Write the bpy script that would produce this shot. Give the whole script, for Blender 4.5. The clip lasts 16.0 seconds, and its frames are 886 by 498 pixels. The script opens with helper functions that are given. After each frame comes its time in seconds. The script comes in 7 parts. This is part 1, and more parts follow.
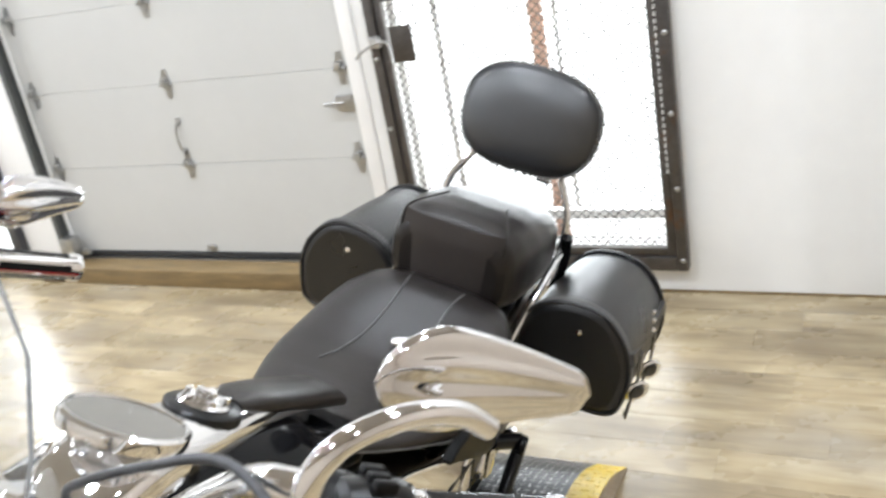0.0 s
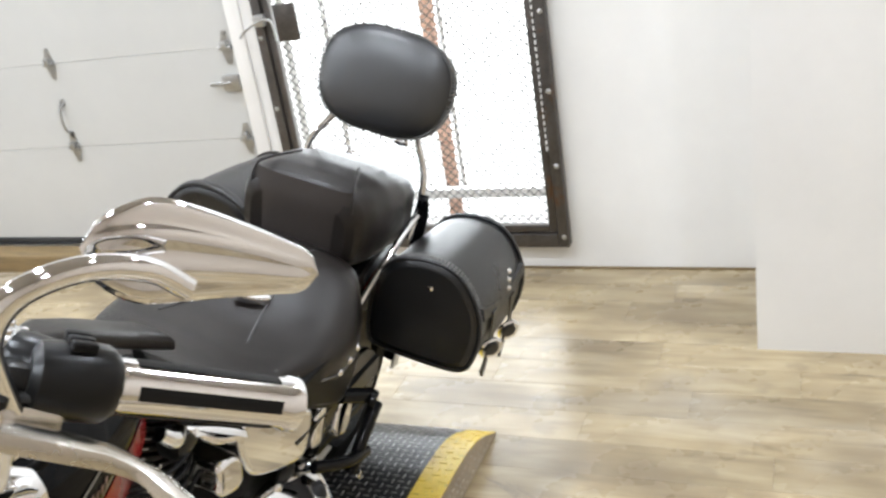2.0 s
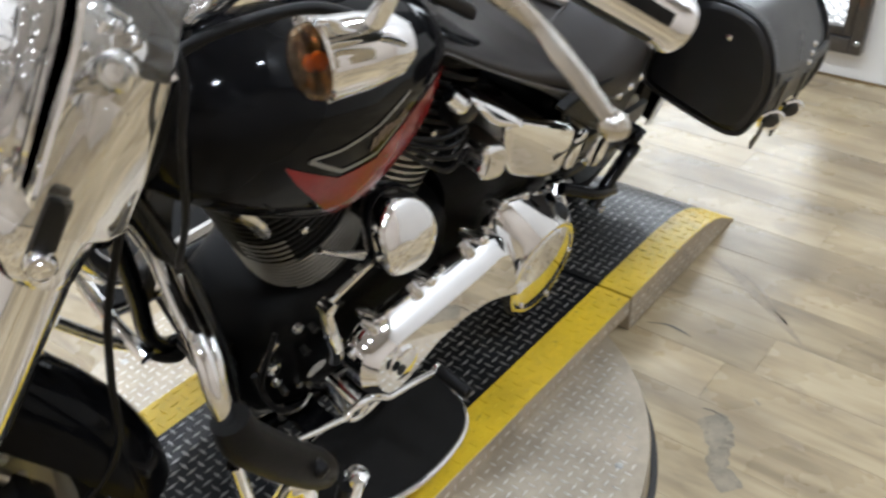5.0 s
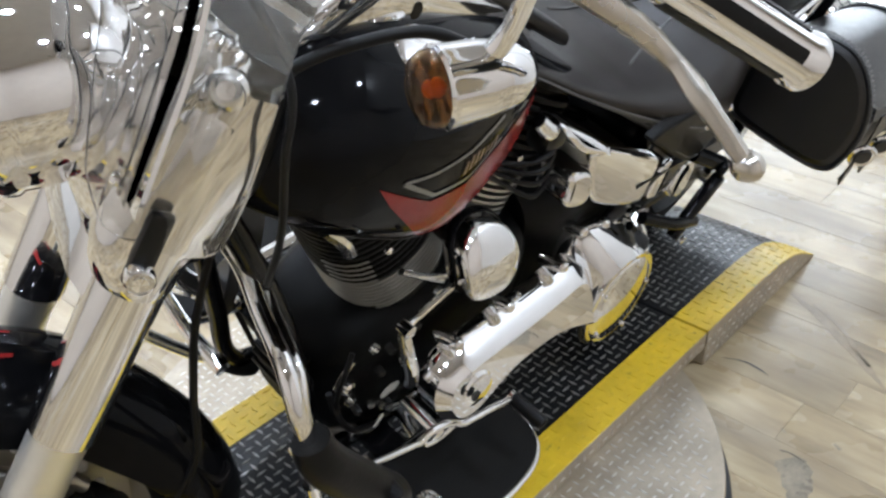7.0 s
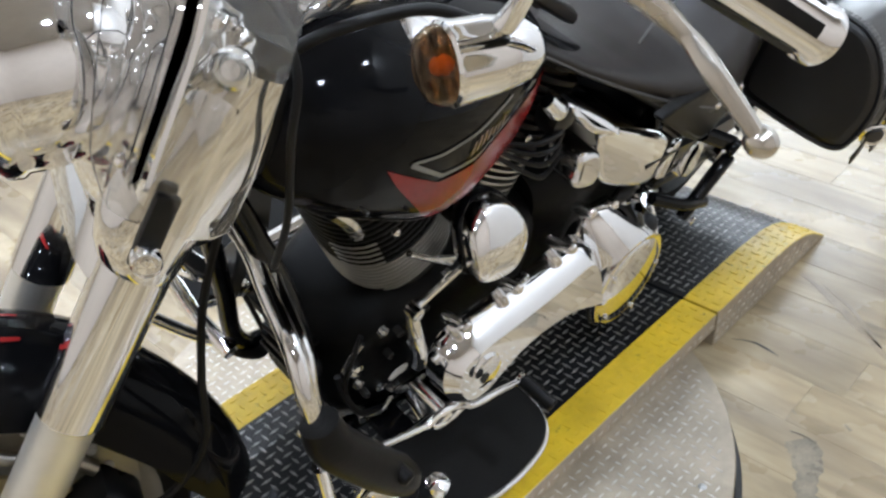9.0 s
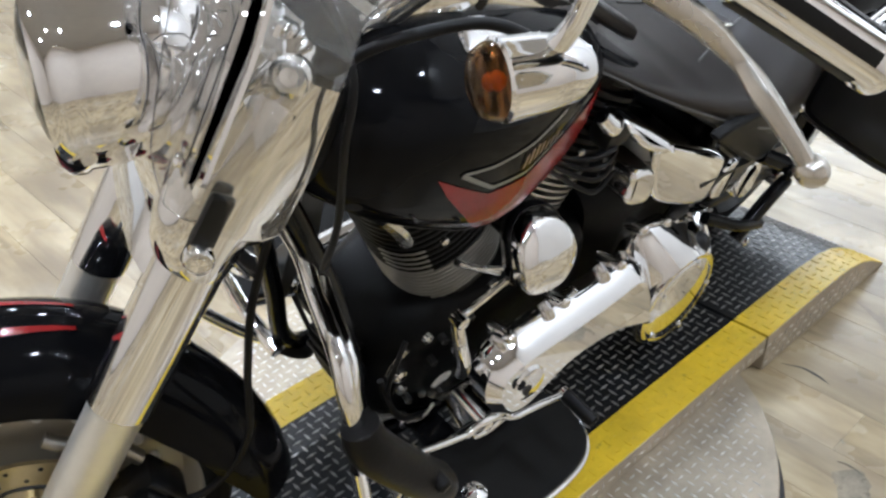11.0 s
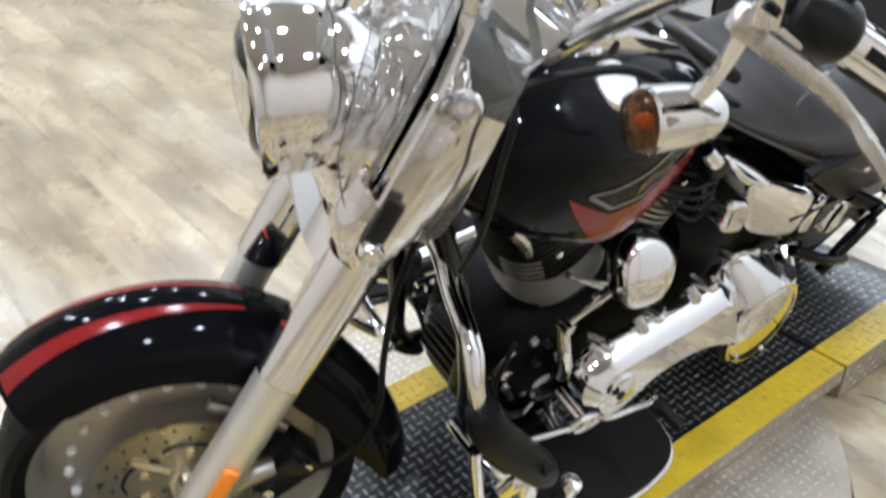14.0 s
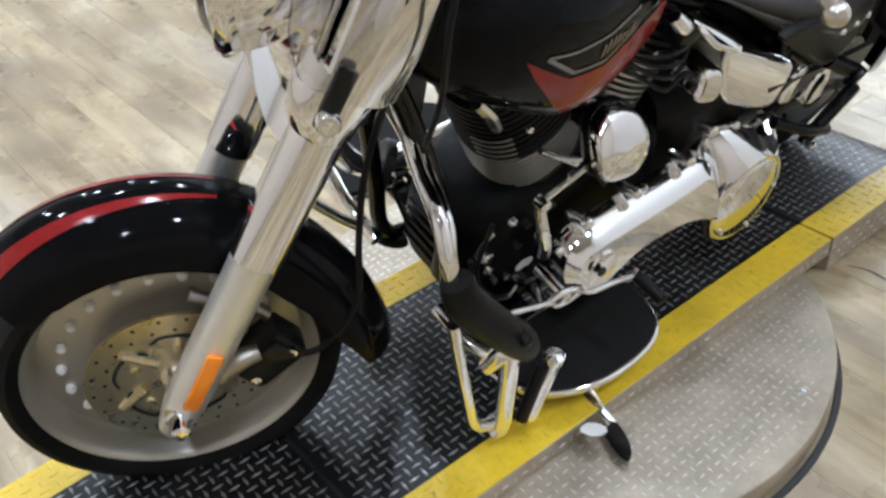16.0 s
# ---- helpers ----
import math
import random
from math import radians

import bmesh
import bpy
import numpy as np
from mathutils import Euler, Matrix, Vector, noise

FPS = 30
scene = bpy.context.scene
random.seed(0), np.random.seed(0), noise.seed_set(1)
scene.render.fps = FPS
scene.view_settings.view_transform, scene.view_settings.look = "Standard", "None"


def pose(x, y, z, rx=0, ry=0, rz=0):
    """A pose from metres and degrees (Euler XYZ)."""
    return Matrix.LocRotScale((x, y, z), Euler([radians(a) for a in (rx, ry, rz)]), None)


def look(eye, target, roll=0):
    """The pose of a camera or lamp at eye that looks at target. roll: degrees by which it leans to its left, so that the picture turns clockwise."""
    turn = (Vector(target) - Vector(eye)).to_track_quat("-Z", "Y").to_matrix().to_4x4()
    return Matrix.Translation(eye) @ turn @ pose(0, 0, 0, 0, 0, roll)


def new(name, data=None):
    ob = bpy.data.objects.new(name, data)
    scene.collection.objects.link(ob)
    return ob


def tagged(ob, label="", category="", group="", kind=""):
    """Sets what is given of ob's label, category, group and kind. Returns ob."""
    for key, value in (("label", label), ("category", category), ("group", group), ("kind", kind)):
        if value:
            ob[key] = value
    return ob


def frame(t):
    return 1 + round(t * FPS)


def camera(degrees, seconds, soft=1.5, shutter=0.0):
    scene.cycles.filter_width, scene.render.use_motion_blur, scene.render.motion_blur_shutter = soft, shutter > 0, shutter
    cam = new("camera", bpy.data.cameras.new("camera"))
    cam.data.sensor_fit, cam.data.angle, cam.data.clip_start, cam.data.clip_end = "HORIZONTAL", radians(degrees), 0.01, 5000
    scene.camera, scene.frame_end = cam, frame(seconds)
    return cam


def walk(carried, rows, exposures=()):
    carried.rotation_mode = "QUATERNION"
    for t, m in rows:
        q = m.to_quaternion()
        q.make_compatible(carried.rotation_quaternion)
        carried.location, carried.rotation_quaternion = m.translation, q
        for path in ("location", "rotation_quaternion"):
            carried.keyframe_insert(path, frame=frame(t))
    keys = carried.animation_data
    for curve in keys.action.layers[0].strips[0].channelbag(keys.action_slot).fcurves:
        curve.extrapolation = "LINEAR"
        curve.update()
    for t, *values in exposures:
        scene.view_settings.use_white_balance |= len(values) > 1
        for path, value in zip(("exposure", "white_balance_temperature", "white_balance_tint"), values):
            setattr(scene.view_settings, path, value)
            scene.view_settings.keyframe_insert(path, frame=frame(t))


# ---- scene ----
cam = camera(51.5, 16.0, soft=2.6, shutter=0.4)
PATH = [
    (0, (1.621, 1.091, 1.763), (-0.013, 0.203, 1.027), -10.7),
    (0.2, (1.621, 1.128, 1.784), (-0.039, 0.281, 1.058), -11.2),
    (0.5, (1.609, 1.177, 1.773), (-0.069, 0.357, 1.058), -10.2),
    (1, (1.613, 1.199, 1.727), (-0.07, 0.363, 1.043), -9.1),
    (1.5, (1.617, 1.234, 1.653), (-0.058, 0.417, 0.926), -10.8),
    (2, (1.616, 1.266, 1.64), (-0.08, 0.52, 0.888), -9.3),
    (2.5, (1.641, 1.293, 1.635), (-0.067, 0.565, 0.892), -6.0),
    (3, (1.675, 1.292, 1.601), (0.043, 0.484, 0.775), -5.2),
    (3.5, (1.679, 1.267, 1.561), (0.126, 0.424, 0.624), -3.9),
    (4, (1.68, 1.237, 1.527), (0.204, 0.353, 0.508), -4.4),
    (4.5, (1.688, 1.204, 1.508), (0.27, 0.279, 0.444), -3.9),
    (4.7, (1.694, 1.172, 1.494), (0.33, 0.194, 0.405), -3.9),
    (5, (1.711, 1.128, 1.486), (0.416, 0.084, 0.376), -1.9),
    (5.2, (1.712, 1.099, 1.483), (0.452, 0.035, 0.353), -1.0),
    (7.3, (1.725, 1.076, 1.488), (0.497, -0.079, 0.413), -1.9),
    (7.5, (1.725, 1.075, 1.486), (0.503, -0.082, 0.404), -2.0),
    (8, (1.725, 1.075, 1.49), (0.496, -0.089, 0.425), -1.5),
    (8.5, (1.717, 1.075, 1.482), (0.48, -0.056, 0.39), -1.5),
    (9, (1.72, 1.073, 1.48), (0.511, -0.075, 0.375), -2.2),
    (9.5, (1.694, 1.094, 1.464), (0.495, -0.002, 0.297), -5.1),
    (9.7, (1.701, 1.096, 1.481), (0.518, -0.089, 0.388), -5.8),
    (11.8, (1.732, 1.072, 1.489), (0.601, -0.136, 0.365), -0.4),
    (12, (1.747, 1.08, 1.494), (0.607, -0.105, 0.355), -0.7),
    (12.2, (1.791, 1.081, 1.545), (0.605, -0.146, 0.501), -1.3),
    (12.5, (1.881, 1.061, 1.62), (0.632, -0.208, 0.711), -5.2),
    (13, (1.979, 1.043, 1.619), (0.69, -0.172, 0.692), -4.8),
    (13.2, (1.999, 1.067, 1.629), (0.706, -0.158, 0.72), -3.0),
    (13.5, (1.98, 1.06, 1.608), (0.748, -0.179, 0.636), -3.1),
    (14, (1.899, 1.147, 1.573), (0.853, -0.198, 0.525), -0.7),
    (14.5, (1.857, 1.21, 1.507), (0.95, -0.078, 0.275), -0.3),
    (15, (1.861, 1.221, 1.498), (0.968, -0.046, 0.234), -2.1),
    (15.5, (1.865, 1.226, 1.494), (0.937, -0.026, 0.242), -4.7),
    (16, (1.882, 1.227, 1.507), (0.914, -0.067, 0.329), -4.6),
]
walk(cam, [(t, look(eye, target, roll)) for t, eye, target, roll in PATH],
     [(0, 0.06, 6500, 10), (2.5, 0.06, 6500, 10), (4.0, -0.04, 6450, 10), (5.0, -0.18, 6250, 10), (8.6, -0.08, 6000, 10), (9.7, -0.14, 6150, 10), (12.0, -0.04, 5950, 10), (12.8, 0.16, 5900, 10), (13.5, 0.12, 5900, 10), (14.5, -0.1, 6150, 10), (15.5, -0.13, 6250, 10), (16, -0.19, 6000, 10)])

# ---- world, lamps ----
world = bpy.data.worlds.new("sky")
scene.world = world
world.use_nodes = True
wn = world.node_tree.nodes
sky = wn.new("ShaderNodeTexSky")
sky.sky_type, sky.sun_disc = "NISHITA", False
sky.sun_elevation, sky.sun_rotation = radians(40), radians(60)
wn["Background"].inputs["Strength"].default_value = 0.08
world.node_tree.links.new(sky.outputs["Color"], wn["Background"].inputs["Color"])

LAMPS = [(x, y) for x in (-0.9, 1.0, 2.9) for y in (-6.6, -4.4, -2.2, 0.0, 2.2)]
LAMP_Z, LAMP_W = 3.96, 41.5
for x, y in LAMPS:
    ld = bpy.data.lights.new("ceiling_lamp", "AREA")
    ld.shape, ld.size, ld.energy, ld.color = "DISK", 0.2, LAMP_W, (0.92, 1.0, 1.11)
    new("ceiling_lamp", ld).matrix_world = pose(x, y, LAMP_Z - 0.045)
# daylight through the two glazed openings
for y, w, z, h, e in ((-0.32, 1.10, 0.80, 1.2, 28.0), (-4.15, 0.95, 1.1, 1.9, 100.0)):
    ld = bpy.data.lights.new("daylight", "AREA")
    ld.shape, ld.size, ld.size_y, ld.energy, ld.color = "RECTANGLE", w, h, e, (0.88, 0.95, 1.0)
    new("daylight", ld).matrix_world = pose(-2.02, y, z, 0, -90, 0)

# ---- materials ----
def srgb(*c):
    return tuple(x / 12.92 if x <= 0.04045 else ((x + 0.055) / 1.055) ** 2.4 for x in c)


def mat(name, base, rough=0.5, metal=0.0, var=0.12, scale=6.0, bump=0.0, bscale=80.0, stretch=(1, 1, 1), rvar=0.1, coat=0.0, dirt=None, spec=0.5, random_tint=0.0):
    """A surface with variation at two scales, fine relief and uneven gloss."""
    m = bpy.data.materials.new(name)
    m.use_nodes = True
    nt = m.node_tree
    N, L = nt.nodes, nt.links
    b = N["Principled BSDF"]
    b.inputs["Metallic"].default_value = metal
    b.inputs["Coat Weight"].default_value = coat
    b.inputs["Coat Roughness"].default_value = 0.04
    b.inputs["Specular IOR Level"].default_value = spec
    tc = N.new("ShaderNodeTexCoord")
    mp = N.new("ShaderNodeMapping")
    mp.inputs["Scale"].default_value = stretch
    L.new(tc.outputs["Object"], mp.inputs["Vector"])

    def noise_node(s, d, r=0.6):
        n = N.new("ShaderNodeTexNoise")
        n.inputs["Scale"].default_value, n.inputs["Detail"].default_value, n.inputs["Roughness"].default_value = s, d, r
        L.new(mp.outputs["Vector"], n.inputs["Vector"])
        return n.outputs["Fac"]

    big, fine = noise_node(scale, 4), noise_node(scale * 9, 3)
    add = N.new("ShaderNodeMath")
    add.operation = "MULTIPLY_ADD"
    L.new(fine, add.inputs[0])
    add.inputs[1].default_value = 0.35
    L.new(big, add.inputs[2])
    ramp = N.new("ShaderNodeValToRGB")
    ramp.color_ramp.elements[0].position, ramp.color_ramp.elements[1].position = 0.42, 0.92
    ramp.color_ramp.elements[0].color = (*[c * (1 - var) for c in base], 1)
    ramp.color_ramp.elements[1].color = (*[min(1, c * (1 + var)) for c in base], 1)
    L.new(add.outputs[0], ramp.inputs["Fac"])
    col = ramp.outputs["Color"]
    if dirt:
        dcol, amount, dscale = dirt
        dn = N.new("ShaderNodeValToRGB")
        dn.color_ramp.elements[0].position, dn.color_ramp.elements[1].position = 1 - amount, min(1, 1 - amount + 0.09)
        L.new(noise_node(dscale, 6, 0.7), dn.inputs["Fac"])
        mx = N.new("ShaderNodeMix")
        mx.data_type = "RGBA"
        L.new(dn.outputs["Color"], mx.inputs["Factor"])
        L.new(col, mx.inputs["A"])
        mx.inputs["B"].default_value = (*dcol, 1)
        col = mx.outputs["Result"]
    if random_tint:
        oi = N.new("ShaderNodeObjectInfo")
        hv = N.new("ShaderNodeHueSaturation")
        mr = N.new("ShaderNodeMapRange")
        mr.inputs["To Min"].default_value, mr.inputs["To Max"].default_value = 1 - random_tint, 1 + random_tint
        L.new(oi.outputs["Random"], mr.inputs["Value"])
        L.new(mr.outputs["Result"], hv.inputs["Value"])
        L.new(col, hv.inputs["Color"])
        col = hv.outputs["Color"]
    L.new(col, b.inputs["Base Color"])
    rr = N.new("ShaderNodeMapRange")
    rr.inputs["To Min"].default_value, rr.inputs["To Max"].default_value = max(0.0, rough - rvar * rough), min(1, rough + rvar * rough)
    L.new(big, rr.inputs["Value"])
    L.new(rr.outputs["Result"], b.inputs["Roughness"])
    if bump:
        bp = N.new("ShaderNodeBump")
        bp.inputs["Strength"].default_value, bp.inputs["Distance"].default_value = bump, 0.002
        L.new(noise_node(bscale, 3), bp.inputs["Height"])
        L.new(bp.outputs["Normal"], b.inputs["Normal"])
    return m


CHROME = mat("chrome", (0.86, 0.86, 0.87), 0.035, 1.0, 0.03, 5, rvar=0.5)
CHROME_SOFT = mat("polished_aluminium", (0.82, 0.82, 0.81), 0.20, 1.0, 0.05, 7, rvar=0.4)
LEVER_METAL = mat("brushed_lever_alloy", (0.62, 0.59, 0.54), 0.26, 1.0, 0.06, 12, 0.06, 200, rvar=0.3)
FORK_ALLOY = mat("satin_fork_alloy", (0.80, 0.79, 0.765), 0.36, 0.75, 0.05, 9, 0.05, 200)
ALUMINIUM = mat("cast_aluminium", (0.42, 0.40, 0.36), 0.36, 1.0, 0.10, 9, 0.15, 220)
RIM_METAL = mat("machined_wheel", (0.50, 0.475, 0.42), 0.38, 0.75, 0.06, 7)
# golden base paints the yellow deck edge's reflection into the steel
ROTOR = mat("gold_reflect_brake_steel", (0.74, 0.65, 0.45), 0.28, 1.0, 0.08, 30, stretch=(1, 1, 1))
BLACK_PAINT = mat("black_gloss_paint", (0.004, 0.004, 0.0045), 0.06, 0.0, 0.15, 4, coat=0.0, spec=0.08)
RED_PAINT = mat("red_gloss_paint", (0.20, 0.012, 0.012), 0.16, 0.0, 0.25, 14, coat=0.0, spec=0.25)
GREY_PAINT = mat("silver_line_paint", (0.17, 0.17, 0.165), 0.3, 0.3, 0.1, 20, coat=0.5)
EMBLEM = mat("emblem_paint", (0.16, 0.085, 0.07), 0.35, 0.0, 0.2, 60, coat=0.4)
WRINKLE = mat("black_wrinkle_coat", (0.003, 0.003, 0.003), 0.36, 0.0, 0.3, 12, 0.4, 500, spec=0.12)
BLACK_METAL = mat("black_frame_enamel", (0.003, 0.003, 0.0035), 0.2, 0.0, 0.2, 8, spec=0.22)
FIN_EDGE = mat("machined_fin", (0.52, 0.52, 0.50), 0.33, 1.0, 0.1, 30)
SATIN = mat("dark_satin_alloy", (0.030, 0.029, 0.027), 0.40, 0.6, 0.15, 20, 0.2, 300)
LEATHER = mat("black_leather", (0.011, 0.0085, 0.0072), 0.33, 0.0, 0.22, 5, 0.30, 420, rvar=0.3, spec=0.38)
LEATHER_DARK = mat("saddlebag_leather", (0.005, 0.005, 0.0055), 0.31, 0.0, 0.2, 5, 0.35, 300, rvar=0.35, spec=0.58)
# lighter brown than the leather: paints the sheen on the pillion's front
SEAT_SHEEN = mat("brown_sheen_vinyl", (0.030, 0.024, 0.021), 0.42, 0.0, 0.15, 6, 0.35, 420)
THREAD = mat("black_lacing", (0.085, 0.083, 0.080), 0.38, 0.0, 0.2, 30)
RUBBER = mat("black_rubber", (0.0075, 0.007, 0.007), 0.45, 0.0, 0.2, 9, 0.2, 150, spec=0.16)
TYRE = mat("tyre_rubber", (0.0050, 0.0050, 0.0050), 0.55, 0.0, 0.2, 7, 0.15, 120, spec=0.14)
PLASTIC = mat("black_plastic", (0.004, 0.004, 0.004), 0.28, 0.0, 0.2, 9, 0.1, 300, spec=0.3)
BOARD = mat("floorboard_rubber", (0.007, 0.0065, 0.006), 0.55, 0.0, 0.2, 16, 0.3, 260, spec=0.12)
HOSE = mat("braided_grey_hose", (0.06, 0.06, 0.062), 0.4, 0.6, 0.3, 60, 0.3, 300)
PADDED = mat("padded_black_vinyl", (0.020, 0.020, 0.021), 0.42, 0.0, 0.2, 5, 0.2, 420, rvar=0.25, spec=0.9)
AMBER_PLAIN = mat("orange_reflector", (0.95, 0.27, 0.008), 0.2, 0.0, 0.06, 40, coat=0.6)
# near-white base paints the lamp glints onto the rim bolts
BOLT_GLINT = mat("glint_white_bolt", (0.90, 0.90, 0.88), 0.30, 0.15, 0.05, 20)
PAPER = mat("white_tag", (0.72, 0.71, 0.68), 0.6, 0.0, 0.05, 20)
DIAL = mat("dial_face", (0.16, 0.15, 0.13), 0.25, 0.3, 0.1, 20, coat=0.5)
WALL = mat("white_wall_paint", (0.80, 0.785, 0.755), 0.62, 0.0, 0.035, 1.3, 0.10, 260)
# unseen ceiling, toned down to grey-tan to dim what gloss reflects
CEIL = mat("unseen_ceiling_tan", (0.40, 0.375, 0.34), 0.8, 0.0, 0.05, 2)
# unseen closing walls, darkened to beige so that chrome reflects tan
BACKWALL = mat("unseen_wall_beige", (0.50, 0.435, 0.365), 0.6, 0.0, 0.06, 0.9)
GARAGE = mat("garage_door_enamel", (0.52, 0.515, 0.49), 0.5, 0.0, 0.03, 1.7, 0.12, 90)
TRIM = mat("white_trim_paint", (0.80, 0.78, 0.75), 0.45, 0.0, 0.03, 3)
GALV = mat("galvanised_steel", (0.46, 0.46, 0.45), 0.38, 1.0, 0.16, 26)
TRACK = mat("grey_track_steel", (0.12, 0.125, 0.12), 0.5, 0.6, 0.2, 12)
SEAL = mat("black_door_seal", (0.012, 0.012, 0.012), 0.6, 0.0, 0.2, 10)
GATE = mat("raw_steel_gate", (0.10, 0.09, 0.082), 0.45, 0.75, 0.35, 7, 0.25, 90, dirt=((0.13, 0.075, 0.045), 0.40, 5))
MESH = mat("expanded_steel", (0.115, 0.112, 0.108), 0.45, 0.7, 0.2, 20)
BRICK = mat("brick_post", (0.72, 0.46, 0.34), 0.8, 0.0, 0.2, 18, 0.3, 90)
DARKFRAME = mat("dark_door_frame", (0.055, 0.055, 0.06), 0.4, 0.3, 0.15, 8)
TREAD_BLACK = mat("black_tread_plate", (0.008, 0.0085, 0.0095), 0.33, 0.20, 0.35, 9, 0.2, 160, dirt=((0.034, 0.031, 0.027), 0.35, 7), spec=0.28)
TREAD_EDGE = mat("worn_tread_edge", (0.28, 0.275, 0.27), 0.34, 0.8, 0.6, 9)
TREAD_SILVER = mat("aluminium_tread_plate", (0.42, 0.36, 0.275), 0.40, 0.6, 0.3, 5, 0.2, 140, dirt=((0.24, 0.175, 0.11), 0.35, 4))
TREAD_SILVER_EDGE = mat("bright_tread_lozenge", (0.62, 0.60, 0.56), 0.36, 0.65, 0.25, 12)
YELLOW = mat("yellow_safety_paint", (0.68, 0.47, 0.02), 0.42, 0.0, 0.2, 6, 0.2, 130, dirt=((0.20, 0.15, 0.035), 0.38, 26))
SCAR = mat("bare_worn_vinyl", (0.215, 0.18, 0.125), 0.5, 0.0, 0.4, 22, 0.3, 120, dirt=((0.12, 0.095, 0.065), 0.45, 26))
SCUFF = mat("scuffed_vinyl", (0.25, 0.195, 0.125), 0.4, 0.0, 0.3, 30, 0.2, 120)
SILL = mat("worn_wood_sill", (0.20, 0.135, 0.06), 0.5, 0.0, 0.35, 5, 0.2, 60, stretch=(6, 1, 6))
CABINET = mat("white_cabinet_laminate", (0.78, 0.77, 0.75), 0.4, 0.0, 0.03, 3)
YELLOW_CLOTH = mat("yellow_cloth", (0.55, 0.47, 0.10), 0.8, 0.0, 0.25, 14, 0.4, 60)
BLUE_PAINT = mat("blue_gloss_paint", (0.02, 0.07, 0.38), 0.2, 0.0, 0.1, 8, coat=0.8)
PINE = mat("pine_board", (0.42, 0.29, 0.15), 0.55, 0.0, 0.25, 5, 0.2, 60, stretch=(1, 6, 6))
SILVER_PAINT = mat("silver_paint", (0.62, 0.62, 0.63), 0.30, 0.2, 0.08, 8, coat=0.5)


def wood():
    m = mat("oak_vinyl_plank", (0.33, 0.235, 0.125), 0.29, 0.0, 0.1, 3, rvar=0.55, spec=0.5)
    nt = m.node_tree
    N, L = nt.nodes, nt.links
    b = N["Principled BSDF"]
    for l in list(b.inputs["Base Color"].links):
        L.remove(l)
    tc, oi = N.new("ShaderNodeTexCoord"), N.new("ShaderNodeObjectInfo")
    sc = N.new("ShaderNodeVectorMath")
    sc.operation = "MULTIPLY_ADD"
    L.new(oi.outputs["Random"], sc.inputs[0])
    sc.inputs[1].default_value = (37, 53, 19)
    L.new(tc.outputs["Object"], sc.inputs[2])

    def grain(s, stretch, d):
        mp = N.new("ShaderNodeMapping")
        mp.inputs["Scale"].default_value = stretch
        L.new(sc.outputs["Vector"], mp.inputs["Vector"])
        n = N.new("ShaderNodeTexNoise")
        n.inputs["Scale"].default_value, n.inputs["Detail"].default_value, n.inputs["Distortion"].default_value = s, d, 0.6
        L.new(mp.outputs["Vector"], n.inputs["Vector"])
        return n.outputs["Fac"]

    ramp = N.new("ShaderNodeValToRGB")
    e = ramp.color_ramp.elements
    e[0].position, e[0].color = 0.30, (0.165, 0.122, 0.072, 1)
    e[1].position, e[1].color = 0.74, (0.50, 0.415, 0.265, 1)
    mid = e.new(0.52)
    mid.color = (0.365, 0.285, 0.168, 1)
    a = N.new("ShaderNodeMath")
    a.operation = "MULTIPLY_ADD"
    L.new(grain(1.0, (30, 3.4, 20), 5), a.inputs[0])
    a.inputs[1].default_value = 0.42
    s2 = N.new("ShaderNodeMath")
    s2.operation = "MULTIPLY"
    L.new(grain(1.0, (10, 2.4, 5), 5), s2.inputs[0])
    s2.inputs[1].default_value = 0.60
    L.new(s2.outputs[0], a.inputs[2])
    L.new(a.outputs[0], ramp.inputs["Fac"])
    hv, mr = N.new("ShaderNodeHueSaturation"), N.new("ShaderNodeMapRange")
    mr.inputs["To Min"].default_value, mr.inputs["To Max"].default_value = 0.80, 1.12
    L.new(oi.outputs["Random"], mr.inputs["Value"])
    L.new(mr.outputs["Result"], hv.inputs["Value"])
    L.new(ramp.outputs["Color"], hv.inputs["Color"])
    # worn and stained areas that run across the planks; the grey-white tone paints in sheen
    geo = N.new("ShaderNodeNewGeometry")
    col = hv.outputs["Color"]
    for sc_, lo, hi, amount, tone in ((2.3, 0.47, 0.66, 0.75, (0.185, 0.137, 0.082)), (1.5, 0.54, 0.74, 0.40, (0.50, 0.465, 0.40)), (9.0, 0.60, 0.70, 0.45, (0.20, 0.155, 0.10))):
        mp = N.new("ShaderNodeMapping")
        mp.inputs["Scale"].default_value, mp.inputs["Location"].default_value = (1.5, 0.75, 1), (sc_, sc_ * 3, 0)
        L.new(geo.outputs["Position"], mp.inputs["Vector"])
        nz = N.new("ShaderNodeTexNoise")
        nz.inputs["Scale"].default_value, nz.inputs["Detail"].default_value = sc_, 5
        L.new(mp.outputs["Vector"], nz.inputs["Vector"])
        mg = N.new("ShaderNodeMapRange")
        mg.inputs["From Min"].default_value, mg.inputs["From Max"].default_value, mg.inputs["To Max"].default_value = lo, hi, amount
        L.new(nz.outputs["Fac"], mg.inputs["Value"])
        mx = N.new("ShaderNodeMix")
        mx.data_type = "RGBA"
        L.new(mg.outputs["Result"], mx.inputs["Factor"])
        L.new(col, mx.inputs["A"])
        mx.inputs["B"].default_value = (*tone, 1)
        col = mx.outputs["Result"]
    L.new(col, b.inputs["Base Color"])
    bp = N.new("ShaderNodeBump")
    bp.inputs["Strength"].default_value, bp.inputs["Distance"].default_value = 0.12, 0.001
    L.new(a.outputs[0], bp.inputs["Height"])
    L.new(bp.outputs["Normal"], b.inputs["Normal"])
    return m


WOOD = wood()


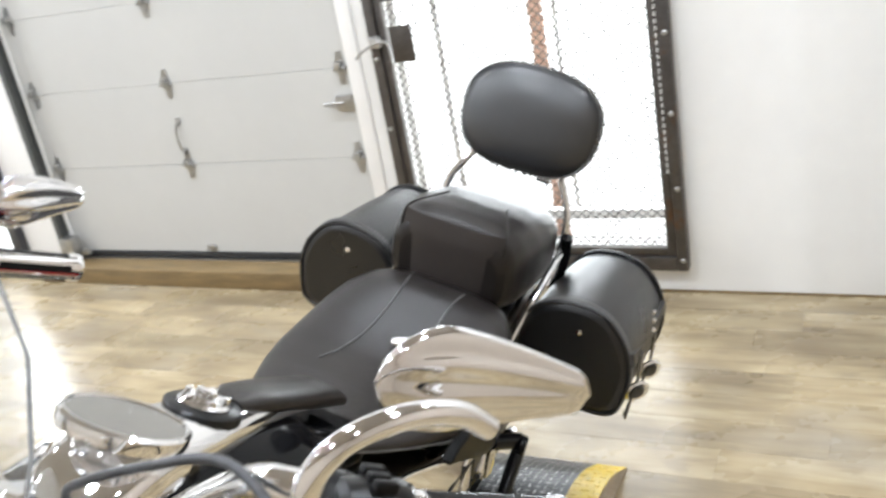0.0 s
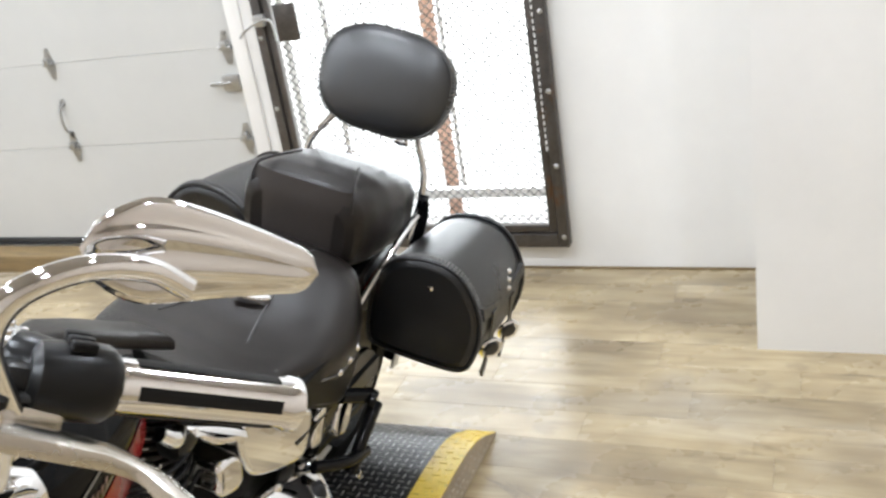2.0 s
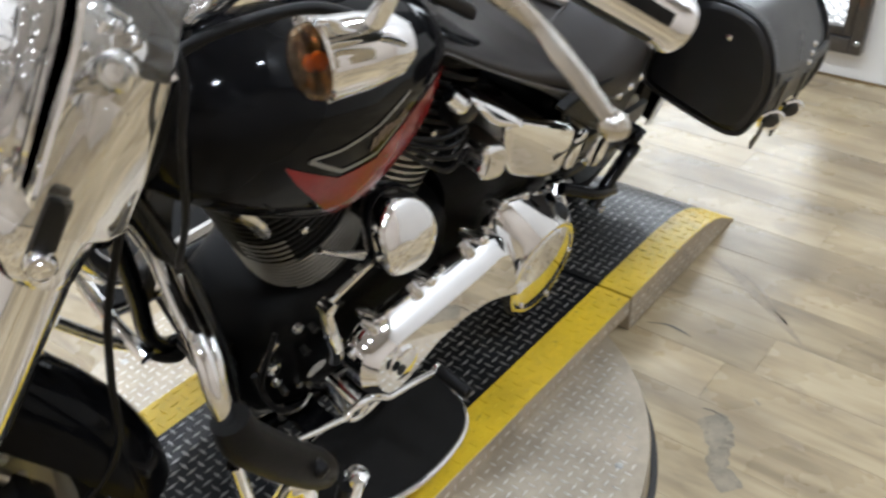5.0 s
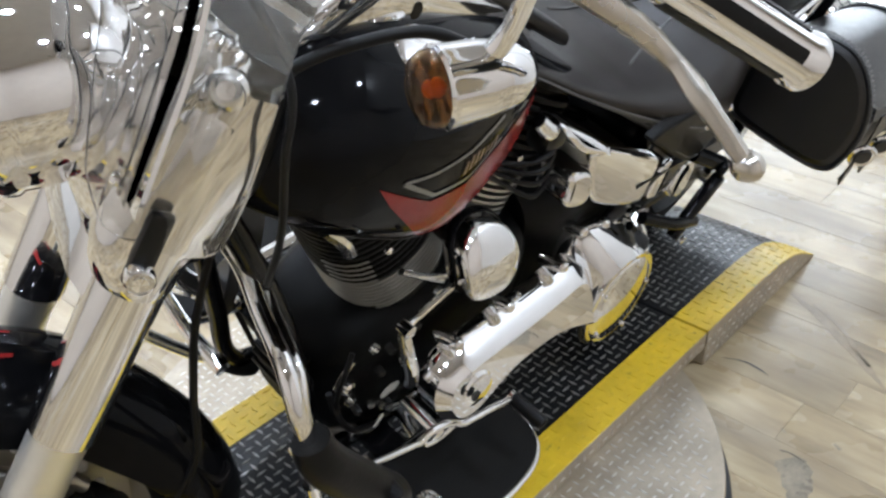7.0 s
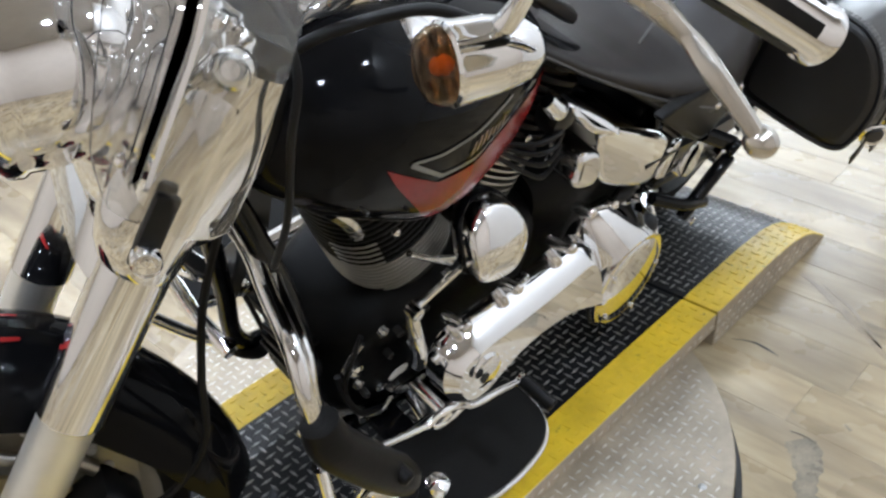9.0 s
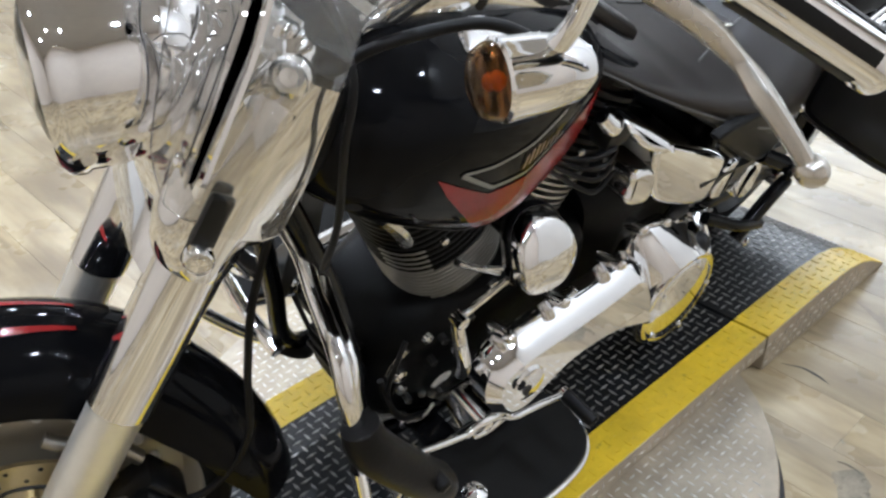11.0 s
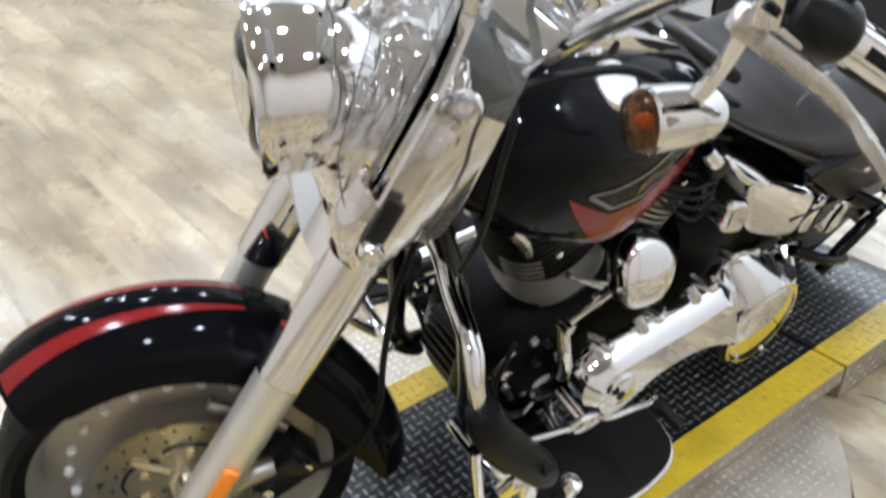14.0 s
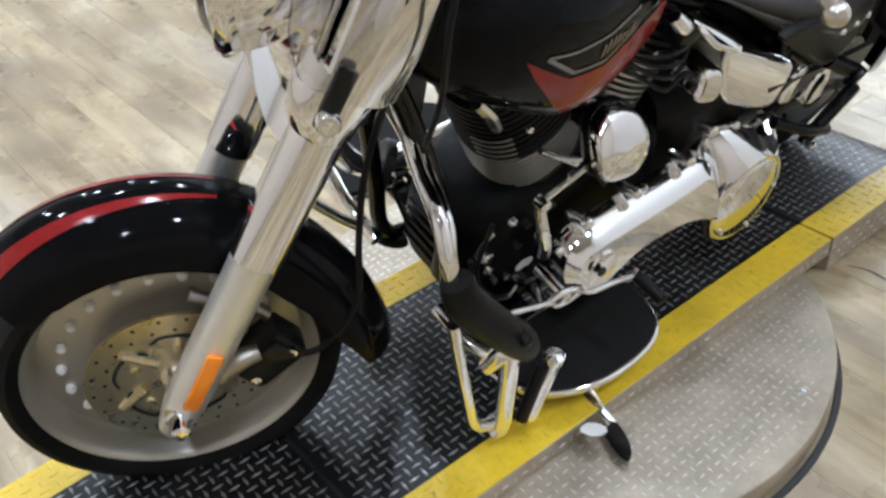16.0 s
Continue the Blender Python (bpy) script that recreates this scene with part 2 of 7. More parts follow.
def glassy(name, color, rough=0.0, ior=1.45, trans=1.0):
    m = bpy.data.materials.new(name)
    m.use_nodes = True
    b = m.node_tree.nodes["Principled BSDF"]
    b.inputs["Base Color"].default_value = (*color, 1)
    b.inputs["Roughness"].default_value, b.inputs["IOR"].default_value = rough, ior
    b.inputs["Transmission Weight"].default_value = trans
    return m


CLEAR = glassy("clear_acrylic", (0.93, 0.94, 0.94), 0.0, 1.45, 0.95)
# small diffuse share paints a faint reflected veil on the clear lobes
VEILED = glassy("veiled_acrylic", (0.90, 0.89, 0.87), 0.0, 1.5, 0.985)
LENS = glassy("headlamp_glass", (0.95, 0.96, 0.96), 0.02, 1.35)
AMBER = glassy("smoked_amber_lens", (0.50, 0.33, 0.18), 0.0, 1.3, 1.0)


def glow(name, color, strength):
    m = bpy.data.materials.new(name)
    m.use_nodes = True
    b = m.node_tree.nodes["Principled BSDF"]
    b.inputs["Base Color"].default_value = (0.8, 0.8, 0.8, 1)
    b.inputs["Emission Color"].default_value = (*color, 1)
    b.inputs["Emission Strength"].default_value = strength
    return m


DAY = glow("bright_daylight", (0.95, 0.98, 1.0), 1.7)
LAMPGLOW = glow("lamp_diffuser", (1.0, 0.95, 0.88), 6.0)


# ---- mesh helpers ----
def put(bm, name, material, smooth=True):
    bmesh.ops.recalc_face_normals(bm, faces=bm.faces)
    me = bpy.data.meshes.new(name)
    bm.to_mesh(me)
    bm.free()
    for m in material if isinstance(material, (list, tuple)) else (material,):
        me.materials.append(m)
    if smooth:
        for p in me.polygons:
            p.use_smooth = True
        me.set_sharp_from_angle(angle=radians(38))
        # large flat faces keep crisp borders
        for p in me.polygons:
            if p.loop_total > 8:
                for l in p.loop_indices:
                    me.edges[me.loops[l].edge_index].use_edge_sharp = True
    return me


def part(name, bm, material, parent, label="", smooth=True):
    ob = new(name, put(bm, name, material, smooth))
    ob.parent = parent
    return tagged(ob, label)


def thing(name, label, category, group="", kind="", at=None):
    ob = new(name)
    ob.empty_display_size = 0.1
    if at is not None:
        ob.matrix_world = at
    return tagged(ob, label, category, group, kind)


def solid(name, bm, material, label="", category="", group="", kind="", smooth=True):
    return tagged(new(name, put(bm, name, material, smooth)), label, category, group, kind)


def BM():
    return bmesh.new()


def box(bm, c, size, m=None, bevel=0.0, seg=2):
    r = bmesh.ops.create_cube(bm, size=1.0)
    vs = r["verts"]
    bmesh.ops.scale(bm, vec=size, verts=vs)
    if bevel:
        es = list({e for v in vs for e in v.link_edges})
        g = bmesh.ops.bevel(bm, geom=es, offset=bevel, segments=seg, profile=0.5, affect="EDGES")
        vs = list({v for f in g["faces"] for v in f.verts} | {v for v in vs if v.is_valid})
    bmesh.ops.translate(bm, vec=c, verts=vs)
    if m is not None:
        bmesh.ops.transform(bm, matrix=m, verts=vs)
    return bm


def loft(bm, rings, caps=True, wrap=True, m=None):
    """Skin a list of rings of equally many points."""
    n = len(rings[0])
    vs = [[bm.verts.new(m @ Vector(p) if m is not None else p) for p in r] for r in rings]
    for a, b in zip(vs, vs[1:]):
        for i in range(n if wrap else n - 1):
            j = (i + 1) % n
            bm.faces.new((a[i], a[j], b[j], b[i]))
    if caps and wrap:
        bm.faces.new(vs[0][::-1])
        bm.faces.new(vs[-1])
    return bm


def spline(pts, n=8):
    P = [Vector(p) for p in pts]
    P = [P[0] * 2 - P[1]] + P + [P[-1] * 2 - P[-2]]
    out = []
    for i in range(1, len(P) - 2):
        a, b, c, d = P[i - 1:i + 3]
        for k in range(n):
            t = k / n
            out.append(0.5 * ((2 * b) + (c - a) * t + (2 * a - 5 * b + 4 * c - d) * t * t + (3 * b - a - 3 * c + d) * t ** 3))
    return out + [P[-2]]


def tube(bm, pts, r, n=12, m=None, curved=True, k=8):
    """A round bar along pts; r: one radius or one a point."""
    P = spline(pts, k) if curved and len(pts) > 2 else [Vector(p) for p in pts]
    rs = r if isinstance(r, (list, tuple)) else [r] * len(pts)
    f = lambda i: float(np.interp(i / (len(P) - 1) * (len(rs) - 1), range(len(rs)), rs))
    t0 = (P[1] - P[0]).normalized()
    u = t0.orthogonal().normalized()
    rings = []
    for i, p in enumerate(P):
        t = (P[min(i + 1, len(P) - 1)] - P[max(i - 1, 0)]).normalized()
        u = (u - t * u.dot(t)).normalized()
        v = t.cross(u)
        rings.append([p + (u * math.cos(a) + v * math.sin(a)) * f(i) for a in (2 * math.pi * j / n for j in range(n))])
    return loft(bm, rings, m=m)


def lathe(bm, prof, m=None, n=40):
    """Turn (radius, height) pairs about the local z axis."""
    rings = [[(max(r, 1e-5) * math.cos(2 * math.pi * j / n), max(r, 1e-5) * math.sin(2 * math.pi * j / n), h) for j in range(n)] for r, h in prof]
    return loft(bm, rings, caps=prof[0] != prof[-1], m=m)


def axis(c, d, up=(0, 0, 1)):
    """A pose at c whose local z axis points along d."""
    return Matrix.Translation(c) @ Vector(d).to_track_quat("Z", "Y").to_matrix().to_4x4()


def rounded(pts, n=2):
    """Cut the corners of an outline."""
    for _ in range(n):
        pts = [q for a, b in zip(pts, pts[1:] + pts[:1]) for q in ((a[0] * 0.75 + b[0] * 0.25, a[1] * 0.75 + b[1] * 0.25), (a[0] * 0.25 + b[0] * 0.75, a[1] * 0.25 + b[1] * 0.75))]
    return pts


def smooth_at(x, xs, ys):
    """A smooth curve through the points (xs rising), without corners."""
    i = max(0, min(len(xs) - 2, int(np.searchsorted(xs, x)) - 1))
    sl = lambda k: (ys[min(k + 1, len(xs) - 1)] - ys[max(k - 1, 0)]) / (xs[min(k + 1, len(xs) - 1)] - xs[max(k - 1, 0)])
    h = xs[i + 1] - xs[i]
    t = (x - xs[i]) / h
    return (1 + 2 * t) * (1 - t) ** 2 * ys[i] + t * (1 - t) ** 2 * h * sl(i) + t * t * (3 - 2 * t) * ys[i + 1] + t * t * (t - 1) * h * sl(i + 1)


def inset(pts, d):
    area = sum(a[0] * b[1] - b[0] * a[1] for a, b in zip(pts, pts[1:] + pts[:1]))
    s = 1 if area > 0 else -1
    out = []
    for i, p in enumerate(pts):
        a, b = pts[i - 1], pts[(i + 1) % len(pts)]
        dx, dy = b[0] - a[0], b[1] - a[1]
        l = math.hypot(dx, dy) or 1
        out.append((p[0] - s * dy / l * d, p[1] + s * dx / l * d))
    return out


def plate(bm, outline, lo, hi, bevel=0.0, m=None, ax="y", seg=4):
    """A slab with the given outline (two coordinates in turn) from lo to hi along ax, its outer edge rounded."""
    lift = {"y": lambda p, h: (p[0], h, p[1]), "z": lambda p, h: (p[0], p[1], h), "x": lambda p, h: (h, p[0], p[1])}[ax]
    rings = [[lift(p, lo) for p in outline]]
    if bevel:
        for k in range(seg + 1):
            a = k / seg * math.pi / 2
            o = inset(outline, bevel * (1 - math.cos(a)))
            rings.append([lift(p, hi - bevel + bevel * math.sin(a)) for p in o])
    else:
        rings.append([lift(p, hi) for p in outline])
    return loft(bm, rings, m=m)


def ellipsoid(bm, c, r, m=None, n=20, k=12):
    rings = [[(c[0] + r[0] * math.cos(a) * math.sin(b), c[1] + r[1] * math.sin(a) * math.sin(b), c[2] + r[2] * math.cos(b)) for a in (2 * math.pi * j / n for j in range(n))]
             for b in (math.pi * max(0.02, min(k - 0.02, i)) / k for i in range(k + 1))]
    return loft(bm, rings, m=m)


def superring(w, top, bot, n=28, e=2.6, ebot=None):
    """A rounded box section: (y, z) pairs between -w and w, bot and top."""
    out = []
    cz, h = (top + bot) / 2, (top - bot) / 2
    for j in range(n):
        a = 2 * math.pi * j / n
        c, s = math.cos(a), math.sin(a)
        ee = e if s >= 0 or ebot is None else ebot
        out.append((w * math.copysign(abs(c) ** (2 / ee), c), cz + h * math.copysign(abs(s) ** (2 / ee), s)))
    return out


def flat(me_name, verts, faces, material, smooth=False):
    me = bpy.data.meshes.new(me_name)
    me.from_pydata(verts, [], faces)
    for m in material if isinstance(material, (list, tuple)) else (material,):
        me.materials.append(m)
    me.update()
    return me

# ---- the room ----
WX = -1.89                       # face of the wall with the doors
X1, Y0R, Y1R, HC = 5.0, -9.0, 4.0, 4.0
GD = (-3.23, -1.125)             # garage door opening
GA = (-0.915, 0.282)              # window behind the steel gate
LD = (-4.68, -3.62)              # glazed door
TH = 0.16


def wall(name, pieces, material, label):
    bm = BM()
    for a, b in pieces:
        box(bm, [(p + q) / 2 for p, q in zip(a, b)], [q - p for p, q in zip(a, b)])
    return solid(name, bm, material, label, "wall", kind="structure", smooth=False)


b = (WX - TH, WX)
wall("wall_west", [((b[0], Y0R, 0), (b[1], LD[0], HC)), ((b[0], LD[0], 2.2), (b[1], LD[1], HC)), ((b[0], LD[0], 0), (b[1], LD[1], 0.02)),
                   ((b[0], LD[1], 0), (b[1], GD[0], HC)), ((b[0], GD[0], 2.36), (b[1], GD[1], HC)), ((b[0], GD[1], 0), (b[1], GA[0], HC)),
                   ((b[0], GA[0], 0), (b[1], GA[1], 0.14)), ((b[0], GA[0], 1.42), (b[1], GA[1], HC)), ((b[0], GA[1], 0), (b[1], 1.095, HC))],
     WALL, "white painted drywall with door and window openings")
wall("wall_jog", [((WX - TH, 1.095, 0), (-1.25, Y1R, HC))], WALL, "white painted wall standing forward of the rest")
# north and east walls are unseen, added to shape reflections
wall("wall_north", [((-1.25, Y1R, 0), (X1, Y1R + TH, HC))], BACKWALL, "unseen beige wall added to tan the chrome's reflections")
wall("wall_east", [((X1, Y0R, 0), (X1 + TH, Y1R, HC))], BACKWALL, "unseen beige wall added to tan the chrome's reflections")
wall("wall_south", [((WX - TH, Y0R - TH, 0), (X1 + TH, Y0R, HC))], WALL, "white painted showroom wall")
bm = BM()
box(bm, ((WX + X1) / 2, (Y0R + Y1R) / 2, HC + 0.05), (X1 - WX + 0.6, Y1R - Y0R + 0.6, 0.1))
solid("ceiling", bm, CEIL, "unseen grey-tan ceiling, darkened to dim reflections", "ceiling", kind="structure", smooth=False)
for x, y in LAMPS:
    lamp = thing("ceiling_light", "round white recessed ceiling light, switched on", "ceiling light", "ceiling lights", at=pose(x, y, LAMP_Z))
    bm = BM()
    lathe(bm, [(0.155, 0.04), (0.16, 0.01), (0.15, -0.005), (0.115, -0.008), (0.112, 0.03)], n=28)
    part("frame", bm, TRIM, lamp)
    bm = BM()
    lathe(bm, [(0.0, 0.006), (0.11, 0.006), (0.11, 0.002), (0.0, 0.0)], n=28)
    part("diffuser", bm, LAMPGLOW, lamp)

# thin quarter-round at the foot of the wall
bm = BM()
box(bm, (WX + 0.007, (GA[1] - 0.9 + 1.095) / 2, 0.0045), (0.008, 1.095 - GA[1] + 0.9, 0.009), bevel=0.003)
solid("baseboard", bm, SILL, "thin stained wood strip along the foot of the wall", "baseboard", kind="structure")

# bright outdoors beyond the glazing
bm = BM()
box(bm, (-3.4, -0.3, 1.3), (0.02, 5.0, 4.2))
solid("backdrop", bm, DAY, "overexposed daylight outside the window", "daylight", kind="structure", smooth=False)
bm = BM()
box(bm, (-3.4, -6.0, 1.3), (0.02, 5.0, 4.2))
solid("backdrop", bm, DAY, "overexposed daylight outside the glazed door", "daylight", kind="structure", smooth=False)
post = thing("brick_post", "orange-red brick post outside the window", "post")
zs = np.arange(-0.2, 2.3, 0.072)
for i, z in enumerate(zs):
    bm = BM()
    box(bm, (-2.62, -0.482 + (0.003 if i % 2 else 0), z + 0.031), (0.05, 0.062, 0.066), bevel=0.004, seg=1)
    part("brick", bm, BRICK, post)

# window frame behind the gate
win = thing("window_1", "white window frame with bright clear panes behind a steel gate", "window", kind="structure")
for nm, c, s in (("window_sill", (-1.99, -0.34, 0.165), (0.10, 1.24, 0.05)), ("rail", (-2.01, -0.32, 0.312), (0.05, 1.24, 0.045)), ("rail", (-2.01, -0.34, 1.40), (0.05, 1.24, 0.04)),
                 ("stile", (-2.01, -0.70, 0.86), (0.05, 0.03, 1.02)), ("stile", (-2.01, -0.165, 0.86), (0.05, 0.022, 1.02)),
                 ("stile", (-2.01, -0.90, 0.86), (0.05, 0.03, 1.02)), ("stile", (-2.01, 0.265, 0.86), (0.05, 0.03, 1.02))):
    bm = BM()
    box(bm, c, s, bevel=0.006)
    part(nm, bm, TRIM, win)


# ---- steel mesh gate ----
def gate():
    g = thing("security_gate", "raw steel security gate with expanded metal mesh, closed over a window", "gate")
    x, y0, y1, z0, z1 = -1.858, -0.955, 0.322, 0.118, 1.418
    for nm, c, s in (("jamb", (x, y0 + 0.022, (z0 + z1) / 2), (0.05, 0.044, z1 - z0)), ("jamb", (x, y1 - 0.022, (z0 + z1) / 2), (0.05, 0.044, z1 - z0)),
                     ("header", (x, (y0 + y1) / 2, z1 - 0.022), (0.05, y1 - y0 - 0.09, 0.044)), ("threshold", (x, (y0 + y1) / 2, z0 + 0.03), (0.05, y1 - y0 - 0.09, 0.06))):
        bm = BM()
        box(bm, c, s, bevel=0.004)
        part(nm, bm, GATE, g)
    a0, a1, b0, b1 = y0 + 0.048, y1 - 0.048, z0 + 0.064, z1 - 0.048
    for nm, c, s in (("stile", (x - 0.004, a0 + 0.017, (b0 + b1) / 2), (0.034, 0.034, b1 - b0)), ("stile", (x - 0.004, a1 - 0.017, (b0 + b1) / 2), (0.034, 0.034, b1 - b0)),
                     ("rail", (x - 0.004, (a0 + a1) / 2, b1 - 0.017), (0.034, a1 - a0 - 0.07, 0.034)), ("rail", (x - 0.004, (a0 + a1) / 2, b0 + 0.017), (0.034, a1 - a0 - 0.07, 0.034))):
        bm = BM()
        box(bm, c, s, bevel=0.004)
        part(nm, bm, GATE, g)
    # slotted strip beside the hinge jamb
    for i in range(30):
        bm = BM()
        box(bm, (x + 0.016, a1 - 0.004, 0.55 + i * 0.027), (0.004, 0.006, 0.016))
        part("slot", bm, TRIM, g)
    for z in (0.165, 0.478, 0.788, 1.10, 1.40):
        for y in (y0 + 0.02, y1 - 0.018):
            bm = BM()
            lathe(bm, [(0.011, 0), (0.011, 0.003), (0.007, 0.007), (0.0, 0.008)], axis((x + 0.024, y, z), (1, 0, 0)), 12)
            part("bolt", bm, GALV, g)
    # expanded metal
    verts, faces = [], []
    m0, m1, n0, n1 = a0 + 0.03, a1 - 0.03, b0 + 0.03, b1 - 0.03
    p, q, r = 0.040, 0.0185, 0.0014

    def strand(A, B):
        k = len(verts)
        d = (Vector(B) - Vector(A)).normalized()
        s = Vector((1, 0, 0))
        t = d.cross(s)
        for P in (A, B):
            for u, v in ((1, 1.3), (1, -1.3), (-1, -1.3), (-1, 1.3)):
                verts.append(tuple(Vector(P) + s * r * u + t * r * v))
        for i in range(4):
            j = (i + 1) % 4
            faces.append((k + i, k + j, k + 4 + j, k + 4 + i))
    ny, nz = int((m1 - m0) / p), int((n1 - n0) / q)
    for i in range(nz):
        z = n0 + i * q
        for j in range(ny * 2):
            y = m0 + j * p / 2
            up = (i + j) % 2
            strand((x - 0.02, y, z + (q if up else 0)), (x - 0.02, y + p / 2, z + (0 if up else q)))
    ob = new("mesh_panel", flat("mesh_panel", verts, faces, MESH))
    ob.parent = g
    tagged(ob, "grey expanded metal mesh", kind="stuff")
    bm = BM()
    box(bm, (x + 0.004, -0.807, 1.153), (0.006, 0.106, 0.155), bevel=0.002)
    part("lock_plate", bm, GATE, g, "rusty solid lock plate")
    bm = BM()
    box(bm, (x + 0.03, -0.92, 1.175), (0.03, 0.05, 0.05), bevel=0.004)
    box(bm, (x + 0.055, -0.91, 1.185), (0.02, 0.035, 0.025), bevel=0.003)
    part("latch", bm, GALV, g, "galvanised latch body")
    bm = BM()
    tube(bm, [(x + 0.06, -1.015, 1.115), (x + 0.065, -0.975, 1.145), (x + 0.065, -0.905, 1.175), (x + 0.065, -0.855, 1.178), (x + 0.065, -0.84, 1.15), (x + 0.065, -0.835, 1.09)], 0.006, 8)
    part("handle", bm, GALV, g, "bent wire latch handle")
    return g


gate()


# ---- sectional garage door ----
def garage():
    g = thing("garage_door", "closed white sectional garage door with galvanised hinges", "garage door", kind="structure")
    x = WX - 0.03
    lines = [0.138, 0.637, 1.063, 1.468, 1.90, 2.40]
    for a, b in zip(lines, lines[1:]):
        bm = BM()
        box(bm, (x - 0.022, (GD[0] + GD[1]) / 2, (a + b) / 2), (0.044, GD[1] - GD[0] + 0.04, b - a - 0.0012), bevel=0.0018)
        part("panel", bm, GARAGE, g, smooth=False)
    bm = BM()
    box(bm, (x - 0.012, (GD[0] + GD[1]) / 2, 0.121), (0.05, GD[1] - GD[0] + 0.02, 0.034), bevel=0.008)
    part("seal", bm, SEAL, g, "black rubber bottom seal")
    bm = BM()
    box(bm, (x - 0.002, (GD[0] + GD[1]) / 2, 0.101), (0.06, GD[1] - GD[0], 0.006))
    part("strip", bm, GALV, g, "bright metal strip under the seal")
    for z in lines[1:5]:
        for y, sc in ((-2.21, 1.0), (GD[1] - 0.053, 1.0), (GD[0] + 0.07, 1.0)):
            bm = BM()
            for sgn in (1, -1):
                plate(bm, [(y - 0.028 * sc, z + 0.004 * sgn), (y + 0.028 * sc, z + 0.004 * sgn), (y + 0.012, z + 0.075 * sgn), (y - 0.012, z + 0.075 * sgn)], x, x + 0.004, ax="x")
            tube(bm, [(x + 0.012, y - 0.032, z), (x + 0.012, y + 0.032, z)], 0.011, 10)
            box(bm, (x + 0.018, y, z + 0.012), (0.03, 0.03, 0.035), bevel=0.004)
            for dz in (0.055, -0.055):
                lathe(bm, [(0.006, 0), (0.006, 0.004), (0, 0.005)], axis((x + 0.004, y, z + dz), (1, 0, 0)), 8)
            part("hinge", bm, GALV, g)
    bm = BM()
    tube(bm, [(x, -2.208, 0.715), (x + 0.03, -2.208, 0.73), (x + 0.04, -2.208, 0.785), (x + 0.03, -2.208, 0.845), (x, -2.208, 0.86)], [0.009, 0.007, 0.007, 0.007, 0.009], 10)
    box(bm, (x + 0.002, -2.208, 0.87), (0.004, 0.03, 0.03), bevel=0.004)
    box(bm, (x + 0.002, -2.208, 0.70), (0.004, 0.03, 0.04), bevel=0.004)
    part("pull_handle", bm, GALV, g)
    bm = BM()
    box(bm, (x + 0.012, GD[1] - 0.06, 0.905), (0.02, 0.09, 0.07), bevel=0.004)
    tube(bm, [(x + 0.02, GD[1] - 0.06, 0.905), (x + 0.02, GD[1] - 0.17, 0.902)], 0.008, 10)
    part("slide_lock", bm, GALV, g)
    bm = BM()
    box(bm, (x + 0.006, -2.215, 0.168), (0.02, 0.055, 0.03), bevel=0.003)
    part("clip", bm, GALV, g)
    bm = BM()
    box(bm, (WX + 0.05, GD[0] + 0.0, 1.25), (0.06, 0.012, 2.3))
    box(bm, (WX + 0.022, GD[0] + 0.012, 1.25), (0.006, 0.03, 2.3))
    box(bm, (WX + 0.078, GD[0] + 0.012, 1.25), (0.006, 0.03, 2.3))
    part("track", bm, TRACK, g, "dark steel door track")
    bm = BM()
    box(bm, (WX + 0.05, GD[0] + 0.04, 0.19), (0.07, 0.10, 0.13), bevel=0.006)
    box(bm, (WX + 0.03, GD[0] + 0.13, 0.155), (0.03, 0.06, 0.03), bevel=0.004)
    part("bracket", bm, GALV, g, "galvanised bottom bracket")
    bm = BM()
    box(bm, (WX + 0.008, GD[1] + 0.045, 1.25), (0.016, 0.07, 2.3), bevel=0.003)
    part("casing", bm, TRIM, g)
    return g


garage()
bm = BM()
box(bm, (-1.835, -2.18, 0.049), (0.16, 2.46, 0.098), bevel=0.008)
solid("sill_1", bm, SILL, "worn brown wood sill under the garage door", "sill", kind="structure")


# ---- glazed door at the far end ----
gl = thing("door_1", "glazed door with a dark metal frame, bright outside", "door", kind="structure")
for i, (x, y0, y1, z0, z1, t, mt) in enumerate(((WX + 0.03, -4.70, -3.60, 0.0, 2.22, 0.045, DARKFRAME), (WX + 0.0, -4.63, -3.67, 0.085, 2.13, 0.045, DARKFRAME))):
    for c, s in (((x, y0 + t / 2, (z0 + z1) / 2), (0.05, t, z1 - z0)), ((x, y1 - t / 2, (z0 + z1) / 2), (0.05, t, z1 - z0)), ((x, (y0 + y1) / 2, z1 - t / 2), (0.05, y1 - y0 - 2 * t, t)), ((x, (y0 + y1) / 2, z0 + t / 2), (0.05, y1 - y0 - 2 * t, t))):
        bm = BM()
        box(bm, c, s, bevel=0.004)
        part("frame" if i == 0 else "sash", bm, mt, gl)


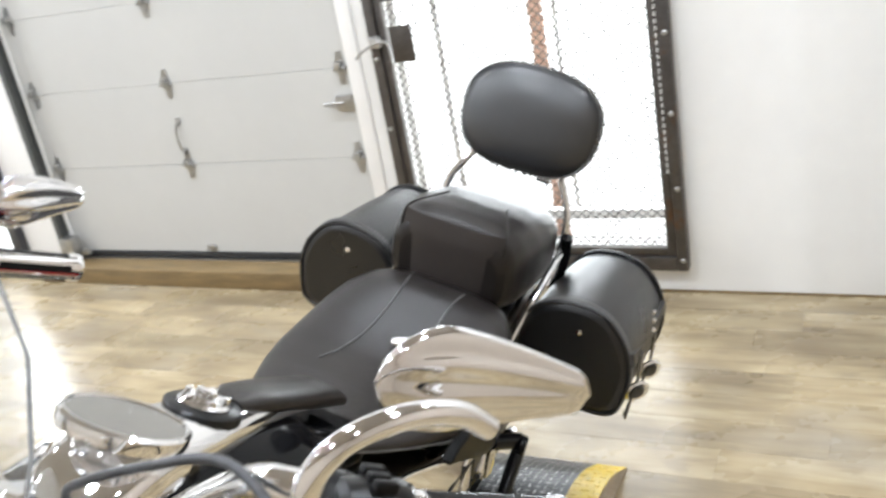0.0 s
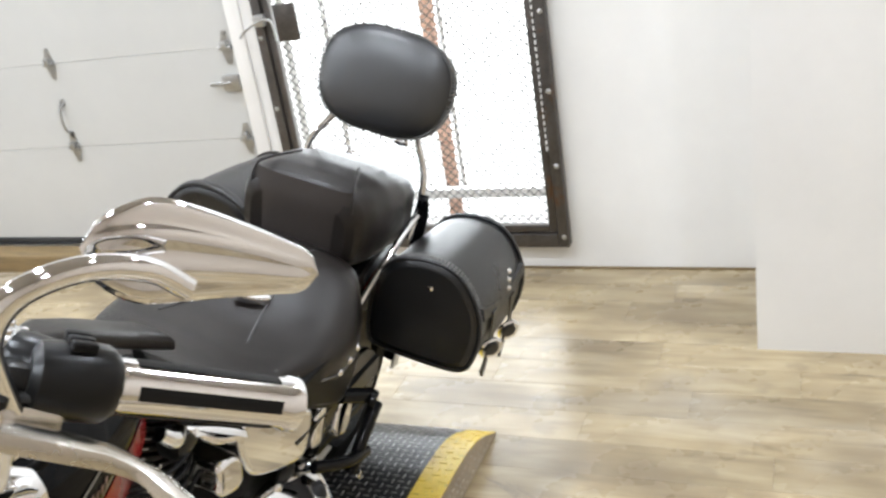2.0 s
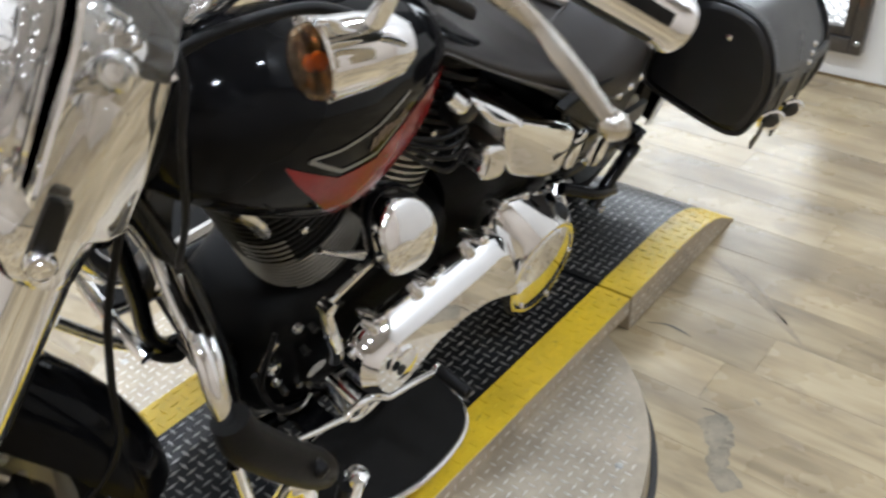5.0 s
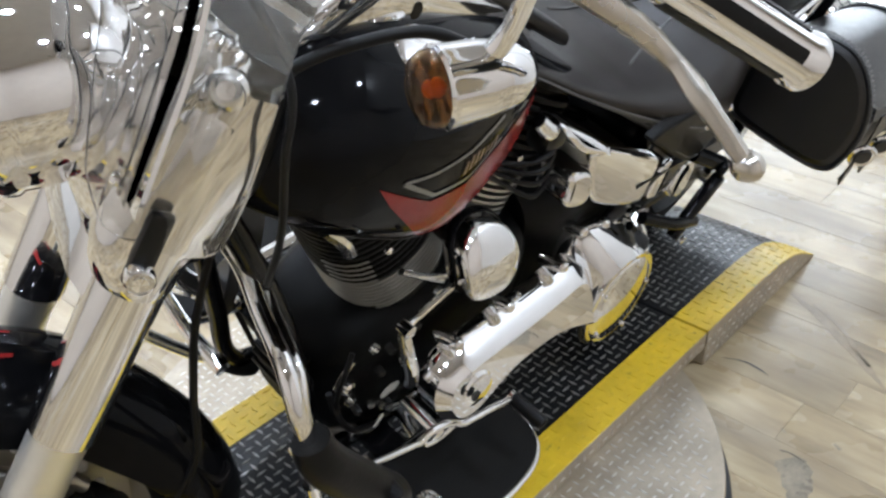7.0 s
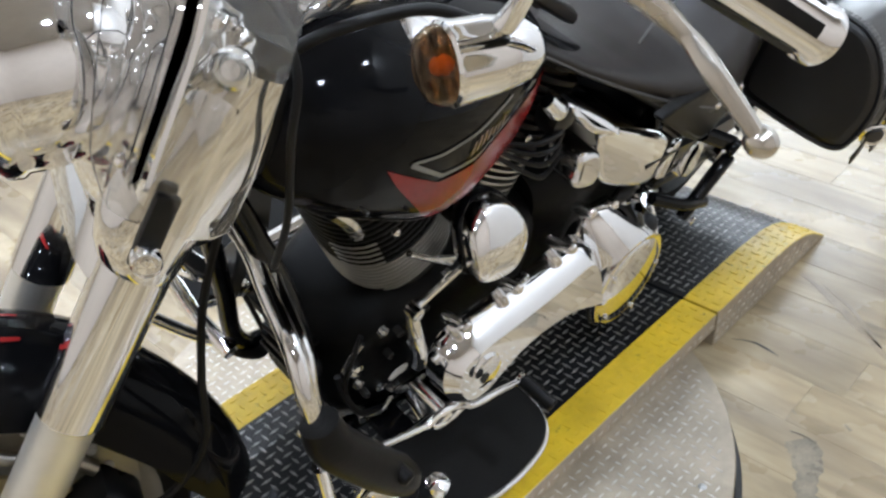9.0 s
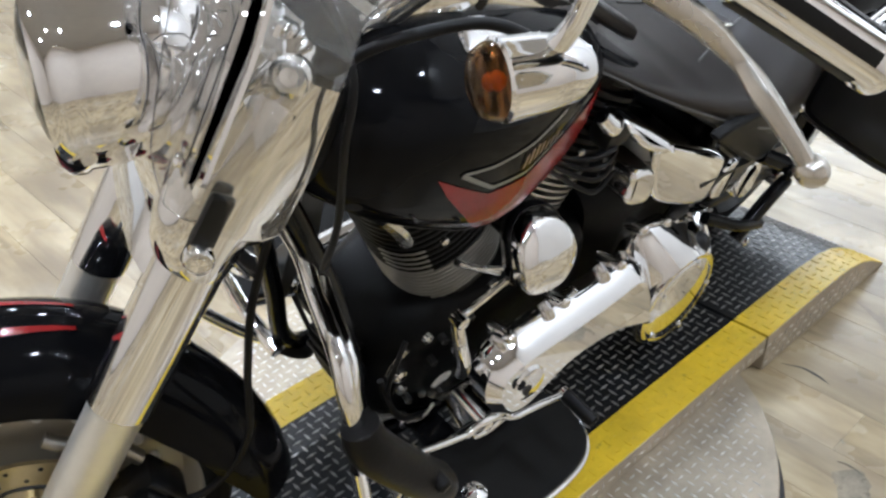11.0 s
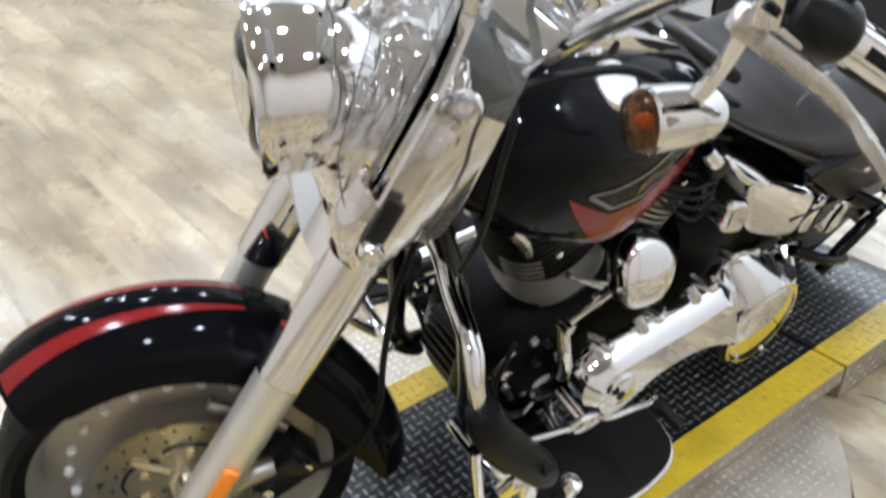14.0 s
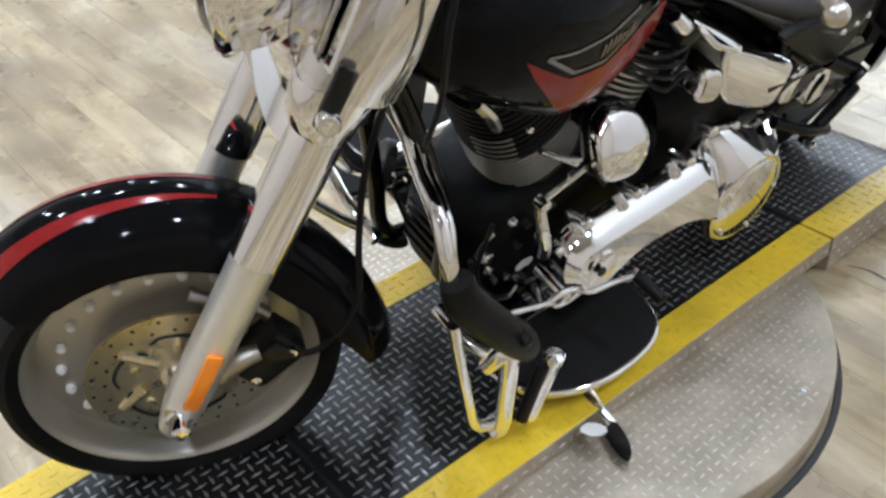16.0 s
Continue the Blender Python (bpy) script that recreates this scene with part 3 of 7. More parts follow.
# ---- white cabinet ----
def cabinet():
    c = thing("cabinet", "white laminate cabinet with an open shelf niche", "cabinet")
    x0, x1, y0, y1, h = WX, -0.95, -4.80, -4.10, 1.3
    n0, n1 = -4.66, -4.34
    for nm, a, b in (("side", (x0, y1 - 0.02, 0.0), (x1, y1, h)), ("side", (x0, y0, 0.0), (x1, y0 + 0.02, h)), ("top", (x0, y0, h), (x1 + 0.02, y1 + 0.01, h + 0.03)),
                     ("front", (x1 - 0.02, n1, 0.0), (x1, y1 - 0.02, h)), ("front", (x1 - 0.02, y0 + 0.02, 0.0), (x1, n0, h)), ("plinth", (x1 - 0.02, n0, 0.0), (x1, n1, 0.165)),
                     ("shelf", (x0 + 0.02, n0, 0.16), (x1 - 0.02, n1, 0.18)), ("shelf", (x0 + 0.02, n0, 0.43), (x1 - 0.005, n1, 0.45)), ("shelf", (x0 + 0.02, n0, 0.76), (x1 - 0.005, n1, 0.78)),
                     ("divider", (x0 + 0.02, n0 - 0.02, 0.0), (x1 - 0.02, n0, h)), ("divider", (x0 + 0.02, n1, 0.0), (x1 - 0.02, n1 + 0.02, h)), ("back", (x0, y0, 0), (x0 + 0.02, y1, h))):
        bm = BM()
        box(bm, [(p + q) / 2 for p, q in zip(a, b)], [q - p for p, q in zip(a, b)], bevel=0.002, seg=1)
        part(nm, bm, CABINET, c)


cabinet()
bm = BM()
box(bm, (-1.10, -4.50, 0.275), (0.13, 0.19, 0.19), bevel=0.02)
tube(bm, [(-1.08, -4.56, 0.365), (-1.06, -4.54, 0.41), (-1.06, -4.47, 0.41), (-1.08, -4.45, 0.365)], 0.009, 8)
solid("tool_bag", bm, PLASTIC, "black bag standing on a cabinet shelf", "bag")
bm = BM()
rings = []
for i in range(9):
    t = i / 8
    rings.append([(-0.99 + 0.05 * math.sin(3 * t + j), -4.64 + 0.28 * t, 0.50 + 0.045 * math.cos(j * 0.8) * (1.2 - 0.6 * t) + 0.03 * math.sin(5 * t)) for j in range(8)])
loft(bm, rings)
solid("cleaning_cloth", bm, YELLOW_CLOTH, "yellow cloth draped on the cabinet shelf", "cloth")


# ---- another parked motorcycle, far off ----
def far_bike():
    g = thing("parked_motorcycle", "black and blue sport motorcycle parked by the wall", "motorcycle", at=pose(-1.00, -5.58, 0, 0, 0, -8) @ Matrix.Scale(0.48, 4))
    bm = BM()
    w = axis((0, 0, 0.30), (0.25, 1, 0))
    lathe(bm, [(0.20, -0.05), (0.25, -0.06), (0.295, -0.035), (0.305, 0), (0.295, 0.035), (0.25, 0.06), (0.20, 0.05), (0.19, 0.0), (0.20, -0.05)], w, 32)
    wheel = part("front_wheel", bm, TYRE, g, "black front tyre")
    bm = BM()
    lathe(bm, [(0.0, -0.03), (0.05, -0.03), (0.06, -0.01), (0.17, -0.012), (0.2, -0.04), (0.2, 0.04), (0.17, 0.012), (0.06, 0.01), (0.05, 0.03), (0, 0.03)], w, 28)
    part("rim", bm, PLASTIC, wheel)
    for y in (0.12, -0.12):
        bm = BM()
        tube(bm, [(0.03, y, 0.30), (-0.16, y * 1.25, 0.95)], 0.026, 10)
        part("fork_leg", bm, PLASTIC, g)
    bm = BM()
    loft(bm, [[(0.335 * math.cos(a), y * 0.085, 0.30 + 0.335 * math.sin(a) + 0.02 * (1 - y * y)) for y in np.linspace(-1, 1, 9)] for a in np.linspace(0.35, 2.6, 18)], caps=False, wrap=False)
    part("front_fender", bm, SILVER_PAINT, g, "white front fender")
    bm = BM()
    plate(bm, rounded([(-0.30, 0.46), (-0.20, 0.50), (-0.24, 0.70), (-0.38, 0.74)], 1), 0.20, 0.225, 0.008)
    part("side_panel", bm, BLUE_PAINT, g, "blue side panel")
    bm = BM()
    loft(bm, [[(x, y, z) for y, z in superring(w_, t, bt, 20)] for x, w_, t, bt in ((0.10, 0.05, 0.85, 0.72), (0.02, 0.13, 0.95, 0.66), (-0.16, 0.19, 1.0, 0.40), (-0.35, 0.21, 0.9, 0.34), (-0.55, 0.15, 0.8, 0.5))])
    part("fairing", bm, BLUE_PAINT, g)
    bm = BM()
    loft(bm, [[(x, y, z) for y, z in superring(w_, t, bt, 20)] for x, w_, t, bt in ((-0.22, 0.12, 0.55, 0.25), (-0.35, 0.2, 0.6, 0.18), (-0.7, 0.2, 0.6, 0.18), (-0.85, 0.12, 0.5, 0.25))])
    part("engine", bm, WRINKLE, g)
    bm = BM()
    loft(bm, [[(x, y, z) for y, z in superring(w_, t, bt, 20)] for x, w_, t, bt in ((-0.5, 0.1, 0.9, 0.8), (-0.6, 0.15, 0.84, 0.74), (-0.85, 0.14, 0.88, 0.78), (-1.0, 0.06, 0.95, 0.88))])
    part("seat", bm, LEATHER, g)
    bm = BM()
    lathe(bm, [(0.20, -0.07), (0.25, -0.08), (0.3, -0.05), (0.31, 0), (0.3, 0.05), (0.25, 0.08), (0.20, 0.07), (0.19, 0), (0.20, -0.07)], axis((-0.86, 0, 0.31), (0, 1, 0)), 32)
    part("rear_wheel", bm, TYRE, g)
    bm = BM()
    tube(bm, [(0.0, 0.32, 0.98), (-0.08, 0.22, 1.0), (-0.1, 0.0, 1.0), (-0.08, -0.22, 1.0), (0.0, -0.32, 0.98)], 0.014, 8)
    part("handlebar", bm, PLASTIC, g)
    bm = BM()
    lathe(bm, [(0, 0.06), (0.07, 0.05), (0.08, 0.0), (0.05, -0.06), (0, -0.08)], axis((0.1, 0.0, 0.84), (1, 0, 0)), 20)
    part("headlamp", bm, CHROME_SOFT, g)


far_bike()
bm = BM()
lathe(bm, [(0.10, 0.0), (0.155, 0.0), (0.178, 0.03), (0.18, 0.05), (0.165, 0.08), (0.13, 0.095), (0.10, 0.085), (0.105, 0.045), (0.10, 0.0)], pose(-0.86, -5.22, 0.0, 0, 0, -24) @ Matrix.Diagonal((1, 0.8, 1, 1)), 36)
solid("loose_tyre", bm, TYRE, "black tyre lying flat on the plank floor", "tyre")

crate = thing("wooden_crate", "low light brown wooden crate on the plank floor", "crate", at=pose(-0.58, -6.29, 0, 0, 0, -24))
for k in range(4):
    for sg in (1, -1):
        bm = BM()
        box(bm, (0, sg * 0.19, 0.045 + 0.09 * k), (0.52, 0.018, 0.084), bevel=0.003)
        part("board", bm, PINE, crate)
        bm = BM()
        box(bm, (sg * 0.252, 0, 0.045 + 0.09 * k), (0.016, 0.36, 0.084), bevel=0.003)
        part("board", bm, PINE, crate)
bm = BM()
box(bm, (0, 0, 0.364), (0.54, 0.40, 0.016), bevel=0.003)
part("lid", bm, PINE, crate)

bm = BM()
for c, r in (((0, 0, 0.14), (0.20, 0.15, 0.15)), ((-0.13, 0.03, 0.20), (0.14, 0.12, 0.17)), ((0.12, -0.02, 0.27), (0.12, 0.10, 0.12)), ((0.05, 0.10, 0.09), (0.15, 0.10, 0.09))):
    ellipsoid(bm, c, r, pose(-0.915, -6.02, 0, 0, 0, -24) @ Matrix.Scale(0.72, 4), 18, 10)
for k in (-1, 1):
    tube(bm, [(-0.10, 0.05 * k, 0.30), (0.0, 0.07 * k, 0.42), (0.10, 0.05 * k, 0.32)], 0.012, 8, pose(-0.915, -6.02, 0, 0, 0, -24) @ Matrix.Scale(0.72, 4))
solid("gear_bag", bm, RUBBER, "dark slumped gear bag on the floor beside a motorcycle", "bag")

# ---- turntable and ramp ----
DZ, YA, YB = 0.107, -0.315, 0.345      # deck height and its two edges
SB = 0.093                             # width of the yellow edge
XJ0, XJ1 = 0.005, 1.378                   # joints between the deck sections
TC, TR, TZ = (0.672, 0.016), 0.652, 0.058


def lozenges(places, top, size=0.0135, w=0.0042, h=0.0018):
    """Raised tread marks: (x, y, turn) on the surface top(x) -> z, dz/dx."""
    verts, faces = [], []
    for x, y, a in places:
        c, s = math.cos(a), math.sin(a)
        k = len(verts)
        for u, v, e in ((-size, 0, 0), (0, -w, 0), (size, 0, 0), (0, w, 0), (-size * 0.7, 0, h), (0, -w * 0.6, h), (size * 0.7, 0, h), (0, w * 0.6, h)):
            px, py = x + u * c - v * s, y + u * s + v * c
            z, dz = top(px)
            verts.append((px - dz * e, py, z + e - 0.0002))
        for i in range(4):
            j = (i + 1) % 4
            faces.append((k + i, k + j, k + 4 + j, k + 4 + i))
        faces.append((k + 4, k + 5, k + 6, k + 7))
    return verts, faces


def tread(name, places, top, material, parent, label, size=0.0135):
    v, f = lozenges(places, top, size, size * 0.25)
    ob = new(name, flat(name, v, f, material))
    ob.parent = parent
    return tagged(ob, label, kind="stuff")


def field(x0, x1, y0, y1, p=0.0245, keep=lambda x, y: True):
    out = []
    for i in range(int((x1 - x0) / p) + 1):
        for j in range(int((y1 - y0) / p) + 1):
            x, y = x0 + (i + 0.5) * p, y0 + (j + 0.5) * p
            if x < x1 and y < y1 and keep(x, y):
                out.append((x, y, radians(45 if (i + j) % 2 else -45) + radians(45)))
    return out


def ramp_z(d):
    """Height and slope of a ramp's top, d metres out from its joint."""
    xs = [0, 0.30, 0.42, 0.50, 0.56, 0.61, 0.655]
    zs = [DZ, DZ, DZ - 0.008, DZ - 0.026, DZ - 0.050, DZ - 0.078, 0.004]
    z = float(np.interp(d, xs, zs))
    return z, float((np.interp(d + 0.005, xs, zs) - np.interp(d - 0.005, xs, zs)) / 0.01)


tt = thing("turntable", "round aluminium tread-plate turntable on the plank floor", "turntable")
bm = BM()
lathe(bm, [(0.0, 0.02), (TR - 0.02, 0.02), (TR - 0.02, TZ - 0.006), (TR - 0.02, TZ), (0.0, TZ)], pose(*TC, 0), 96)
part("platter", bm, TREAD_SILVER, tt)
bm = BM()
lathe(bm, [(TR - 0.02, 0.014), (TR, 0.014), (TR, TZ - 0.003), (TR - 0.003, TZ + 0.0015), (TR - 0.02, TZ + 0.001)], pose(*TC, 0), 96)
part("edge_band", bm, TREAD_SILVER, tt)
bm = BM()
lathe(bm, [(0.0, 0.0), (TR - 0.022, 0.0), (TR - 0.022, 0.016), (TR - 0.03, 0.022), (0.0, 0.022)], pose(*TC, 0), 96)
part("base_ring", bm, RUBBER, tt, "dark base ring")
# thin dark ring on the floor, close round the platter
bm = BM()
lathe(bm, [(TR + 0.004, 0.0), (TR + 0.020, 0.0), (TR + 0.017, 0.003), (TR + 0.007, 0.003), (TR + 0.004, 0.0)], pose(*TC, 0), 128)
part("floor_seal", bm, SEAL, tt, "dark ring on the floor round the turntable")
tread("tread_relief", field(TC[0] - TR, TC[0] + TR, TC[1] - TR, TC[1] + TR, 0.0235, lambda x, y: math.hypot(x - TC[0], y - TC[1]) < TR - 0.03 and not (YA - 0.01 < y < YB + 0.01)),
      lambda x: (TZ, 0), TREAD_SILVER_EDGE, tt, "raised bright tread marks", 0.0135)
for k in range(8):
    a = k * math.pi / 4 + 0.35
    bm = BM()
    lathe(bm, [(0.009, 0), (0.009, 0.001), (0.006, 0.003), (0, 0.003)], pose(TC[0] + (TR - 0.06) * math.cos(a), TC[1] + (TR - 0.06) * math.sin(a), TZ), 12)
    part("screw", bm, GALV, tt)


def deck(name, label, x0, x1, height):
    """One section: black top, two yellow edges, silver sides. height(x) -> z, slope."""
    g = thing(name, label, "ramp")
    xs = np.linspace(x0, x1, 34)
    prof = [(x, height(x)[0]) for x in xs]
    base = 0.003 if name == "ramp" else TZ + 0.002

    def strip(nm, ya, yb, mt, lab, lift=0.0):
        bm = BM()
        loft(bm, [[(x, ya, z + lift), (x, yb, z + lift), (x, yb, max(base, z - 0.012)), (x, ya, max(base, z - 0.012))] for x, z in prof])
        return part(nm, bm, mt, g, lab)
    strip("tread_plate", YA + SB, YB - SB, TREAD_BLACK, "worn black tread plate")
    strip("yellow_edge", YB - SB, YB, YELLOW, "scuffed yellow safety edge", 0.0008)
    strip("yellow_edge", YA, YA + SB, YELLOW, "scuffed yellow safety edge", 0.0008)
    for y, s in ((YB, 1), (YA, -1)):
        bm = BM()
        loft(bm, [[(x, y - s * 0.004, max(base + 0.0005, z - 0.001)), (x, y + s * 0.0015, max(base + 0.0005, z - 0.003)), (x, y + s * 0.0015, base), (x, y - s * 0.004, base)] for x, z in prof])
        sd = part("side", bm, TREAD_SILVER, g, "bare aluminium tread side")
        pl = [(x, z, a) for x, z, a in field(min(x0, x1) + 0.005, max(x0, x1) - 0.005, base + 0.006, DZ - 0.006, 0.026) if z < height(x)[0] - 0.014]
        v, f = lozenges(pl, lambda q: (0, 0), 0.011, 0.0034, 0.0016)
        ob = new("side_relief", flat("side_relief", [(p[0], y + s * (0.0015 + p[2]), p[1]) for p in v], f, TREAD_SILVER_EDGE))
        ob.parent = sd
        tagged(ob, kind="stuff")
    if name == "ramp":
        xe = x1 if x1 < XJ0 + 0.001 else x0
        bm = BM()
        box(bm, (xe + (0.0015 if xe < 0.5 else -0.0015), (YA + YB) / 2, 0.036), (0.003, YB - YA, 0.060))
        part("end_plate", bm, TREAD_SILVER, g)
    a, b = min(x0, x1) + 0.004, max(x0, x1) - 0.004
    h = lambda x: height(min(max(x, a), b))
    tread("tread_relief", field(a, b, YA + SB, YB - SB), h, TREAD_EDGE, g, "worn raised tread marks", 0.0150)
    hl = lambda x: (h(x)[0] + 0.0008, h(x)[1])
    tread("yellow_relief", field(a, b, YB - SB, YB, 0.029) + field(a, b, YA, YA + SB, 0.029), hl, YELLOW, g, "yellow tread marks")
    return g


deck("deck", "black tread-plate deck with yellow edges on a turntable", XJ0 + 0.004, XJ1 - 0.004, lambda x: (DZ, 0.0))
deck("ramp", "black tread-plate ramp with yellow edges resting on the floor", -0.655, XJ0 - 0.006, lambda x: (ramp_z(-x)[0], -ramp_z(-x)[1]))
deck("ramp", "black tread-plate ramp with yellow edges resting on the floor", XJ1 + 0.006, XJ1 + 0.77, lambda x: ramp_z((x - XJ1) * 0.85))
for x in (XJ0, XJ1):
    bm = BM()
    box(bm, (x, (YA + YB) / 2, 0.083), (0.008, YB - YA - 0.004, 0.036))
    solid("joint_gap", bm, SEAL, "dark gap between ramp and deck", "joint", kind="structure", smooth=False)

# ---- the motorcycle: x ahead, y to its left, z up from the deck, leaning on its stand ----
BIKE = pose(-0.034, -0.1285, DZ - 0.004, -18.73, 0.5, -1.27) @ Matrix.Scale(1.1032, 4)
bike = thing("motorcycle", "black and chrome cruiser motorcycle leaning on its side stand", "motorcycle", at=BIKE)
# front end, turned to the right: axes ahead, left along the axle, up along the fork
n_ = Vector((0.3612, 0.9181, 0.1632)).normalized()
s_ = Vector((-0.4287, 0.0081, 0.9034))
s_ = (s_ - n_ * s_.dot(n_)).normalized()
f_ = n_.cross(s_)
FRONT = Matrix(((f_.x, n_.x, s_.x, 1.404), (f_.y, n_.y, s_.y, -0.044), (f_.z, n_.z, s_.z, 0.277), (0, 0, 0, 1))) @ Matrix.Scale(1.0346, 4)


def front_wheel():
    bm = BM()
    w = FRONT @ axis((0, 0, 0), (0, 1, 0))
    lathe(bm, [(0.226, -0.052), (0.234, -0.060), (0.246, -0.068), (0.260, -0.063), (0.268, -0.043), (0.272, 0.0), (0.268, 0.043), (0.260, 0.063), (0.246, 0.068), (0.234, 0.060), (0.226, 0.052), (0.22, 0.0), (0.226, -0.052)], w, 72)
    wheel = part("front_wheel", bm, TYRE, bike, "black front tyre on a polished disc wheel")
    bm = BM()
    lathe(bm, [(0.05, 0.03), (0.165, 0.012), (0.205, 0.004), (0.213, 0.014), (0.219, 0.044), (0.226, 0.053), (0.2325, 0.056), (0.2325, 0.05), (0.22, 0.03), (0.218, 0.0),
               (0.22, -0.03), (0.2325, -0.05), (0.2325, -0.056), (0.226, -0.053), (0.219, -0.044), (0.205, -0.012), (0.05, -0.03)], w, 72)
    part("rim", bm, RIM_METAL, wheel, "solid polished disc rim")
    for k in range(22):
        a = k / 22 * 2 * math.pi + 0.1
        bm = BM()
        lathe(bm, [(0.0085, 0), (0.0085, 0.005), (0.006, 0.010), (0, 0.0115)], w @ Matrix.Translation((0.170 * math.cos(a), 0.170 * math.sin(a), 0.011)), 10)
        part("rim_bolt", bm, BOLT_GLINT, wheel)
    for s in (1, -1):
        bm = BM()
        wz = w @ pose(0, 0, s * 0.062)
        lathe(bm, [(0.098, -0.003), (0.139, -0.003), (0.139, 0.003), (0.098, 0.003), (0.098, -0.003)], wz, 64)
        rot = part("brake_rotor", bm, ROTOR, wheel, "slotted steel brake disc")
    bm = BM()
    wz = w @ pose(0, 0, 0.06)
    lathe(bm, [(0.03, 0.006), (0.092, 0.002), (0.100, 0.004), (0.100, -0.004), (0.03, -0.03)], wz, 48)
    for k in range(5):
        a = k / 5 * 2 * math.pi
        tube(bm, [(0.05 * math.cos(a), 0.05 * math.sin(a), 0.004), (0.104 * math.cos(a + 0.3), 0.104 * math.sin(a + 0.3), 0.004)], [0.012, 0.008], 8, wz)
        lathe(bm, [(0.008, 0.0), (0.008, 0.008), (0, 0.009)], wz @ pose(0.066 * math.cos(a + 0.6), 0.066 * math.sin(a + 0.6), 0.002), 8)
    part("rotor_carrier", bm, ROTOR, wheel)
    for k in range(5):
        a = k / 5 * 2 * math.pi
        bm = BM()
        tube(bm, [(r * math.cos(a + q), r * math.sin(a + q), 0.0045) for r, q in ((0.062, 0.0), (0.082, 0.12), (0.093, 0.45), (0.095, 0.85), (0.088, 1.1))], [0.002, 0.0032, 0.0032, 0.0032, 0.002], 6, wz, k=4)
        part("carrier_slot", bm, SEAL, wheel)
    for k in range(20):
        a = k / 20 * 2 * math.pi
        for r in (0.108, 0.128):
            bm = BM()
            lathe(bm, [(0.0032, 0), (0.0032, 0.0006), (0, 0.0006)], wz @ pose(r * math.cos(a + r * 9), r * math.sin(a + r * 9), 0.0052), 8)
            part("vent_hole", bm, SEAL, wheel)
    bm = BM()
    lathe(bm, [(0.028, -0.11), (0.028, 0.07), (0.022, 0.09), (0.016, 0.115)], w, 28)
    part("hub", bm, CHROME_SOFT, wheel)
    # tread grooves on the shoulder
    for k in range(40):
        a = k / 40 * 2 * math.pi
        bm = BM()
        P = [(0.2735 * math.cos(a + t * 0.16), y, 0.2735 * math.sin(a + t * 0.16)) for t, y in ((0, 0.004), (0.35, 0.02), (0.7, 0.035))]
        P = [(x * (1 - 0.9 * y * y * 10), y, z * (1 - 0.9 * y * y * 10)) for x, y, z in P]
        tube(bm, P, 0.0022, 5, FRONT, k=3)
        part("groove", bm, SEAL, wheel)
    return wheel


front_wheel()


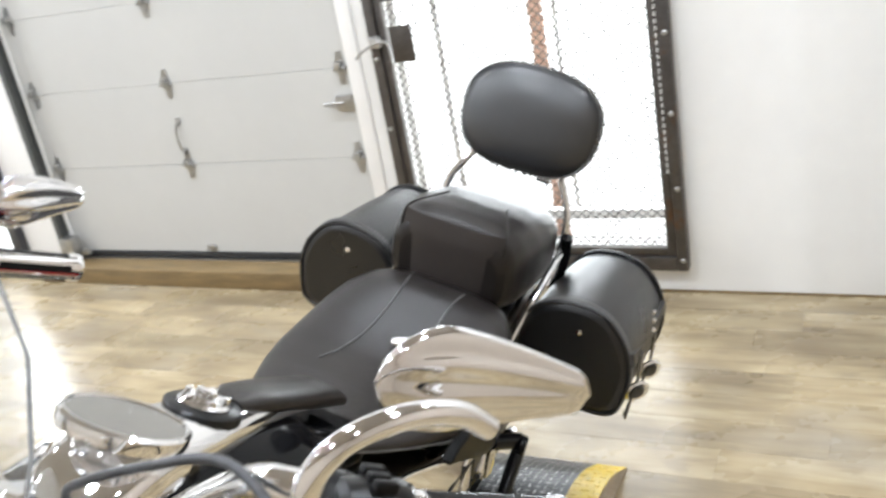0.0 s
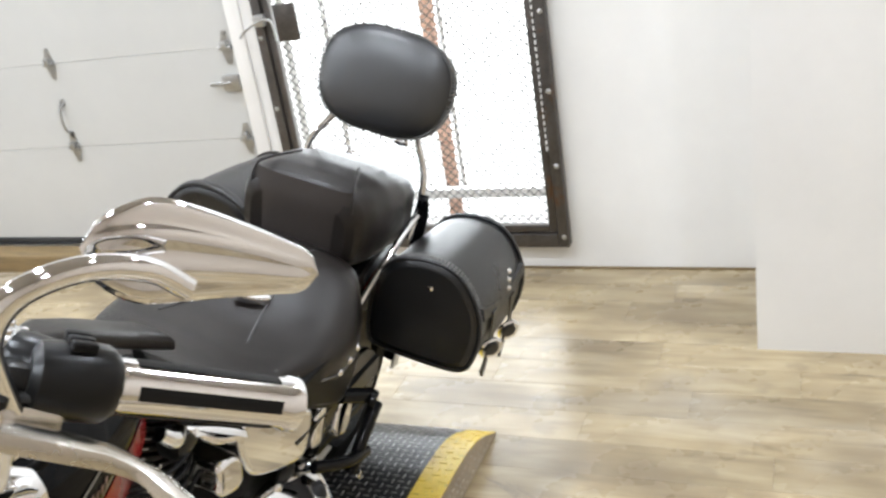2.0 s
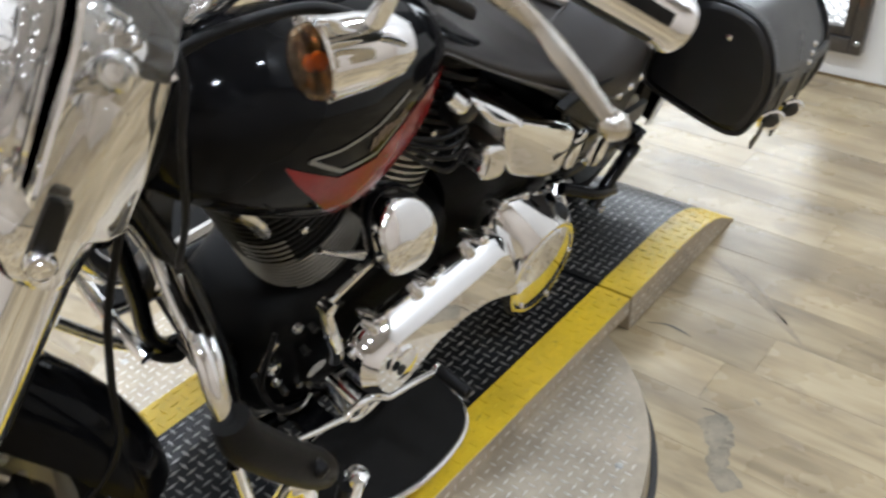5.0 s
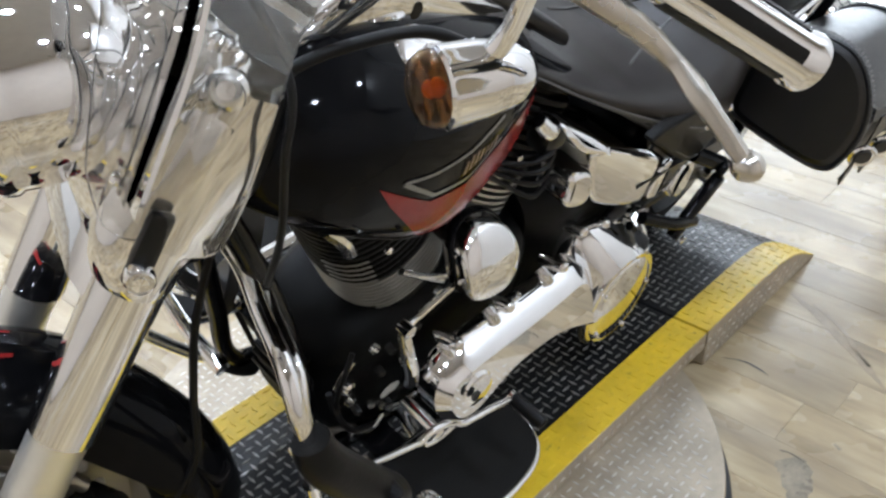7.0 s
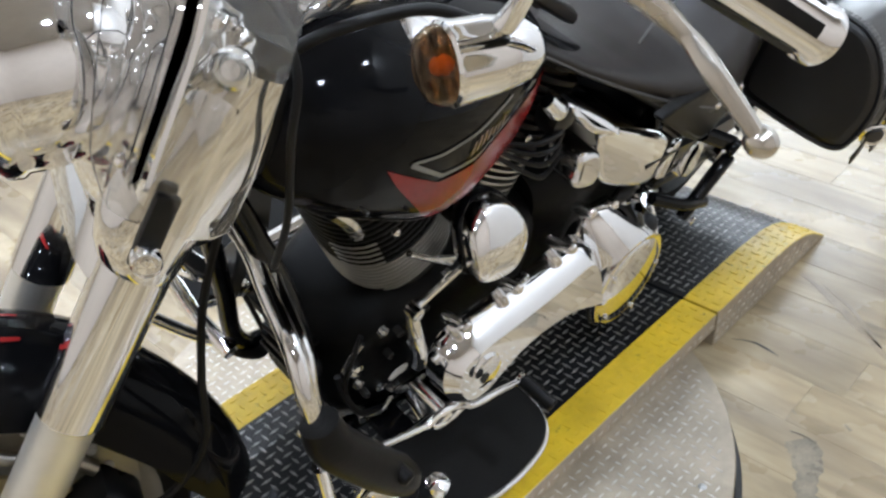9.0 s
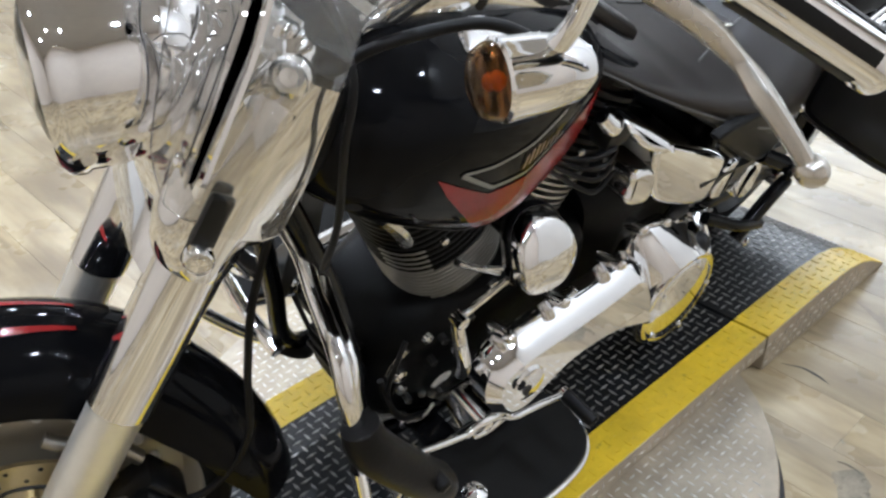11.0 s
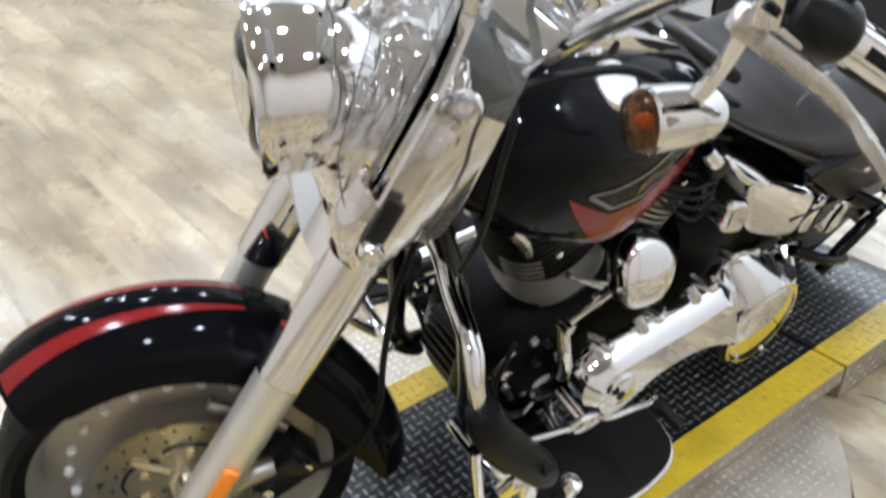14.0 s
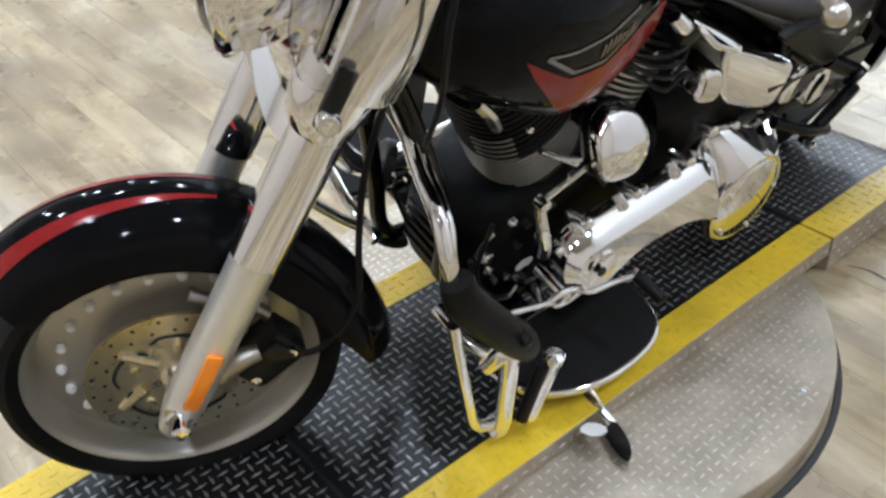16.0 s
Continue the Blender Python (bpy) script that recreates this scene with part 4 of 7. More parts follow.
def fork():
    for s in (1, -1):
        bm = BM()
        y = s * 0.128
        m = FRONT @ pose(0.0, y, 0)
        lathe(bm, [(0.0, -0.045), (0.022, -0.045), (0.026, -0.03), (0.0325, 0.02), (0.0335, 0.09), (0.0335, 0.31), (0.036, 0.325)], m, 32)
        leg = part("fork_leg", bm, FORK_ALLOY, bike, "polished fork slider")
        bm = BM()
        lathe(bm, [(0.030, 0.318), (0.0385, 0.320), (0.0385, 0.34), (0.0385, 0.56), (0.042, 0.62), (0.042, 0.74), (0.03, 0.76)], m, 32)
        part("fork_cover", bm, CHROME, leg, "chrome upper fork cover")
        bm = BM()
        lathe(bm, [(0.021, -0.02), (0.021, 0.022), (0.017, 0.026), (0.015, 0.05), (0.010, 0.055), (0.0, 0.056)], FRONT @ axis((0.008, y + s * 0.005, 0.005), (0, s, 0)), 20)
        part("axle_nut", bm, CHROME, leg)
        bm = BM()
        box(bm, (0, 0, 0), (0.026, 0.011, 0.118), FRONT @ pose(0.004, y + s * 0.0365, 0.098), 0.006)
        part("reflector", bm, AMBER_PLAIN, leg, "bright orange reflector strip")
        bm = BM()
        ring = lambda r0, z, f0: [(f0 + r0[0] * math.cos(a), r0[1] * math.sin(a), z) for a in (2 * math.pi * j / 32 for j in range(32))]
        loft(bm, [ring((0.0395, 0.0395), 0.532, 0.0), ring((0.043, 0.041), 0.538, 0.002), ring((0.048, 0.042), 0.555, 0.005), ring((0.055, 0.043), 0.59, 0.006), ring((0.060, 0.043), 0.64, 0.002), ring((0.057, 0.042), 0.72, -0.008), ring((0.045, 0.038), 0.775, -0.014)], m=m)
        part("nacelle_skirt", bm, CHROME, leg, "chrome nacelle skirt")
        bm = BM()
        box(bm, (0.022, s * 0.053, 0.606), (0.026, 0.014, 0.085), m, 0.006)
        part("shield_clamp", bm, PLASTIC, leg)
        bm = BM()
        lathe(bm, [(0.015, 0), (0.015, 0.012), (0.013, 0.015), (0.010, 0.012), (0.008, 0.017), (0, 0.018)], m @ axis((0.022, s * 0.060, 0.580), (0.15, s, 0)), 20)
        part("clamp_bolt", bm, CHROME, leg)
    # left caliper and hose
    bm = BM()
    cm = FRONT @ pose(-0.105, 0.07, 0.095, 0, -25, 0)
    box(bm, (0, 0.012, 0.005), (0.075, 0.062, 0.105), cm, 0.012)
    box(bm, (0.012, 0.046, 0.03), (0.05, 0.02, 0.04), cm, 0.008)
    cal = part("brake_caliper", bm, PLASTIC, bike, "black front brake caliper")
    bm = BM()
    tube(bm, [(0.04, 0.05, 0.02), (0.055, 0.052, -0.01), (0.05, 0.05, -0.045), (0.02, 0.05, -0.06)], [0.013, 0.018, 0.018, 0.012], 10, cm)
    part("caliper_cover", bm, ALUMINIUM, cal)
    for z in (0.045, -0.03):
        bm = BM()
        lathe(bm, [(0.009, 0), (0.009, 0.008), (0.004, 0.009), (0, 0.006)], cm @ axis((-0.005, 0.043, z), (0, 1, 0)), 12)
        part("caliper_bolt", bm, CHROME, cal)
    bm = BM()
    tube(bm, [(0.036, 0.055, 0.168), (0.01, 0.06, 0.168), (-0.05, 0.06, 0.17), (-0.09, 0.062, 0.155)], 0.011, 10, FRONT)
    part("fender_bracket", bm, ALUMINIUM, bike)
    bm = BM()
    tube(bm, [(-0.13, 0.08, 0.09), (-0.19, 0.085, 0.12), (-0.21, 0.08, 0.22), (-0.16, 0.075, 0.34), (-0.12, 0.07, 0.45), (-0.10, 0.06, 0.58), (-0.10, 0.05, 0.75)], 0.0055, 8, FRONT)
    part("brake_hose", bm, RUBBER, bike)
    # lower yoke and steering head
    bm = BM()
    plate(bm, rounded([(-0.09, -0.09), (0.0, -0.09), (0.0, 0.09), (-0.09, 0.09)], 2), 0.79, 0.825, 0.008, FRONT, "z")
    tube(bm, [(-0.09, 0, 0.50), (-0.09, 0, 0.84)], 0.036, 20, FRONT)
    part("steering_head", bm, BLACK_METAL, bike)
    bm = BM()
    plate(bm, rounded([(-0.06, -0.15), (0.046, -0.15), (0.054, 0.0), (0.046, 0.15), (-0.06, 0.15)], 2), 0.500, 0.565, 0.014, FRONT, "z")
    part("yoke_cover", bm, CHROME, bike, "chrome lower yoke cover")


fork()


def front_fender():
    def sec(a, r=0.320, w=0.088, d=0.062):
        out = []
        for k in range(17):
            t = -1 + 2 * k / 16
            y = w * math.sin(t * math.pi / 2) ** 1 if abs(t) < 1 else w * t
            rr = r - 0.052 * abs(math.sin(t * math.pi / 2)) ** 2 - d * max(0, abs(t) - 0.72) / 0.28
            out.append((rr * math.cos(a) + 0.016, y, rr * math.sin(a) + 0.014))
        return out
    A = np.linspace(radians(18), radians(164), 44)

    def depth(a):
        e = min(a - A[0], A[-1] - a)
        return 0.034 * min(1, 0.25 + e / 0.28)
    bm = BM()
    for off in (0.0, -0.004):
        loft(bm, [sec(a, 0.313 + off + 0.072 * max(0, (a - radians(118)) / radians(50)) ** 1.5, 0.088 + off, depth(a)) for a in A], caps=False, wrap=False)
    fen = part("front_fender", bm, BLACK_PAINT, bike, "deep black gloss front fender with a red stripe")
    fen.data.transform(FRONT)
    for s in (1, -1):
        bm = BM()
        rows = []
        for i in range(30):
            a = radians(20) + (radians(85) - radians(20)) * i / 29
            wd = 0.22 * (1 - 0.84 * i / 29)
            row = []
            for k in range(6):
                t = s * (0.19 - 0.06 * i / 29 + wd * (k / 5))
                y = 0.0895 * math.sin(t * math.pi / 2)
                rr = 0.3145 - 0.052 * abs(math.sin(t * math.pi / 2)) ** 2 - depth(a) * max(0, abs(t) - 0.72) / 0.28
                row.append((rr * math.cos(a) + 0.016, y, rr * math.sin(a) + 0.014))
            rows.append(row)
        loft(bm, rows, caps=False, wrap=False, m=FRONT)
        part("fender_stripe", bm, RED_PAINT, fen, "red painted stripe")


front_fender()


def headlamp():
    h = Vector((0.866, 0, -0.5))
    c = Vector((0.165, 0, 0.632))
    m = FRONT @ axis(c, h)
    bm = BM()
    lathe(bm, [(0.093, 0.004), (0.103, 0.007), (0.108, 0.0), (0.108, -0.014), (0.104, -0.02), (0.1045, -0.032), (0.1035, -0.052), (0.100, -0.078), (0.093, -0.104), (0.081, -0.128), (0.064, -0.148), (0.04, -0.162), (0.012, -0.169), (0.0, -0.17)], m, 72)
    hl = part("headlamp", bm, CHROME, bike, "chrome bullet headlamp")
    bm = BM()
    lathe(bm, [(0.0, 0.026), (0.035, 0.023), (0.07, 0.014), (0.094, 0.0), (0.092, -0.004), (0.0, 0.018)], m, 48)
    part("lens", bm, LENS, hl, "clear headlamp glass")
    bm = BM()
    lathe(bm, [(0.092, -0.004), (0.082, -0.035), (0.052, -0.065), (0.0, -0.075), (0.0, -0.08), (0.058, -0.07), (0.094, -0.02)], m, 40)
    part("reflector", bm, CHROME_SOFT, hl)
    bm = BM()
    ring = lambda z, a, b, f0: [(f0 + a * math.cos(t), b * math.sin(t), z) for t in (2 * math.pi * j / 36 for j in range(36))]
    loft(bm, [ring(0.545, 0.03, 0.105, 0.012), ring(0.56, 0.044, 0.122, 0.012), ring(0.60, 0.056, 0.138, 0.012), ring(0.67, 0.058, 0.148, 0.008), ring(0.73, 0.052, 0.147, 0.0), ring(0.775, 0.040, 0.128, -0.008), ring(0.80, 0.02, 0.085, -0.014)], m=FRONT)
    part("nacelle", bm, CHROME, bike, "chrome headlamp nacelle")
    for y in (-0.09, -0.03, 0.03, 0.09):
        bm = BM()
        lathe(bm, [(0.014, 0), (0.014, 0.02), (0.009, 0.026), (0, 0.027)], FRONT @ pose(0.0, y, 0.772), 14)
        part("acorn_nut", bm, CHROME, hl)


headlamp()


def windshield():
    def hw(s):
        return float(np.interp(s, [0.60, 0.604, 0.612, 0.625, 0.64, 0.70, 0.80, 0.88, 0.96, 1.04, 1.12, 1.18], [0.162, 0.182, 0.197, 0.208, 0.214, 0.221, 0.228, 0.241, 0.298, 0.315, 0.308, 0.265]))

    def f0(y, s):
        return 0.082 + 0.21 * (s - 0.648) - float(np.interp(s, [0.64, 0.80, 0.88, 1.0], [8.5, 7.5, 6.0, 1.0])) * max(0, abs(y) - 0.10) ** 2

    def inner(s):
        return float(np.interp(s, [0.60, 0.64, 0.72, 0.79, 0.815, 0.83], [0.145, 0.115, 0.105, 0.10, 0.07, 0.0]))
    bm = BM()
    S_ = [0.60, 0.604, 0.612, 0.625, 0.64, 0.67, 0.70, 0.74, 0.78, 0.80, 0.815, 0.83]
    sheet = lambda s, ys: [(f0(y, s), y, s) for y in ys] + [(f0(y, s) + 0.0035, y, s) for y in reversed(ys)]
    for sg in (1, -1):
        loft(bm, [sheet(s, [sg * y for y in np.linspace(inner(s), hw(s), 9)]) for s in S_])
    bmesh.ops.transform(bm, matrix=FRONT, verts=bm.verts)
    lobes = bm
    bm = BM()
    loft(bm, [sheet(s, list(np.linspace(-hw(s), hw(s), 23))) for s in np.linspace(0.831, 1.18, 12)], m=FRONT)
    ws = part("windshield", bm, CLEAR, bike, "clear acrylic windshield on chrome straps")
    ws.visible_shadow = False
    part("lower_lobe", lobes, VEILED, ws, "clear lower lobes with a faint veil of reflection").visible_shadow = False
    for sg in (1, -1):
        bm = BM()
        rows = []
        for s in np.linspace(0.645, 1.0, 16):
            c = 0.166 + 0.116 * (s - 0.645)
            rows.append([(f0(c, s) + 0.006, sg * (c - 0.042), s), (f0(c, s) + 0.0095, sg * (c - 0.038), s), (f0(c, s) + 0.0095, sg * (c + 0.034), s), (f0(c, s) + 0.006, sg * (c + 0.038), s)])
        loft(bm, rows, m=FRONT)
        part("strap", bm, CHROME, ws, "chrome windshield strap")
        bm = BM()
        rows = []
        for s in np.linspace(0.64, 1.0, 16):
            c = 0.150 + 0.116 * (s - 0.645)
            rows.append([(f0(c, s) - 0.003, sg * (c - 0.026), s), (f0(c, s) - 0.006, sg * (c - 0.022), s), (f0(c, s) - 0.006, sg * (c + 0.022), s), (f0(c, s) - 0.003, sg * (c + 0.026), s)])
        loft(bm, rows, m=FRONT)
        part("strap", bm, CHROME, ws, "chrome windshield strap")
        bm = BM()
        rows = []
        for y in np.linspace(0.06, 0.305, 14):
            f1 = f0(0.19, 0.985) + 0.012 - 0.30 * max(0, y - 0.19)
            e = 0.004 if y < 0.30 else 0.010
            rows.append([(f1, sg * y, 0.958 + e), (f1 + 0.0035, sg * y, 0.962 + e), (f1 + 0.0035, sg * y, 1.008 - e), (f1, sg * y, 1.012 - e)])
        loft(bm, rows, m=FRONT)
        part("cross_strap", bm, CHROME, ws, "chrome cross strap")
        for y, s, d in ((0.200, 0.985, 0.024), (0.280, 0.985, 0.005), (0.16, 0.66, 0.012)):
            bm = BM()
            lathe(bm, [(0.0075, 0), (0.0075, 0.004), (0.004, 0.007), (0, 0.0075)], FRONT @ axis((f0(min(y, 0.16), s) + d, sg * y, s), (1, 0, 0)), 12)
            part("strap_screw", bm, CHROME, ws)
        bm = BM()
        lathe(bm, [(0.0, -0.012), (0.0185, -0.012), (0.0185, 0.004), (0.014, 0.009), (0.010, 0.005), (0.008, 0.011), (0.0, 0.012)], FRONT @ axis((0.026, sg * 0.201, 0.790), (0.6, sg, 0.2)), 22)
        part("grommet", bm, CHROME_SOFT, ws)
        # mount arm behind the shield
        bm = BM()
        tube(bm, [(0.0, sg * 0.13, 0.73), (0.02, sg * 0.165, 0.765), (0.022, sg * 0.194, 0.788)], 0.012, 10, FRONT)
        part("mount_arm", bm, CHROME, ws)


windshield()


def handlebar():
    bm = BM()
    pts = [(-0.06, 0.0, 0.812), (-0.058, 0.06, 0.815), (-0.053, 0.115, 0.828), (-0.05, 0.155, 0.860), (-0.048, 0.215, 0.930), (-0.042, 0.285, 0.996), (-0.036, 0.335, 1.034), (-0.040, 0.368, 1.048), (-0.062, 0.408, 1.052), (-0.105, 0.43, 1.050), (-0.24, 0.458, 1.046)]
    drop = lambda y: min(1.0, max(0.0, (y - 0.06) / 0.30))
    full = [(f - 0.05 * drop(y), -y - 0.06 * drop(y), s - 0.095 * drop(y)) for f, y, s in pts[:0:-1]] + pts
    tube(bm, full, 0.0145, 16, FRONT)
    bar = part("handlebar", bm, CHROME, bike, "wide chrome pullback handlebar")
    for sg in (1, -1):
        FS = FRONT if sg > 0 else FRONT @ Matrix.Translation((-0.05, -0.06, -0.095))
        a, b_ = Vector((-0.098, sg * 0.429, 1.050)), Vector((-0.248, sg * 0.4595, 1.046))
        d = (b_ - a).normalized()
        m = FS @ axis(a, d)
        bm = BM()
        lathe(bm, [(0.012, 0), (0.0195, 0.0), (0.0205, 0.004), (0.0205, 0.140), (0.0225, 0.143), (0.0225, 0.153), (0.016, 0.158), (0.0, 0.159)], m, 32)
        grip = part("grip", bm, CHROME, bar, "chrome grip with black rubber bands")
        for k in range(5):
            an = 2 * math.pi * k / 5 + 0.5
            bm = BM()
            rows = []
            for z in np.linspace(0.012, 0.132, 6):
                rows.append([(0.0207 * math.cos(an + t), 0.0207 * math.sin(an + t), z) for t in (-0.25, 0, 0.25)] + [(0.0216 * math.cos(an + t), 0.0216 * math.sin(an + t), z) for t in (0.25, 0, -0.25)])
            loft(bm, rows, m=m)
            part("rubber_band", bm, RUBBER, bar)
        # switch housing
        bm = BM()
        hm = FS @ axis((-0.070, sg * 0.420, 1.05), (-0.8, sg * 0.26, 0))
        rings = []
        for z, r in ((-0.030, 0.018), (-0.025, 0.025), (0.0, 0.0285), (0.022, 0.028), (0.03, 0.022)):
            rings.append([(r * math.cos(t) * 1.05, r * math.sin(t), z) for t in (2 * math.pi * j / 20 for j in range(20))])
        loft(bm, rings, m=hm)
        part("switch_housing", bm, PLASTIC, bar, "black switch housing")
        bm = BM()
        for k in range(3):
            box(bm, (0.012 * k - 0.012, 0.0285, 0.0), (0.009, 0.008, 0.018), hm, 0.002)
        part("switch_buttons", bm, RUBBER, bar)
        # lever perch and lever
        bm = BM()
        box(bm, (0, 0, 0), (0.062, 0.026, 0.028), FS @ pose(-0.037, sg * 0.418, 1.022, 0, 0, sg * -20), 0.007)
        perch = part("lever_perch", bm, LEVER_METAL, bar, "polished lever perch")
        bm = BM()
        box(bm, (0, 0, 0), (0.03, 0.045, 0.03), FS @ pose(-0.045, sg * 0.402, 1.045, 0, 0, sg * -30), 0.007)
        part("perch_bracket", bm, PLASTIC, perch, "black perch bracket")
        bm = BM()
        lathe(bm, [(0.0150, -0.014), (0.0215, -0.014), (0.0225, -0.010), (0.0225, 0.010), (0.0215, 0.014), (0.0150, 0.014)], FS @ axis((-0.052, sg * 0.397, 1.052), (-0.6, sg * 0.8, 0)), 22)
        part("perch_clamp", bm, PLASTIC, bar, "black perch clamp")
        bm = BM()
        box(bm, (0, 0, 0), (0.052, 0.012, 0.006), FS @ pose(-0.036, sg * 0.424, 1.040, 0, 0, sg * -20), 0.002)
        part("perch_slot", bm, SEAL, perch)
        bm = BM()
        lathe(bm, [(0.008, -0.002), (0.008, 0.004), (0.005, 0.006), (0, 0.006)], FS @ pose(-0.012, sg * 0.435, 1.040), 14)
        part("pivot_pin", bm, BLACK_METAL, perch)
        bm = BM()
        P = [(-0.018, sg * 0.440, 1.020), (-0.055, sg * 0.462, 1.018), (-0.083, sg * 0.474, 1.014), (-0.102, sg * 0.490, 1.008), (-0.114, sg * 0.508, 1.000), (-0.131, sg * 0.526, 0.990), (-0.147, sg * 0.542, 0.980)]
        C = spline(P, 6)
        rows = []
        for i, p in enumerate(C):
            t = (C[min(i + 1, len(C) - 1)] - C[max(0, i - 1)]).normalized()
            sd = t.cross(Vector((0, 0, 1))).normalized()
            w_ = float(np.interp(i / len(C), [0, 0.3, 0.45, 0.6, 0.9, 1], [0.014, 0.0125, 0.0085, 0.0115, 0.0095, 0.008]))
            v_ = float(np.interp(i / len(C), [0, 0.3, 0.45, 0.6, 1], [0.010, 0.0085, 0.0065, 0.008, 0.0065]))
            rows.append([p + sd * w_ * math.cos(q) + Vector((0, 0, 1)) * v_ * math.copysign(abs(math.sin(q)) ** 0.6, math.sin(q)) for q in (2 * math.pi * j / 12 for j in range(12))])
        loft(bm, rows, m=FS)
        ellipsoid(bm, P[-1], (0.0115, 0.0115, 0.0105), FS, 14, 10)
        part("lever", bm, LEVER_METAL, perch, "polished hand lever with a ball end")
        # mirror
        bm = BM()
        tube(bm, [(-0.025, sg * 0.425, 1.03), (0.0, sg * 0.428, 1.075), (-0.004, sg * 0.438, 1.112), (-0.035, sg * 0.452, 1.138), (-0.075, sg * 0.463, 1.146), (-0.107, sg * 0.469, 1.137)], [0.013, 0.0105, 0.0095, 0.009, 0.009, 0.0085], 16, FS)
        stem = part("mirror", bm, CHROME, bike, "chrome teardrop mirror on a curved stem")
        bm = BM()
        lathe(bm, [(0.005, 0.0), (0.005, 0.0008), (0, 0.0008)], FS @ axis((-0.1078, sg * 0.4692, 1.1366), (-0.032, sg * 0.006, -0.009)), 12)
        part("stem_socket", bm, SEAL, stem)
        a, b_ = Vector((-0.066, sg * 0.393, 1.139)), Vector((-0.232, sg * 0.461, 1.158))
        d = (b_ - a).normalized()
        up = (Vector((0, 0, 1)) - d * d.z).normalized()
        out = up.cross(d) * sg
        bm = BM()
        rows = []
        for i in range(26):
            t = i / 25
            h = 0.037 * math.sqrt(max(0, 1 - (1 - min(1, t / 0.30)) ** 2)) * (1 - 0.60 * max(0, (t - 0.30) / 0.70) ** 1.25) * math.sqrt(min(1, (1 - t) / 0.06))
            h = max(h, 0.0008)
            c = a.lerp(b_, t) + up * 0.004 * math.sin(math.pi * t)
            ring = []
            for j in range(72):
                q = 2 * math.pi * j / 72
                k = 0.74 if math.cos(q) > 0 else 0.22
                g = 1 + 0.15 * math.cos(9 * q + 0.5) * min(1, t / 0.25) * (1 - 0.75 * t)
                ring.append(c + up * h * math.sin(q) * g + out * h * k * math.cos(q) * g)
            rows.append(ring)
        loft(bm, rows, m=FS)
        shell = part("mirror_shell", bm, CHROME, stem, "streaked chrome mirror shell")
        # indicator
        c = Vector((-0.047, sg * 0.362, 0.906))
        m = FS @ axis(c, (0.86, 0.0, -0.5))
        bm = BM()
        lathe(bm, [(0.0, -0.070), (0.016, -0.067), (0.025, -0.055), (0.0295, -0.027), (0.031, 0.0), (0.032, 0.005), (0.029, 0.007)], m, 28)
        sig = part("indicator", bm, CHROME, bike, "chrome bullet indicator with an amber lens")
        bm = BM()
        lathe(bm, [(0.029, 0.003), (0.029, 0.012), (0.025, 0.020), (0.014, 0.025), (0.0, 0.026), (0.0, 0.023), (0.013, 0.022), (0.023, 0.017), (0.0265, 0.010), (0.0265, 0.004)], m, 28)
        part("lens", bm, AMBER, sig, "smoked amber lens")
        bm = BM()
        ellipsoid(bm, (0, 0, 0.004), (0.008, 0.008, 0.012), m, 14, 8)
        part("bulb", bm, AMBER_PLAIN, sig, "orange bulb")
        bm = BM()
        tube(bm, [c + Vector((-0.02, 0, 0.02)), c + Vector((-0.015, sg * 0.015, 0.06)), (-0.035, sg * 0.40, 1.02)], [0.011, 0.0075, 0.008], 12, FS)
        part("stalk", bm, CHROME, sig)
        # cable from the perch to the frame
        bm = BM()
        tube(bm, [(-0.02, sg * 0.41, 1.035), (-0.01, sg * 0.33, 1.050), (0.0, sg * 0.25, 1.008), (0.0, sg * 0.17, 0.955), (-0.03, sg * 0.10, 0.90), (-0.08, sg * 0.07, 0.80), (-0.12, sg * 0.06, 0.55)], 0.0042, 10, FS)
        part("cable", bm, HOSE, bar)
        # riser
        bm = BM()
        lathe(bm, [(0.022, 0.75), (0.019, 0.765), (0.018, 0.79), (0.024, 0.797), (0.024, 0.830), (0.018, 0.835)], FRONT @ pose(-0.058, sg * 0.052, 0), 24)
        part("riser", bm, CHROME, bar)
    bm = BM()
    tube(bm, [(1.09, 0.09, 0.98), (1.06, 0.13, 1.045), (1.01, 0.162, 1.075), (0.955, 0.185, 1.082), (0.915, 0.212, 1.068), (0.890, 0.225, 1.035), (0.885, 0.19, 0.985)], 0.0065, 10)
    part("cable", bm, RUBBER, bar)


handlebar()

# ---- tank ----
TX = [0.545, 0.56, 0.60, 0.65, 0.75, 0.85, 0.95, 1.03, 1.08, 1.11, 1.12]
TW = [0.03, 0.088, 0.122, 0.143, 0.170, 0.187, 0.187, 0.165, 0.125, 0.07, 0.02]
TT = [0.835, 0.875, 0.905, 0.93, 0.968, 0.995, 1.008, 0.995, 0.970, 0.935, 0.90]
TB = [0.80, 0.765, 0.735, 0.703, 0.677, 0.692, 0.750, 0.800, 0.834, 0.86, 0.885]


def tank_at(x):
    return tuple(float(smooth_at(x, TX, v)) for v in (TW, TT, TB))


def tank_y(x, z):
    w, t, b_ = tank_at(x)
    c, h = (t + b_) / 2, (t - b_) / 2
    e = 2.3 if z > c else 4.5
    return w * max(0.0, 1 - min(1, abs((z - c) / h)) ** e) ** (1 / e)


